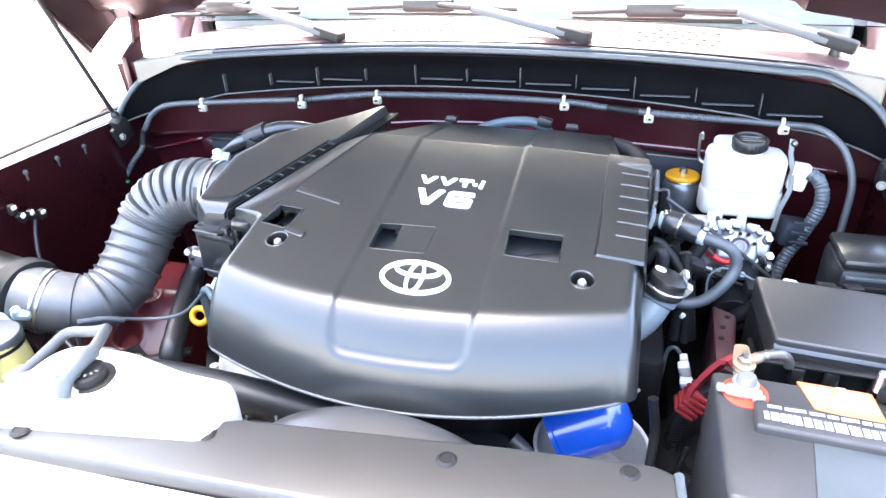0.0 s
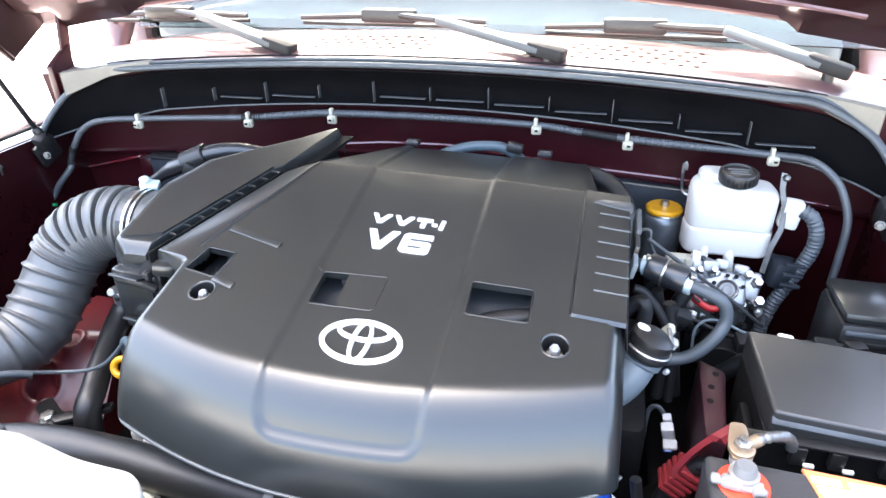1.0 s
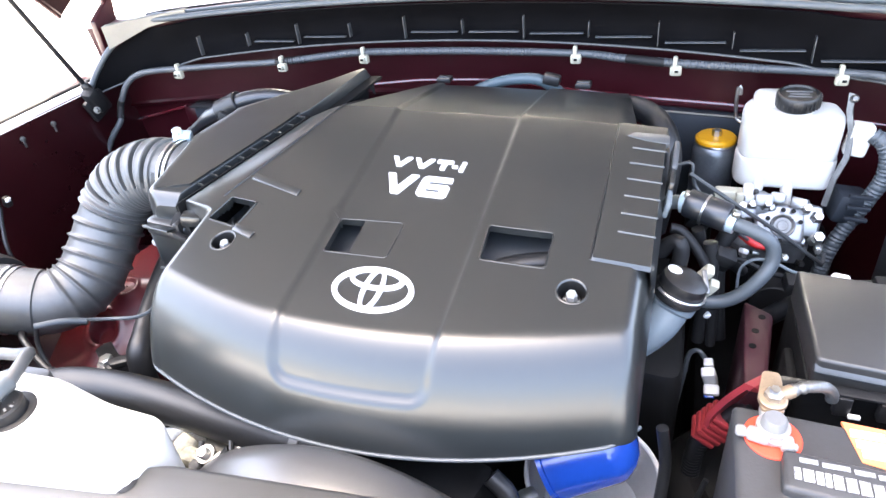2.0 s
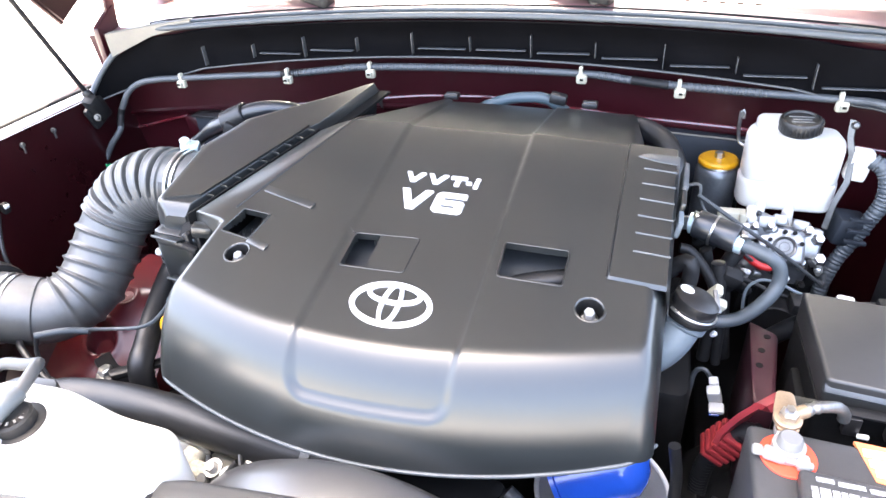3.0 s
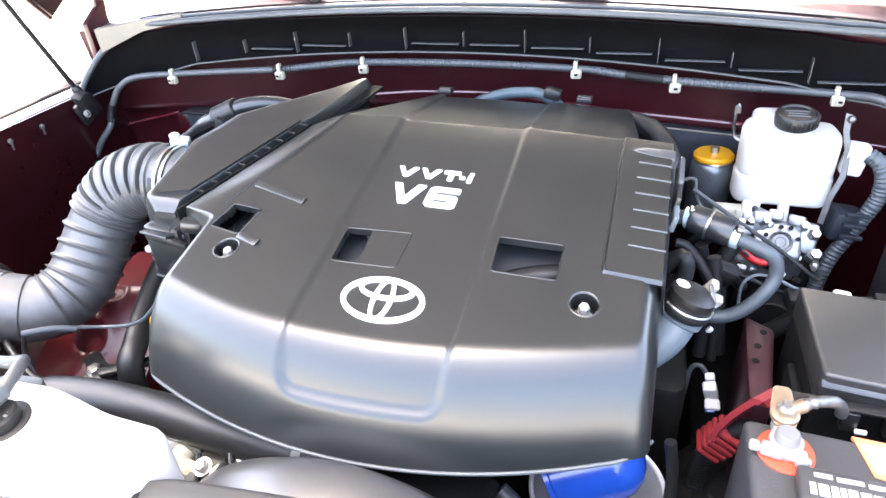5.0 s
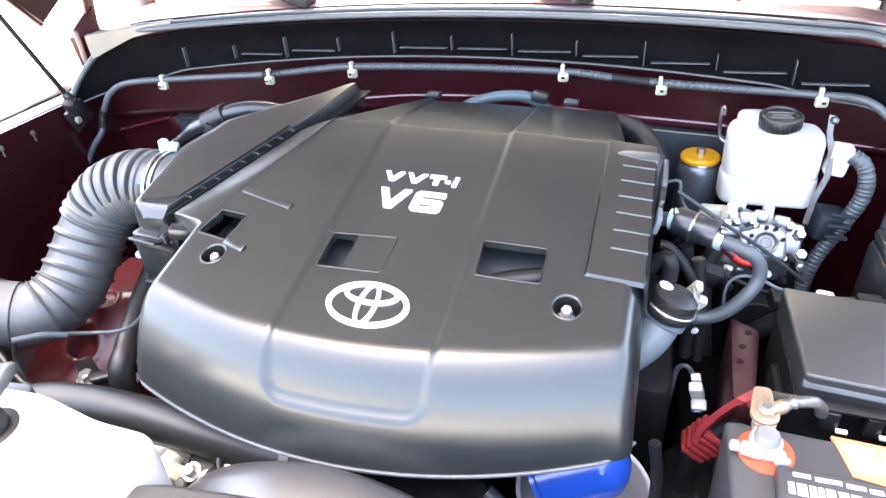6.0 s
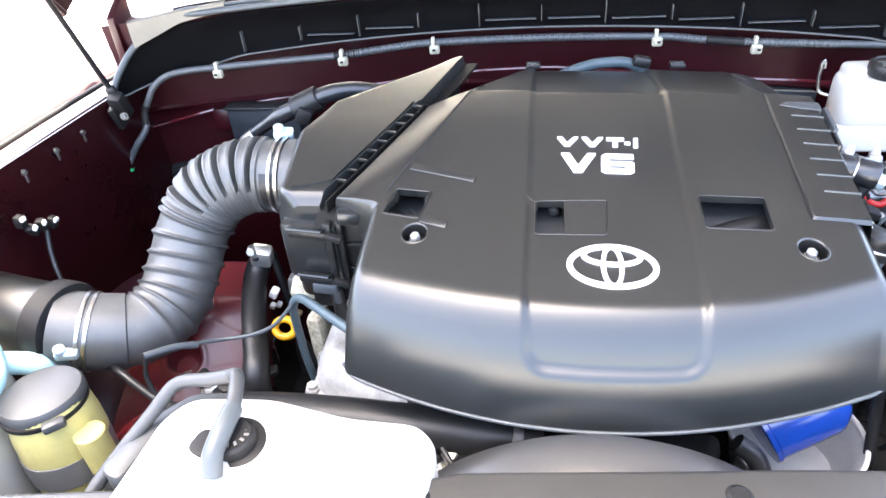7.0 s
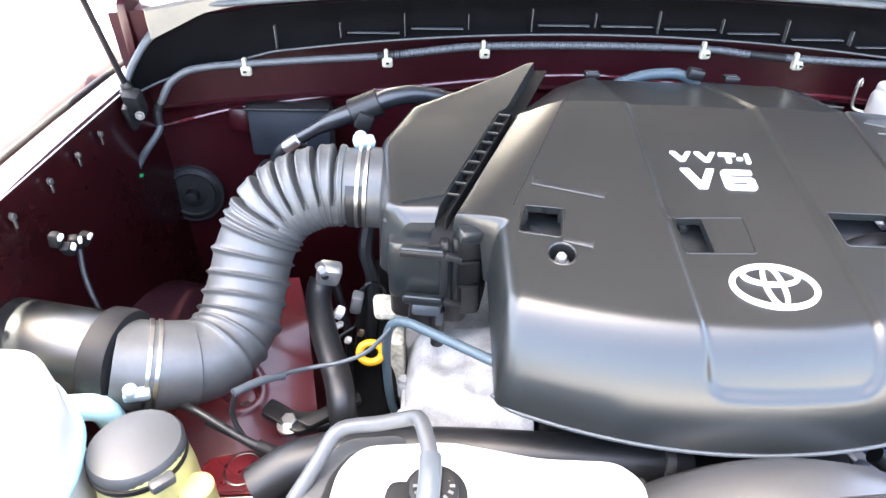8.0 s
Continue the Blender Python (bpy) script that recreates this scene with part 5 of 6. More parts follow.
arm = part("arm", prism(rounded([(-0.473, -0.004), (-0.457, -0.014), (-0.400, 0.027), (-0.406, 0.042)], 0.004, 2), 0.860, 0.868, 0.002), M_BLACK, brk)
foot = part("tower_foot", prism(rounded([(-0.585, -0.108), (-0.450, -0.108), (-0.455, -0.052), (-0.500, -0.036), (-0.565, -0.045)], 0.012, 4), 0.78, lambda x, y: 0.860 + 0.10 * (x + 0.52), 0.006, 3), M_PAINT, car, "maroon pressed foot of the strut tower")
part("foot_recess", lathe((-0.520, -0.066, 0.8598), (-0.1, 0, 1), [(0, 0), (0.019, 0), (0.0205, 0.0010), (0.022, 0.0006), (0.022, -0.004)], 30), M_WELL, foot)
part("foot_bead", tube([(-0.580, -0.096, 0.855), (-0.520, -0.098, 0.861), (-0.460, -0.098, 0.867)], 0.003, 0.006, 8), M_PAINT, foot)
cords = thing("tower_cables", "two black taped cables crossing the strut tower", "cable", (-0.50, -0.06, 0.86))
part("cable", tube([(-0.62, 0.00, 0.90), (-0.585, -0.026, 0.915), (-0.559, -0.042, 0.918), (-0.515, -0.060, 0.902), (-0.478, -0.068, 0.888), (-0.440, -0.075, 0.880)], 0.0046, 0.005, 10), M_RUBBER, cords)
part("cable", tube([(-0.559, -0.040, 0.905), (-0.513, -0.057, 0.892), (-0.482, -0.072, 0.880), (-0.467, -0.088, 0.868), (-0.458, -0.12, 0.84)], 0.0036, 0.005, 8), M_RUBBER, cords)
part("tape", tube([(-0.500, -0.0635, 0.896), (-0.478, -0.068, 0.888), (-0.462, -0.071, 0.884)], 0.0068, 0.004, 10), M_MATT, cords)
fw = thing("wing_connectors", "black wiring with small connectors on the inner wing", "wiring", (-0.777, 0.158, 0.952))
for p, r in (((-0.738, 0.120, 1.030), (10, 0, 20)), ((-0.738, 0.140, 1.022), (0, 20, 0)), ((-0.742, 0.095, 1.050), (0, 10, 0)), ((-0.735, 0.100, 1.034), (30, 0, 0))):
    part("connector", rbox(p, (0.012, 0.012, 0.018), 0.003, r), M_MATT, fw)
    part("tag", rbox((p[0] + 0.010, p[1] - 0.004, p[2] + 0.006), (0.004, 0.008, 0.006), 0.001, r), M_LABEL, fw)
part("wire", tube([(-0.738, 0.125, 1.02), (-0.734, 0.110, 0.99), (-0.720, 0.092, 0.955), (-0.700, 0.085, 0.90)], 0.0035, 0.008, 8), M_RUBBER, fw)

# ---- coolant tank, hose and the front panel ----
tank = thing("coolant_tank", "milky white plastic coolant tank with a round cap", "tank", (-0.251, -0.216, 0.901))
tank_plan = rounded([(-0.388, -0.194), (-0.370, -0.170), (-0.300, -0.163), (-0.258, -0.170), (-0.225, -0.176), (-0.163, -0.176), (-0.144, -0.194), (-0.147, -0.251), (-0.396, -0.288)], 0.016, 4)
part("body", prism(tank_plan, 0.90, lambda x, y: 1.032 - 0.045 * (x + 0.30) + 0.06 * (y + 0.195), 0.014, 3), M_WHITE, tank)
part("cap_recess", lathe((-0.311, -0.215, 1.028), (0, -0.1, 1), [(0, 0), (0.025, 0), (0.0255, 0.003), (0.0235, 0.004), (0, 0.004)], 28), M_MATT, tank)
part("cap", lathe((-0.311, -0.215, 1.028), (0, -0.1, 1), [(0.0185, 0.003), (0.0185, 0.014), (0.016, 0.016), (0, 0.016)], 24), M_MATT, tank, "grey ribbed cap")
part("cap_tab", prism(rounded([(-0.350, -0.226), (-0.330, -0.235), (-0.325, -0.205), (-0.345, -0.205)], 0.007, 3), 1.028, 1.0345, 0.0015), M_MATT, tank)
for k in range(14):
    a = 2 * math.pi * k / 14
    part("cap_print", rbox((-0.311 + 0.0135 * math.cos(a), -0.2165 + 0.0135 * math.sin(a), 1.0447 - 0.0016 * math.sin(a)), (0.004, 0.0022, 0.0008), 0, (0, 0, math.degrees(a))), M_HEATH, tank, smooth=False)
part("overflow_elbow", tube([(-0.314, -0.199, 1.055), (-0.314, -0.215, 1.054), (-0.316, -0.238, 1.047), (-0.316, -0.250, 1.033)], 0.0085, 0.004, 12), M_GREYHOSE, tank)
oh = thing("overflow_pipe", "grey bent overflow pipe above the coolant tank", "pipe", (-0.363, -0.165, 0.990))
part("pipe", tube([(-0.452, -0.270, 0.972), (-0.436, -0.232, 0.996), (-0.404, -0.184, 1.027), (-0.392, -0.166, 1.039), (-0.380, -0.161, 1.043), (-0.356, -0.161, 1.047), (-0.334, -0.161, 1.053), (-0.323, -0.167, 1.060), (-0.317, -0.185, 1.058), (-0.314, -0.199, 1.055)], 0.0064, 0.006, 12), M_GREY, oh)
part("shoulder_pad", prism(rounded([(-0.428, -0.240), (-0.410, -0.180), (-0.385, -0.150), (-0.340, -0.146), (-0.330, -0.158), (-0.380, -0.164), (-0.395, -0.190), (-0.405, -0.250)], 0.01, 3), 0.98, 1.016, 0.006), M_GREY, oh)

front = thing("radiator_cover", "black plastic panel across the top of the radiator", "panel", (-0.047, -0.259, 0.969))


def rad_z(x, y):
    return 1.012 + 0.03 * (y + 0.22)


rc = rounded([(-0.524, -0.310), (-0.528, -0.268), (-0.403, -0.252), (-0.155, -0.222), (-0.128, -0.212), (-0.056, -0.205), (0.062, -0.194), (0.140, -0.186), (0.278, -0.176), (0.297, -0.184), (0.304, -0.276)], 0.010, 4)
part("panel", prism(rc, 0.985, rad_z, 0.006, 3), M_LID, front)
for x, y in ((-0.154, -0.240), (0.09, -0.216), (-0.345, -0.283), (0.255, -0.192)):
    part("push_clip", lathe((x, y, 1.010), (0, 0, 1), [(0.0085, 0), (0.0105, 0.002), (0.007, 0.0045), (0.0065, 0.0035), (0, 0.0035)], 20), M_MATT, front)
part("edge_seal", tube([(0.297, -0.184, 1.011), (0.300, -0.230, 1.009), (0.304, -0.274, 1.005)], 0.005, 0.01, 8), M_GREYHOSE, front)
gl = thing("grille_surround", "off-white plastic grille surround at the car's nose", "grille", (-0.046, -0.399, 0.886))
part("surround", thick(sheet(span(-0.75, 0.68, 30), range(6), lambda x, k: (x, (-0.292, -0.306, -0.345, -0.40, -0.44, -0.45)[k] + 0.06 * (x + 0.035) ** 2 + 0.045 * (x + 0.04) * (x < 0.3), (0.992, 1.003, 1.000, 0.975, 0.93, 0.60)[k])), 0.004), M_GRILLE, gl)



def shroud(a, k):
    r, y, = ((0.262, -0.215), (0.284, -0.205), (0.292, -0.180), (0.286, -0.157), (0.270, -0.143), (0.235, -0.136))[k]
    return (0.0 + 0.85 * r * math.sin(a), y, 0.715 + r * math.cos(a))


fan = part("fan_shroud", thick(sheet(span(-1.15, 1.15, 40), range(6), shroud), 0.003), M_SHROUD, front, "grey domed plastic fan shroud")
part("lower_ring", rbox((0.0, -0.27, 0.607), (0.50, 0.19, 0.35), 0.02), M_BLACK, fan)
part("side_wall", thick(sheet(span(0.44, 0.84, 8), range(2), lambda u, k: (0.26 + 0.05 * k, -0.22 + 0.0 * k, u)), 0.003), M_BLACK, fan)
top_hose = thing("radiator_hose", "thick black rubber upper radiator hose", "hose", (-0.254, -0.074, 0.894))
part("hose", tube([(-0.488, -0.116, 0.895), (-0.441, -0.096, 0.913), (-0.368, -0.086, 0.917), (-0.284, -0.089, 0.921), (-0.191, -0.096, 0.923), (-0.120, -0.098, 0.920), (-0.059, -0.094, 0.912)], 0.0240, 0.012, 24), M_RUBBER, top_hose)
band((-0.085, -0.094, 0.915), (0.97, 0, -0.2), 0.027, 0.010, M_DULL, top_hose)

# ---- reservoirs on the left ----
ps = thing("fluid_reservoir", "yellowed plastic fluid reservoir with a grey cap", "reservoir", (-0.584, -0.125, 0.839))
part("body", lathe((-0.580, -0.134, 0.836), (0.0, 0.03, 1), [(0.030, 0), (0.040, 0.006), (0.044, 0.02), (0.045, 0.075), (0.044, 0.10), (0.041, 0.125), (0.039, 0.135)], 36), M_PALEYELLOW, ps)
part("band", lathe((-0.581, -0.133, 0.876), (0.0, 0.03, 1), [(0.0452, 0), (0.0460, 0.001), (0.0460, 0.034), (0.0452, 0.035)], 36), M_HEATH, ps, "dark grey printed band")
cap = part("cap", lathe((-0.583, -0.128, 0.962), (0.0, 0.03, 1), [(0.041, 0), (0.0425, 0.003), (0.0425, 0.013), (0.040, 0.017), (0.030, 0.019), (0, 0.0195)], 40), M_GREY, ps, "grey plastic cap")
part("skirt", lathe((-0.582, -0.130, 0.962), (0.0, 0.03, 1), [(0.040, 0), (0.0432, 0), (0.0432, 0.005), (0.040, 0.005)], 40), M_MATT, cap)
part("tab", rbox((-0.549, -0.160, 0.967), (0.022, 0.012, 0.010), 0.003, (0, 0, 42)), M_GREY, cap)
part("spout", join(cyl((-0.529, -0.146, 0.884), (-0.529, -0.146, 0.943), 0.016), rbox((-0.515, -0.173, 0.881), (0.04, 0.02, 0.015), 0.004)), M_PALEYELLOW, ps)
for k in range(3):
    part("hose_clip", rbox((-0.475 + 0.012 * k, -0.185, 0.925 + 0.006 * k), (0.006, 0.03, 0.02), 0.002, (20, 20, 30)), M_LABEL, ps)
part("hose", tube([(-0.531, -0.163, 0.881), (-0.480, -0.171, 0.890), (-0.438, -0.155, 0.895), (-0.387, -0.145, 0.890)], 0.012, 0.01, 14), M_RUBBER, ps)
wash = thing("washer_bottle", "pale white and cyan plastic washer bottle by the wing", "bottle", (-0.688, -0.155, 0.832))
part("body", prism(rounded([(-0.765, -0.30), (-0.765, -0.060), (-0.690, -0.060), (-0.640, -0.112), (-0.622, -0.160), (-0.618, -0.30)], 0.02, 4), 0.80, 1.036, 0.012, 3), M_WHITE, wash)
part("seam", prism(rounded([(-0.768, -0.303), (-0.768, -0.056), (-0.687, -0.056), (-0.632, -0.110), (-0.614, -0.160), (-0.610, -0.303)], 0.02, 4), 0.978, 0.990, 0.003), M_CYAN, wash, "pale cyan seam")
part("filler_neck", tube([(-0.685, -0.071, 0.959), (-0.656, -0.058, 0.946), (-0.652, -0.051, 0.921)], 0.014, 0.008, 12), M_CYAN, wash)

# ---- brake reservoir, pump and accumulator ----
brake = thing("brake_reservoir", "white plastic brake fluid reservoir with a black cap", "reservoir", (0.403, 0.403, 1.017))


def res_plan(s):
    return rounded([(0.348 - s, 0.376 - s), (0.458 + s * 0.4, 0.376 - s), (0.466 + s, 0.405), (0.460 + s * 0.4, 0.445), (0.354, 0.445), (0.342 - s, 0.414)], 0.018, 4)


body = join(prism(res_plan(0.0008), 1.012, 1.054, 0.006, 3), prism(res_plan(-0.0008), 1.046, lambda x, y: 1.114 - 0.06 * (x - 0.40), 0.012, 3), prism(rounded([(0.357, 0.402), (0.428, 0.404), (0.430, 0.447), (0.356, 0.445)], 0.014, 4), 1.095, 1.126, 0.007, 3))
part("body", body, M_WHITE, brake)
part("neck", cyl((0.405, 0.404, 1.105), (0.404, 0.403, 1.125), 0.022), M_WHITE, brake)
cp = part("cap", lathe((0.404, 0.402, 1.118), (0, -0.10, 1), [(0.0235, 0), (0.0250, 0.002), (0.0250, 0.016), (0.0235, 0.018), (0.021, 0.0185), (0.020, 0.016), (0, 0.016)], 40), M_BLACK, brake, "black screw cap")
for k in range(30):
    a = 2 * math.pi * k / 30
    part("grip", rbox((0.405 + 0.0252 * math.cos(a), 0.4015 + 0.0252 * math.sin(a), 1.1272 + 0.0026 * math.sin(a)), (0.002, 0.0022, 0.013), 0.0005, (0, 0, math.degrees(a))), M_BLACK, cp)
for k, (w, h) in enumerate(((0.030, 0.0022), (0.022, 0.0022), (0.026, 0.0022))):
    part("cap_print", rbox((0.405, 0.407 - 0.007 * k, 1.1351 - 0.0007 * k), (w, h, 0.0008), 0, (5.7, 0, 0)), M_HEATH, cp, smooth=False)
part("spout", tube([(0.375, 0.382, 1.024), (0.373, 0.375, 1.006), (0.375, 0.369, 0.987)], 0.0085, 0.006, 14), M_WHITE, brake)
part("spout", tube([(0.410, 0.383, 1.024), (0.410, 0.376, 1.006), (0.410, 0.368, 0.987)], 0.0075, 0.006, 14), M_WHITE, brake)
part("wire_hook", tube([(0.355, 0.442, 1.074), (0.343, 0.451, 1.077), (0.339, 0.453, 1.092), (0.338, 0.453, 1.112), (0.338, 0.453, 1.121), (0.341, 0.452, 1.123), (0.342, 0.452, 1.112)], 0.0026, 0.004, 8), M_STEEL, brake)
part("strap", thick(sheet([0, 1], range(6), lambda u, k: ((0.460, 0.460, 0.466, 0.466, 0.456, 0.452)[k] + 0.006 * u, (0.404, 0.396, 0.386, 0.379, 0.369, 0.364)[k] - 0.004 * u, (1.136, 1.116, 1.091, 1.061, 1.036, 1.000)[k])), 0.0025), M_DULL, brake, "zinc steel strap")
part("strap_end", lathe((0.4645, 0.397, 1.131), (0, -1, 0.4), [(0, 0), (0.005, 0), (0.005, 0.003), (0.003, 0.007), (0, 0.008)], 14), M_DULL, brake)
lv = part("level_switch", rbox((0.479, 0.390, 1.082), (0.026, 0.022, 0.042), 0.005, (0, 8, 0)), M_WHITE, brake, "white level switch plug")
part("plug_wires", tube([(0.484, 0.386, 1.088), (0.490, 0.384, 1.092), (0.496, 0.382, 1.088)], 0.005, 0.005, 10), M_LABEL, lv)

pump = thing("brake_booster_unit", "cast aluminium hydraulic brake unit", "brake unit", (0.414, 0.367, 0.863))
part("casting", join(prism(rounded([(0.352, 0.345), (0.442, 0.345), (0.453, 0.376), (0.423, 0.404), (0.364, 0.395)], 0.010, 3), 0.914, 0.992, 0.006), rbox((0.403, 0.339, 0.981), (0.060, 0.022, 0.050), 0.006, (-37, 0, 0), 3), rbox((0.372, 0.352, 1.002), (0.034, 0.030, 0.030), 0.006, (-20, 0, 8)), rbox((0.437, 0.345, 0.985), (0.030, 0.026, 0.042), 0.007, (-30, 0, -14))), M_CAST, pump, "bright machined casting")
face, up_face = Vector((0, -0.80, 0.60)), Vector((0, 0.60, 0.80))
bore_at = Vector((0.406, 0.3255, 0.9865))
part("bore_ring", lathe(bore_at, face, [(0.0150, -0.003), (0.0150, 0.0010), (0.0135, 0.0022), (0.0115, 0.0012), (0.0105, -0.0005), (0.0100, -0.0006)], 32, False), M_STEEL, pump)
part("bore", lathe(bore_at, face, [(0, 0.0012), (0.0060, 0.0014), (0.0068, 0.0004), (0.0105, 0.0004), (0.0105, -0.002)], 28), M_DULL, pump, "tarnished plug in the bore")
for a, b in ((-0.001, 0.0200), (0.0105, 0.0195), (-0.0180, 0.0080), (-0.0195, -0.0010), (-0.002, -0.0200), (0.0115, -0.0195), (0.0200, 0.0060)):
    part("screw_hole", lathe(bore_at + Vector((a, 0, 0)) + up_face * b + face * 0.0012, face, [(0, 0), (0.0030, 0), (0.0030, 0.0010), (0, 0.0010)], 10), M_DARK, pump)
for p, size, turn, m in (((0.380, 0.340, 1.014), (0.022, 0.018, 0.016), (-25, 0, 6), M_CAST), ((0.361, 0.350, 1.022), (0.012, 0.014, 0.016), (-20, 0, 0), M_LABEL), ((0.398, 0.352, 1.012), (0.018, 0.020, 0.014), (-30, 0, -8), M_CAST), ((0.424, 0.348, 1.008), (0.020, 0.020, 0.014), (-30, 0, -20), M_CAST), ((0.363, 0.334, 0.996), (0.020, 0.012, 0.014), (-30, 0, 14), M_CAST), ((0.391, 0.341, 1.003), (0.010, 0.010, 0.010), (-37, 0, 30), M_STEEL), ((0.371, 0.347, 1.020), (0.006, 0.010, 0.010), (-20, 0, 0), M_BLACK)):
    part("cast_boss", rbox(p, size, 0.003, turn), m, pump)
for p, s in (((0.367, 0.338, 1.006), 0.0065), ((0.384, 0.334, 1.010), 0.006), ((0.356, 0.342, 1.000), 0.007), ((0.430, 0.338, 1.006), 0.007), ((0.444, 0.336, 0.996), 0.008), ((0.448, 0.326, 0.972), 0.009)):
    part("fitting", lathe(p, (0.1, -0.6, 0.6), [(s, -0.012), (s, 0.003), (s * 0.7, 0.005), (s * 0.7, 0.010), (0, 0.010)], 6), M_STEEL, pump, sharp=25)
part("sensor_plug", join(rbox((0.338, 0.355, 1.012), (0.034, 0.018, 0.014), 0.004), rbox((0.354, 0.352, 1.010), (0.014, 0.02, 0.020), 0.004)), M_CLIP, pump)
part("red_ring", tube([(0.350, 0.27, 1.006), (0.357, 0.27, 0.999), (0.366, 0.27, 0.992), (0.375, 0.27, 0.988), (0.384, 0.27, 0.988), (0.390, 0.272, 0.994)], 0.0046, 0.003, 12), M_SEAL, pump, "red rubber ring")
part("valve_body", rbox((0.483, 0.377, 0.996), (0.040, 0.04, 0.04), 0.006, (0, 10, 10)), M_PAD, pump, "blue-black valve body")
for k in range(3):
    part("fin", rbox((0.489, 0.346, 1.024 - 0.016 * k), (0.026, 0.006, 0.005), 0.001, (0, 4, 0)), M_PAD, pump)
bits = random.Random(23)
for k in range(16):
    p = Vector((0.345 + 0.112 * bits.random(), 0.322 + 0.026 * bits.random(), 0.925 + 0.038 * bits.random()))
    turn = tuple(bits.uniform(-35, 35) for _ in range(3))
    mat = (M_STEEL, M_SILVER, M_BLACK, M_SILVER, M_LABEL, M_DARK)[k % 6]
    if k % 2:
        part("union", lathe(p, (bits.uniform(-0.5, 0.5), -1, bits.uniform(-0.1, 0.7)), [(0.0055, -0.006), (0.0055, 0.005), (0.0035, 0.006), (0.0035, 0.011), (0, 0.011)], 6), mat, pump, sharp=25)
    else:
        part("cast_lug", rbox(p, (0.008 + 0.010 * bits.random(), 0.010, 0.006 + 0.010 * bits.random()), 0.002, turn), mat, pump)
part("mount", rbox((0.425, 0.408, 0.875), (0.12, 0.10, 0.10), 0.015), M_DARK, pump)
part("return_wire", tube([(0.352, 0.20, 0.960), (0.350, 0.20, 0.985), (0.351, 0.20, 1.000), (0.357, 0.20, 1.010), (0.367, 0.20, 1.015), (0.385, 0.20, 1.012), (0.404, 0.20, 1.003), (0.43, 0.22, 0.985)], 0.0018, 0.004, 8), M_PIPE, pump)
part("motor", cyl((0.414, 0.377, 0.874), (0.412, 0.305, 0.872), 0.03), M_MATT, pump)
acc = thing("accumulator", "black cylindrical accumulator with a yellow top", "canister", (0.319, 0.422, 0.966))
part("can", lathe((0.319, 0.447, 0.945), (0, 0, 1), [(0.024, 0), (0.029, 0.006), (0.0295, 0.030), (0.0290, 0.033), (0.0295, 0.036), (0.0300, 0.086), (0.028, 0.094), (0.025, 0.097)], 40), M_CAN, acc)
part("neck", lathe((0.319, 0.447, 1.040), (0, 0, 1), [(0.024, 0), (0.0255, 0.001), (0.0255, 0.004), (0.024, 0.006)], 36), M_STEEL, acc)
part("top", lathe((0.319, 0.447, 1.045), (0, 0, 1), [(0.024, 0), (0.0278, 0.001), (0.0278, 0.005), (0.025, 0.008), (0.012, 0.0085), (0.008, 0.0085)], 40), M_YELLOW, acc, "yellow painted top")
part("nut", lathe((0.319, 0.447, 1.053), (0, 0, 1), [(0.0065, 0), (0.0065, 0.008), (0.005, 0.009), (0, 0.009)], 6), M_STEEL, acc, sharp=25)
part("stem", cyl((0.320, 0.440, 0.860), (0.319, 0.447, 0.950), 0.012), M_DARK, acc)

fuelf = thing("vacuum_filter_hose", "grey rubber hose with a black inline filter", "hose", (0.330, 0.201, 1.009))
part("inlet_hose", tube([(0.262, 0.220, 1.068), (0.275, 0.216, 1.072), (0.290, 0.211, 1.073)], 0.0085, 0.004, 14), M_GREYHOSE, fuelf)
part("filter", lathe((0.286, 0.213, 1.074), (0.93, -0.32, -0.16), [(0.010, -0.004), (0.0160, -0.001), (0.0165, 0.002), (0.0165, 0.017), (0.0158, 0.0185), (0.0165, 0.020), (0.0165, 0.043), (0.0155, 0.046), (0.011, 0.047)], 32), M_SHINE, fuelf, "black inline filter")
part("wire_band", lathe((0.303, 0.208, 1.070), (0.93, -0.32, -0.16), [(0.0168, 0), (0.0182, 0.0005), (0.0182, 0.0025), (0.0168, 0.003)], 26), M_STEEL, fuelf)
part("hose", tube([(0.321, 0.202, 1.064), (0.339, 0.193, 1.062), (0.360, 0.185, 1.058), (0.375, 0.184, 1.046), (0.378, 0.180, 1.027), (0.369, 0.171, 1.010), (0.353, 0.166, 0.990), (0.336, 0.164, 0.978), (0.316, 0.164, 0.974), (0.299, 0.169, 0.976)], 0.0078, 0.005, 16), M_GREYHOSE, fuelf)
for c, d in (((0.283, 0.214, 1.073), (0.93, -0.32, 0.1)), ((0.333, 0.197, 1.063), (0.93, -0.32, -0.1))):
    band(c, d, 0.011, 0.008, M_CLIPBLUE, fuelf)
    part("clamp_tail", rbox((c[0] + 0.002, c[1] - 0.004, c[2] + 0.013), (0.008, 0.010, 0.006), 0.001, (0, 20, 0)), M_STEEL, fuelf)
pipes = thing("brake_pipes", "thin grey steel brake pipes", "pipe", (0.351, 0.300, 1.013))
part("pipe", tube([(0.269, 0.273, 1.090), (0.286, 0.273, 1.094), (0.289, 0.268, 1.078), (0.300, 0.261, 1.060), (0.345, 0.246, 1.022), (0.360, 0.260, 1.002)], 0.0022, 0.005, 8), M_GREY, pipes)
part("pipe", tube([(0.285, 0.260, 1.087), (0.345, 0.269, 1.042), (0.401, 0.288, 0.996), (0.449, 0.305, 0.952), (0.460, 0.319, 0.939), (0.460, 0.325, 0.952)], 0.0026, 0.006, 8), M_GREY, pipes)

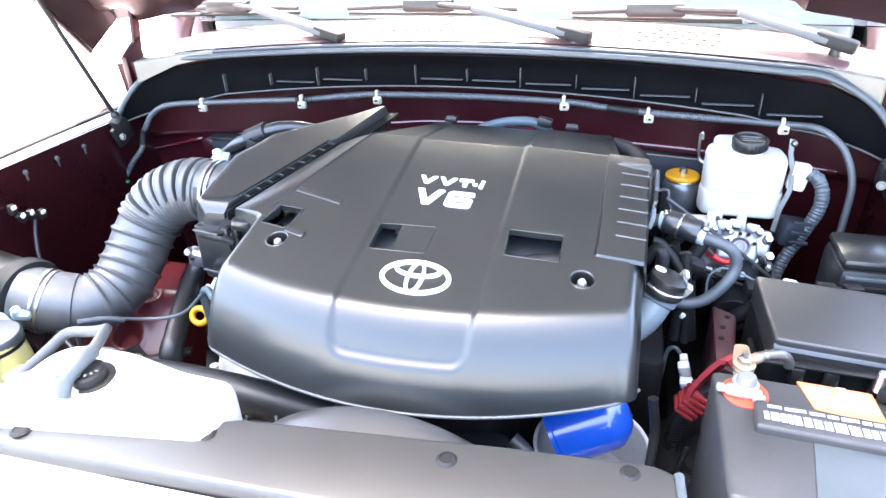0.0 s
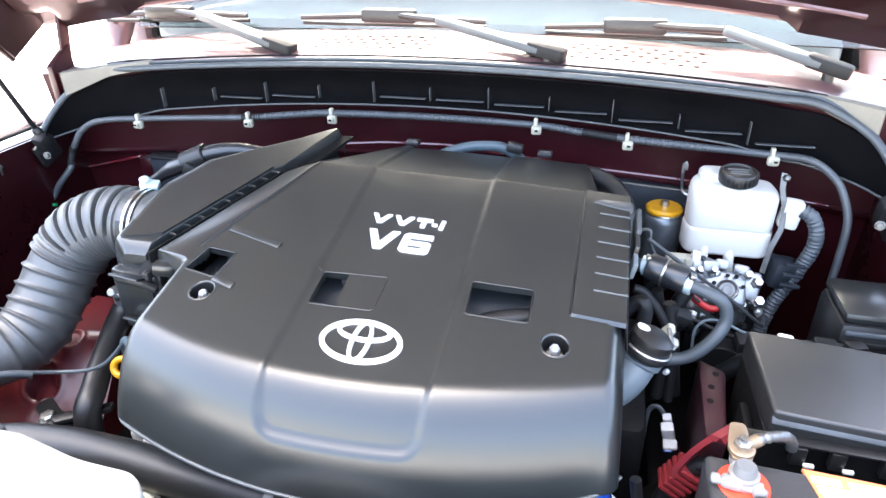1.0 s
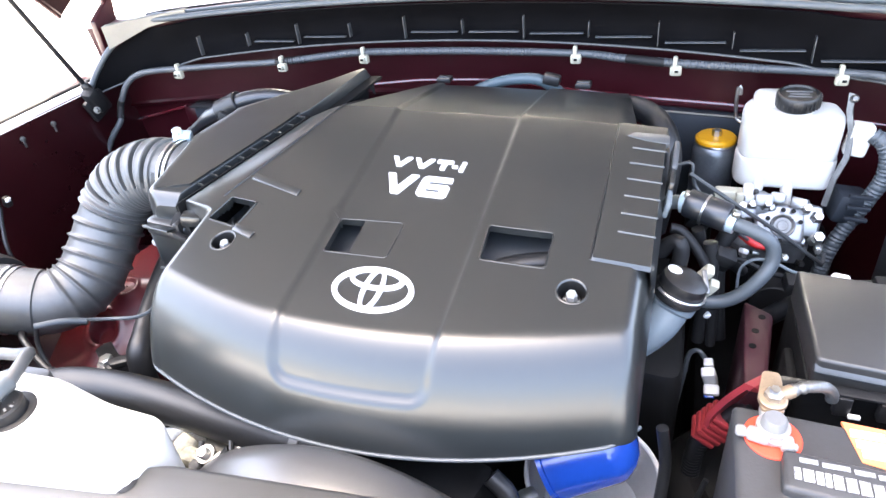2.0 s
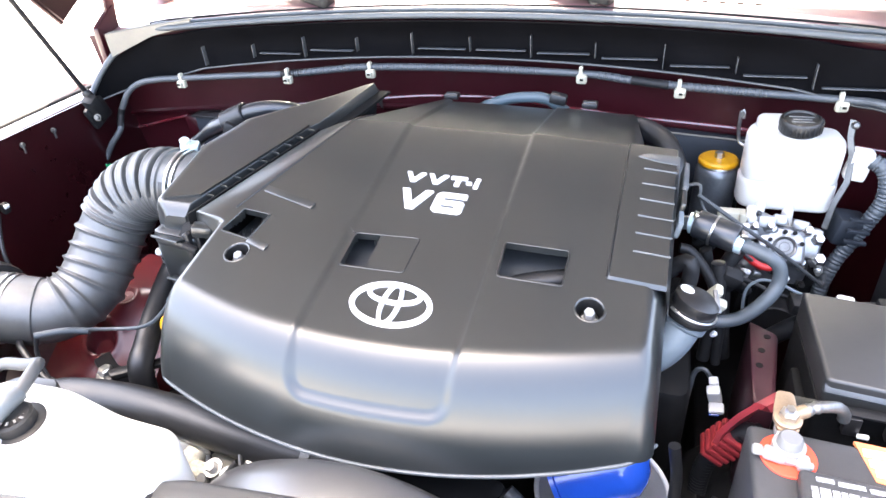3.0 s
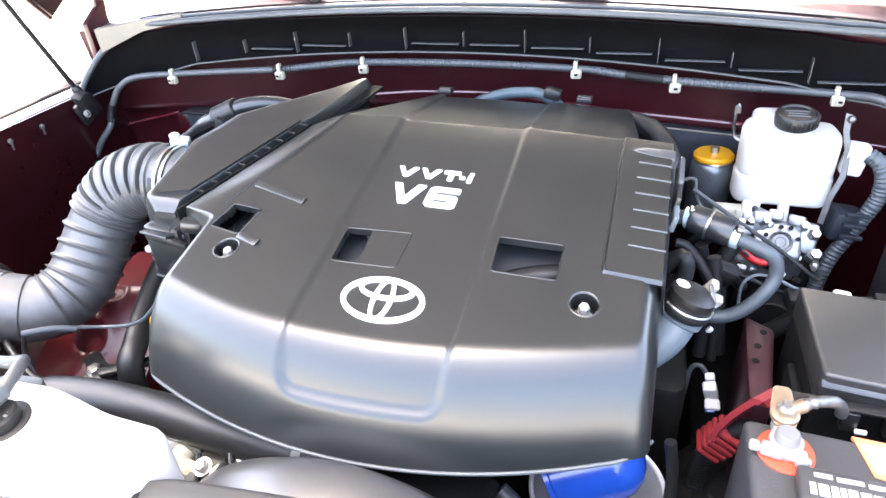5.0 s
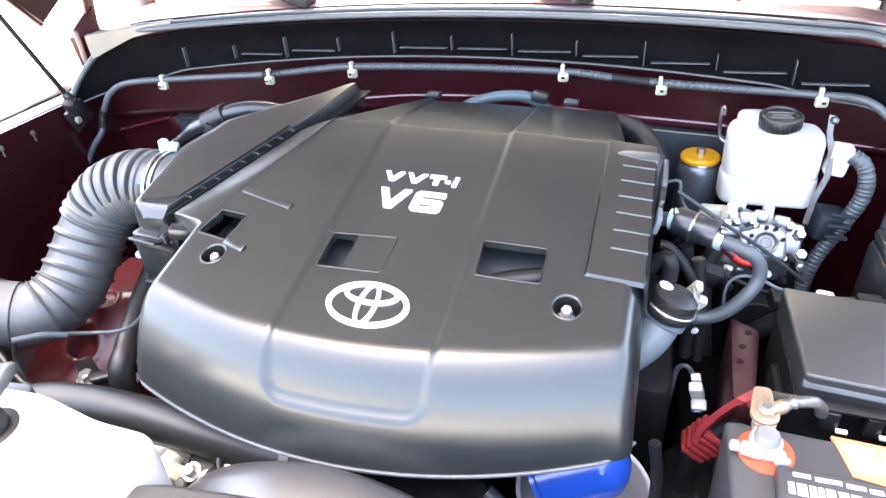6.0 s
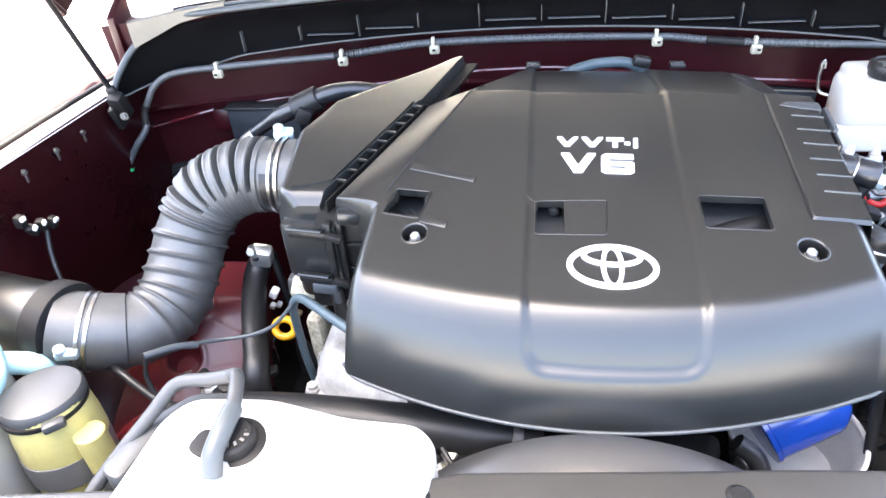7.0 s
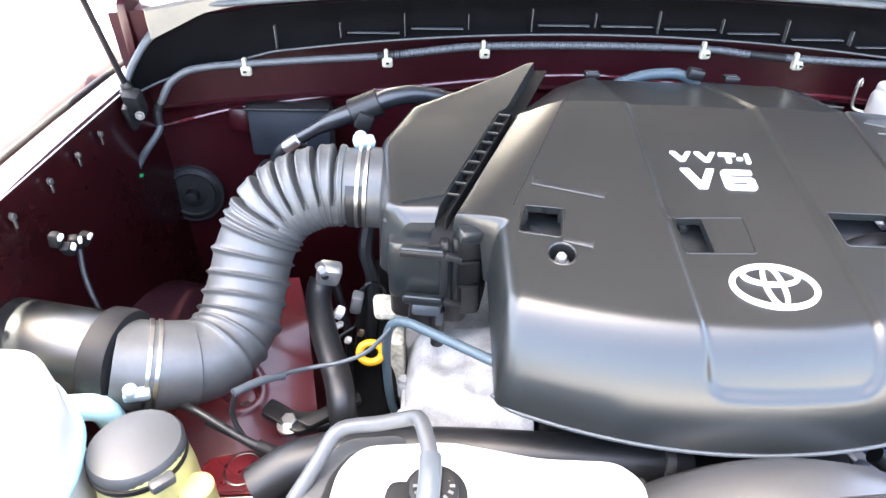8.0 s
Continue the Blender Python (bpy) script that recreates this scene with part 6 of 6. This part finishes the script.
bigloom = thing("battery_loom", "thick ribbed black wiring conduit", "cable", (0.519, 0.420, 0.908))
part("conduit", tube([(0.492, 0.384, 1.090), (0.504, 0.378, 1.083), (0.512, 0.372, 1.064), (0.512, 0.370, 1.038), (0.501, 0.368, 1.006), (0.488, 0.365, 0.975), (0.476, 0.360, 0.945), (0.468, 0.352, 0.91), (0.46, 0.34, 0.82)], lambda d: 0.0092 + 0.0010 * ((d / 0.006) % 1 < 0.5), 0.0025, 16), M_GREYHOSE, bigloom)

# ---- thermostat-like filler beside the cover ----
fill = thing("filler_pipe", "grey filler pipe with a black cap and wire clip", "filler", (0.279, 0.093, 0.955))
FD = Vector((0.32, 0.08, 0.94)).normalized()
FP = Vector((0.284, 0.089, 1.040))
part("pipe", tube([FP + FD * -0.005, FP - FD * 0.016, FP - Vector((0.022, 0.014, 0.042)), FP - Vector((0.065, 0.025, 0.080))], lambda d: 0.0205 + (0.003 if d < 0.014 else 0), 0.004, 24), M_PIPE, fill)
part("collar", lathe(FP - FD * 0.006, FD, [(0.0245, 0), (0.026, 0.003), (0.026, 0.009), (0.024, 0.012)], 32), M_MATT, fill)
capf = part("cap", lathe(FP + FD * 0.004, FD, [(0.0225, 0), (0.024, 0.003), (0.023, 0.013), (0.016, 0.017), (0, 0.018)], 32), M_BLACK, fill, "black filler cap")
part("label", lathe(FP + FD * 0.0205 + Vector((-0.0125, 0.0030, 0.0040)), FD, [(0, 0), (0.0072, 0), (0.0072, 0.0012), (0, 0.0012)], 20), M_LABEL, capf, "small white round label")
part("wire_clip", tube([FP + FD * 0.004 + Vector((0.024 * math.cos(a), 0.025 * math.sin(a), -0.0082 * math.cos(a) - 0.0021 * math.sin(a))) for a in span(-2.6, 0.6, 14)], 0.0016, 0.004, 8), M_STEEL, fill)
part("clip_lever", rbox(FP + Vector((0.024, 0.006, 0.012)), (0.005, 0.026, 0.004), 0.0015, (35, 0, 15)), M_DULL, fill)
harn = thing("side_wiring", "black engine side wiring with ivory connectors", "wiring", (0.319, 0.142, 0.907))
for pts, r in (([(0.261, 0.159, 1.038), (0.271, 0.158, 1.052), (0.281, 0.154, 1.057), (0.283, 0.150, 1.037), (0.275, 0.139, 1.012)], 0.009), ([(0.270, 0.188, 1.054), (0.284, 0.188, 1.049), (0.309, 0.181, 1.018), (0.324, 0.172, 0.978), (0.329, 0.167, 0.908)], 0.006), ([(0.314, 0.190, 1.038), (0.319, 0.186, 1.008), (0.317, 0.175, 0.969), (0.315, 0.172, 0.908)], 0.008), ([(0.300, 0.214, 1.040), (0.310, 0.219, 1.010), (0.335, 0.230, 0.991), (0.360, 0.251, 0.961)], 0.007), ([(0.324, 0.204, 1.005), (0.350, 0.227, 0.994), (0.385, 0.227, 0.980), (0.421, 0.245, 0.960)], 0.003), ([(0.345, 0.251, 1.030), (0.330, 0.240, 1.001), (0.330, 0.221, 0.960), (0.340, 0.203, 0.889)], 0.010)):
    part("wire", tube(pts, r, 0.005, 10), M_MATT, harn)
for p, s, m in (((0.307, 0.156, 1.012), (0.010, 0.014, 0.042), M_CLIP), ((0.317, 0.164, 0.992), (0.012, 0.012, 0.03), M_CLIP), ((0.329, 0.191, 1.020), (0.022, 0.016, 0.018), M_MATT), ((0.335, 0.217, 0.999), (0.016, 0.02, 0.026), M_MATT), ((0.300, 0.234, 1.041), (0.026, 0.02, 0.02), M_BLACK), ((0.321, 0.166, 0.953), (0.007, 0.007, 0.010), M_LABEL)):
    part("connector", rbox(p, s, 0.003, (20, 25, 10)), m, harn)

# ---- fuse box, relay box and battery ----
fuse = thing("fuse_box", "black plastic fuse box with a smooth flat lid", "fuse box", (0.488, 0.104, 0.850))
part("lid", prism(rounded([(0.407, 0.039), (0.581, 0.023), (0.591, 0.156), (0.402, 0.175)], 0.006, 3), 0.985, lambda x, y: 1.022 + 0.02 * (y - 0.10), 0.0035, 3), M_LID, fuse)
part("base", prism(rounded([(0.404, 0.037), (0.583, 0.018), (0.592, 0.158), (0.401, 0.174)], 0.008, 3), 0.80, 0.990, 0.004), M_DARK, fuse)
part("front_edge", rbox((0.494, 0.0390, 1.0075), (0.174, 0.017, 0.017), 0.003, (48, 0, -5.2)), M_LOOM, fuse)
for x in (0.44, 0.475, 0.52, 0.565):
    part("latch", rbox((x - 0.008, 0.021, 0.986), (0.014, 0.010, 0.022), 0.002), M_BLACK, fuse)
    part("tab", rbox((x + 0.002, 0.0145, 0.979), (0.010, 0.004, 0.004), 0.001), M_LABEL, fuse)
part("flange", rbox((0.485, 0.022, 0.999), (0.21, 0.012, 0.003), 0.001, (0, 0, -2.3)), M_BLACK, fuse)
part("stay", rbox((0.398, 0.084, 0.941), (0.010, 0.05, 0.06), 0.004), M_DARK, fuse)
part("side_screw", lathe((0.376, 0.059, 0.955), (-1, -0.3, 0.2), [(0.004, 0), (0.004, 0.004), (0, 0.005)], 10), M_STEEL, fuse)
rel = thing("relay_box", "black relay box with a slotted grey lid", "relay box", (0.555, 0.245, 0.9))
part("case", rbox((0.557, 0.248, 0.965), (0.10, 0.095, 0.13), 0.012), M_BLACK, rel)
part("lid", rbox((0.557, 0.248, 1.036), (0.094, 0.088, 0.014), 0.006), M_COVER, rel)
part("lid_slot", rbox((0.557, 0.202, 1.018), (0.085, 0.006, 0.006), 0.002), M_GREYHOSE, rel)
part("rib", rbox((0.557, 0.202, 1.004), (0.088, 0.006, 0.008), 0.002), M_BLACK, rel)
wl = thing("loom_behind_fuse_box", "black wiring with a white plug behind the fuse box", "wiring", (0.449, 0.189, 0.954))
part("loom", tube([(0.380, 0.215, 0.909), (0.420, 0.204, 0.959), (0.458, 0.192, 0.990), (0.506, 0.188, 0.999), (0.552, 0.179, 0.994)], 0.011, 0.008, 12), M_RUBBER, wl)
part("plug", rbox((0.446, 0.180, 1.008), (0.019, 0.016, 0.018), 0.004, (20, 5, -4)), M_LABEL, wl, "white plug")
part("connector", rbox((0.409, 0.197, 0.990), (0.024, 0.022, 0.02), 0.004, (15, 0, 10)), M_MATT, wl)
part("connector", rbox((0.491, 0.184, 1.008), (0.024, 0.018, 0.014), 0.003), M_MATT, wl)
part("connector", rbox((0.518, 0.174, 1.015), (0.022, 0.016, 0.014), 0.003, (0, 0, 15)), M_MATT, wl)

batt = thing("battery", "black car battery with a red-ringed positive post", "battery", (0.458, -0.111, 0.805))
part("case", prism(rounded([(0.338, -0.194), (0.570, -0.203), (0.578, -0.040), (0.335, -0.029)], 0.008, 3), 0.80, lambda x, y: 1.016 + 0.05 * (y + 0.03), 0.005, 3), M_BATT, batt)
part("vent_bar", prism(rounded([(0.368, -0.112), (0.546, -0.121), (0.548, -0.084), (0.370, -0.075)], 0.005, 3), 1.0, lambda x, y: 1.0235 + 0.05 * (y + 0.07), 0.004, 3), M_BATT, batt, "raised vent bar with worn white print")
rb = random.Random(11)


def print_row(x, x1, y, tall, wide):
    """A row of plain white bars, as large as the worn lettering."""
    while x < x1:
        w = wide * (0.5 + 0.9 * rb.random())
        yy = y - 0.052 * (x - 0.370)
        part("print", rbox((x + w / 2, yy, 1.0242 + 0.05 * (yy + 0.07)), (w * 0.88, tall * (0.85 + 0.15 * rb.random()), 0.0008), 0), M_WORN, batt, smooth=False)
        x += w + 0.0006


print_row(0.380, 0.535, -0.0840, 0.0045, 0.0160)
print_row(0.376, 0.530, -0.0970, 0.0130, 0.0085)
part("sticker", prism([(0.418, -0.030), (0.486, -0.034), (0.490, -0.078), (0.428, -0.068)], 1.0135, lambda x, y: 1.0168 + 0.05 * (y + 0.03), 0), M_PEACH, batt, "faded orange and white warning sticker", smooth=False)
for k, (x0, x1, y) in enumerate(((0.423, 0.447, -0.041), (0.426, 0.485, -0.051), (0.429, 0.486, -0.060), (0.453, 0.482, -0.042))):
    part("sticker_print", rbox(((x0 + x1) / 2, y, 1.0174 + 0.05 * (y + 0.03)), (x1 - x0, 0.007, 0.001), 0, (2.9, 0, 0)), M_LABEL, batt, smooth=False)
part("front_print", rbox((0.376, -0.151, 1.003), (0.026, 0.006, 0.001), 0, (2.9, 0, 0)), M_LABEL, batt, smooth=False)
part("grey_panel", prism([(0.419, -0.114), (0.555, -0.120), (0.552, -0.185), (0.409, -0.186)], 1.007, lambda x, y: 1.0172 + 0.05 * (y + 0.03), 0), M_GREYHOSE, batt, "plain grey label", smooth=False)
post = part("post_ring", lathe((0.365, -0.059, 1.0128), (0, -0.05, 1), [(0, 0), (0.0222, 0), (0.0222, 0.003), (0.0212, 0.0038), (0, 0.0038)], 36), M_ORANGE, batt, "orange-red felt ring")
part("post", lathe((0.364, -0.057, 1.008), (0, 0, 1), [(0.0105, 0), (0.0095, 0.026), (0.008, 0.028), (0, 0.028)], 24), M_HEATH, post)
part("negative_post", lathe((0.517, -0.059, 1.012), (0, 0, 1), [(0.012, 0), (0.010, 0.024), (0, 0.025)], 20), M_HEATH, batt)
clampt = thing("battery_terminal", "white-grey lead battery clamp with a brass strap", "terminal", (0.363, -0.052, 1.017))
part("clamp", join(lathe((0.364, -0.057, 1.013), (0, 0, 1), [(0.0105, 0), (0.0130, 0), (0.0130, 0.014), (0.0100, 0.014)], 24), rbox((0.353, -0.066, 1.022), (0.018, 0.011, 0.010), 0.003, (0, 0, -12)), rbox((0.374, -0.069, 1.021), (0.010, 0.013, 0.010), 0.003), rbox((0.364, -0.040, 1.022), (0.018, 0.016, 0.010), 0.003)), M_LEAD, clampt)
part("clamp_bolt", join(cyl((0.336, -0.064, 1.022), (0.344, -0.064, 1.022), 0.0048), cyl((0.336, -0.064, 1.022), (0.382, -0.070, 1.019), 0.0035)), M_LEAD, clampt)
part("strap", prism(rounded([(0.355, -0.044), (0.373, -0.044), (0.374, -0.023), (0.371, -0.004), (0.357, -0.004), (0.354, -0.023)], 0.004, 3), lambda x, y: 1.026 + 0.30 * max(0, y + 0.028), lambda x, y: 1.0295 + 0.30 * max(0, y + 0.028), 0.0008), M_BRASS, clampt, "tarnished brass strap")
part("washer", lathe((0.364, -0.033, 1.030), (0, -0.1, 1), [(0.0115, 0), (0.0115, 0.004), (0.010, 0.005), (0.0085, 0.005)], 24), M_BRASS, clampt)
part("nut", lathe((0.364, -0.033, 1.034), (0, -0.1, 1), [(0.0075, 0), (0.0075, 0.006), (0.004, 0.007), (0.004, 0.012), (0, 0.0125)], 6), M_STEEL, clampt, sharp=25)
lug = part("lug", tube([(0.367, -0.030, 1.0335), (0.3743, -0.026, 1.0345), (0.3831, -0.0211, 1.037), (0.3936, -0.0172, 1.038), (0.4049, -0.0124, 1.035), (0.4120, -0.0090, 1.026), (0.4135, -0.0075, 1.018)], lambda d: 0.0052 + 0.0006 * math.sin(d * 900) * (0.012 < d < 0.028), 0.0015, 12), M_DULL, clampt, "crimped dull silver lug")
part("lug_end", tube([(0.368, -0.0295, 1.0338), (0.3760, -0.0250, 1.0352), (0.3790, -0.0234, 1.0360)], 0.0060, 0.003, 12), M_BRASS, lug)
boot = thing("red_terminal_boot", "red rubber cable boot with ribs", "boot", (0.337, 0.036, 0.884))
part("strap", thick(sheet([0, 1], range(8), lambda u, k: ((0.372, 0.366, 0.358, 0.350, 0.343, 0.337, 0.332, 0.330)[k] - 0.009 + 0.021 * u, (0.024, 0.022, 0.028, 0.031, 0.033, 0.034, 0.035, 0.035)[k] - 0.012 + 0.026 * u, (0.992, 1.001, 0.998, 0.983, 0.969, 0.955, 0.942, 0.925)[k] - 0.006 * u)), 0.006), M_RED, boot)
for k in range(5):
    part("rib", rbox((0.3425 - 0.0047 * k, 0.034, 0.929 - 0.0066 * k), (0.031 - 0.0015 * abs(k - 1), 0.029, 0.0064), 0.002, (0, 35, 0)), M_RED, boot)
part("core", rbox((0.333, 0.034, 0.916), (0.025, 0.024, 0.032), 0.005, (0, 35, 0)), M_RED, boot)
part("cable", tube([(0.362, 0.028, 0.945), (0.346, 0.034, 0.935), (0.330, 0.036, 0.905), (0.320, 0.036, 0.872), (0.318, 0.036, 0.82), (0.314, 0.023, 0.70)], lambda d: 0.0095 + 0.0009 * ((d / 0.005) % 1 < 0.5), 0.0025, 14), M_RUBBER, boot)
neg = thing("negative_clamp", "dark battery clamp with a cable", "terminal", (0.513, -0.049, 1.003))
part("clamp", join(lathe((0.517, -0.059, 1.016), (0, 0, 1), [(0.012, 0), (0.018, 0), (0.018, 0.016), (0.011, 0.016)], 20), rbox((0.503, -0.045, 1.024), (0.03, 0.02, 0.014), 0.003, (0, 0, -30))), M_DARK, neg)
part("bolt", cyl((0.489, -0.036, 1.022), (0.489, -0.037, 1.047), 0.005), M_STEEL, neg)
part("cable", tube([(0.521, -0.059, 1.032), (0.538, -0.078, 1.041), (0.564, -0.116, 1.030), (0.602, -0.151, 0.952)], 0.009, 0.006, 12), M_RUBBER, neg)

con = thing("spare_connector", "white connector plug hanging on a wire loop", "connector", (0.329, 0.144, 0.857))
part("plug", join(rbox((0.333, 0.145, 0.876), (0.016, 0.013, 0.034), 0.003, (25, -14, 0)), rbox((0.330, 0.150, 0.893), (0.011, 0.010, 0.010), 0.002, (25, -14, 0)), rbox((0.337, 0.137, 0.862), (0.018, 0.014, 0.008), 0.003, (25, -8, 0))), M_LABEL, con)
part("blue_insert", rbox((0.335, 0.134, 0.855), (0.012, 0.006, 0.006), 0.001, (25, -8, 0)), M_BLUE, con)
part("wire", tube([(0.327, 0.153, 0.894), (0.318, 0.158, 0.903), (0.308, 0.158, 0.896), (0.305, 0.154, 0.867), (0.301, 0.156, 0.806)], 0.003, 0.004, 8), M_GREYHOSE, con)

# ---- blue oil filter in its drip bowl ----
oil = thing("oil_filter", "glossy blue spin-on oil filter", "oil filter", (0.219, -0.033, 0.851))
FA = Vector((0.76, 0.25, 0.36))
part("can", lathe((0.174, -0.031, 0.883), FA, [(0.036, 0), (0.0400, 0.004), (0.0405, 0.066), (0.0385, 0.074), (0.030, 0.086), (0.020, 0.093), (0.008, 0.0965), (0, 0.097)], 48), M_BLUE, oil)
part("seam", lathe((0.171, -0.032, 0.8815), FA, [(0.036, 0), (0.0415, 0.001), (0.0415, 0.006), (0.038, 0.007)], 44), M_BLUE, oil)
bowl = thing("filter_bowl", "grey plastic drip bowl under the oil filter", "bowl", (0.218, -0.017, 0.79))
part("bowl", lathe((0.218, -0.017, 0.795), (0.0, -0.06, 1), [(0.03, 0), (0.055, 0.006), (0.064, 0.05), (0.0675, 0.071), (0.0705, 0.073), (0.066, 0.068), (0.061, 0.048), (0.052, 0.012), (0, 0.010)], 44), M_BOWL, bowl)
part("rim", tube([(0.218 + 0.0695 * math.cos(a), -0.017 - 0.0045 + 0.0695 * math.sin(a), 0.868 + 0.0042 * math.sin(a)) for a in span(0, 2 * math.pi, 40)], 0.0028, 0.008, 8), M_LABEL, bowl)
part("lug", rbox((0.218 - 0.060, -0.017 - 0.046, 0.861), (0.020, 0.016, 0.018), 0.004, (0, 0, 40)), M_SILVER, bowl)
acp = thing("front_hoses", "black coolant hoses and wiring before the engine", "hose", (0.051, -0.122, 0.848))
for pts, r in (([(0.021, -0.122, 0.896), (0.071, -0.127, 0.901), (0.110, -0.132, 0.887), (0.149, -0.142, 0.848)], 0.013), ([(-0.160, -0.123, 0.913), (-0.180, -0.138, 0.892), (-0.201, -0.143, 0.854)], 0.005), ([(0.130, -0.094, 0.928), (0.150, -0.103, 0.913), (0.159, -0.124, 0.879)], 0.010), ([(0.282, -0.015, 0.952), (0.289, -0.023, 0.902), (0.285, -0.055, 0.827), (0.287, -0.071, 0.701)], 0.006), ([(0.313, 0.009, 0.804), (0.322, -0.012, 0.843), (0.331, -0.003, 0.873)], 0.003), ([(0.295, -0.026, 0.789), (0.319, -0.046, 0.827), (0.335, -0.041, 0.857)], 0.002)):
    part("hose", tube(pts, r, 0.006, 12), M_RUBBER, acp)
band((0.086, -0.129, 0.897), (0.8, -0.1, -0.25), 0.0132, 0.008, M_STEEL, acp)
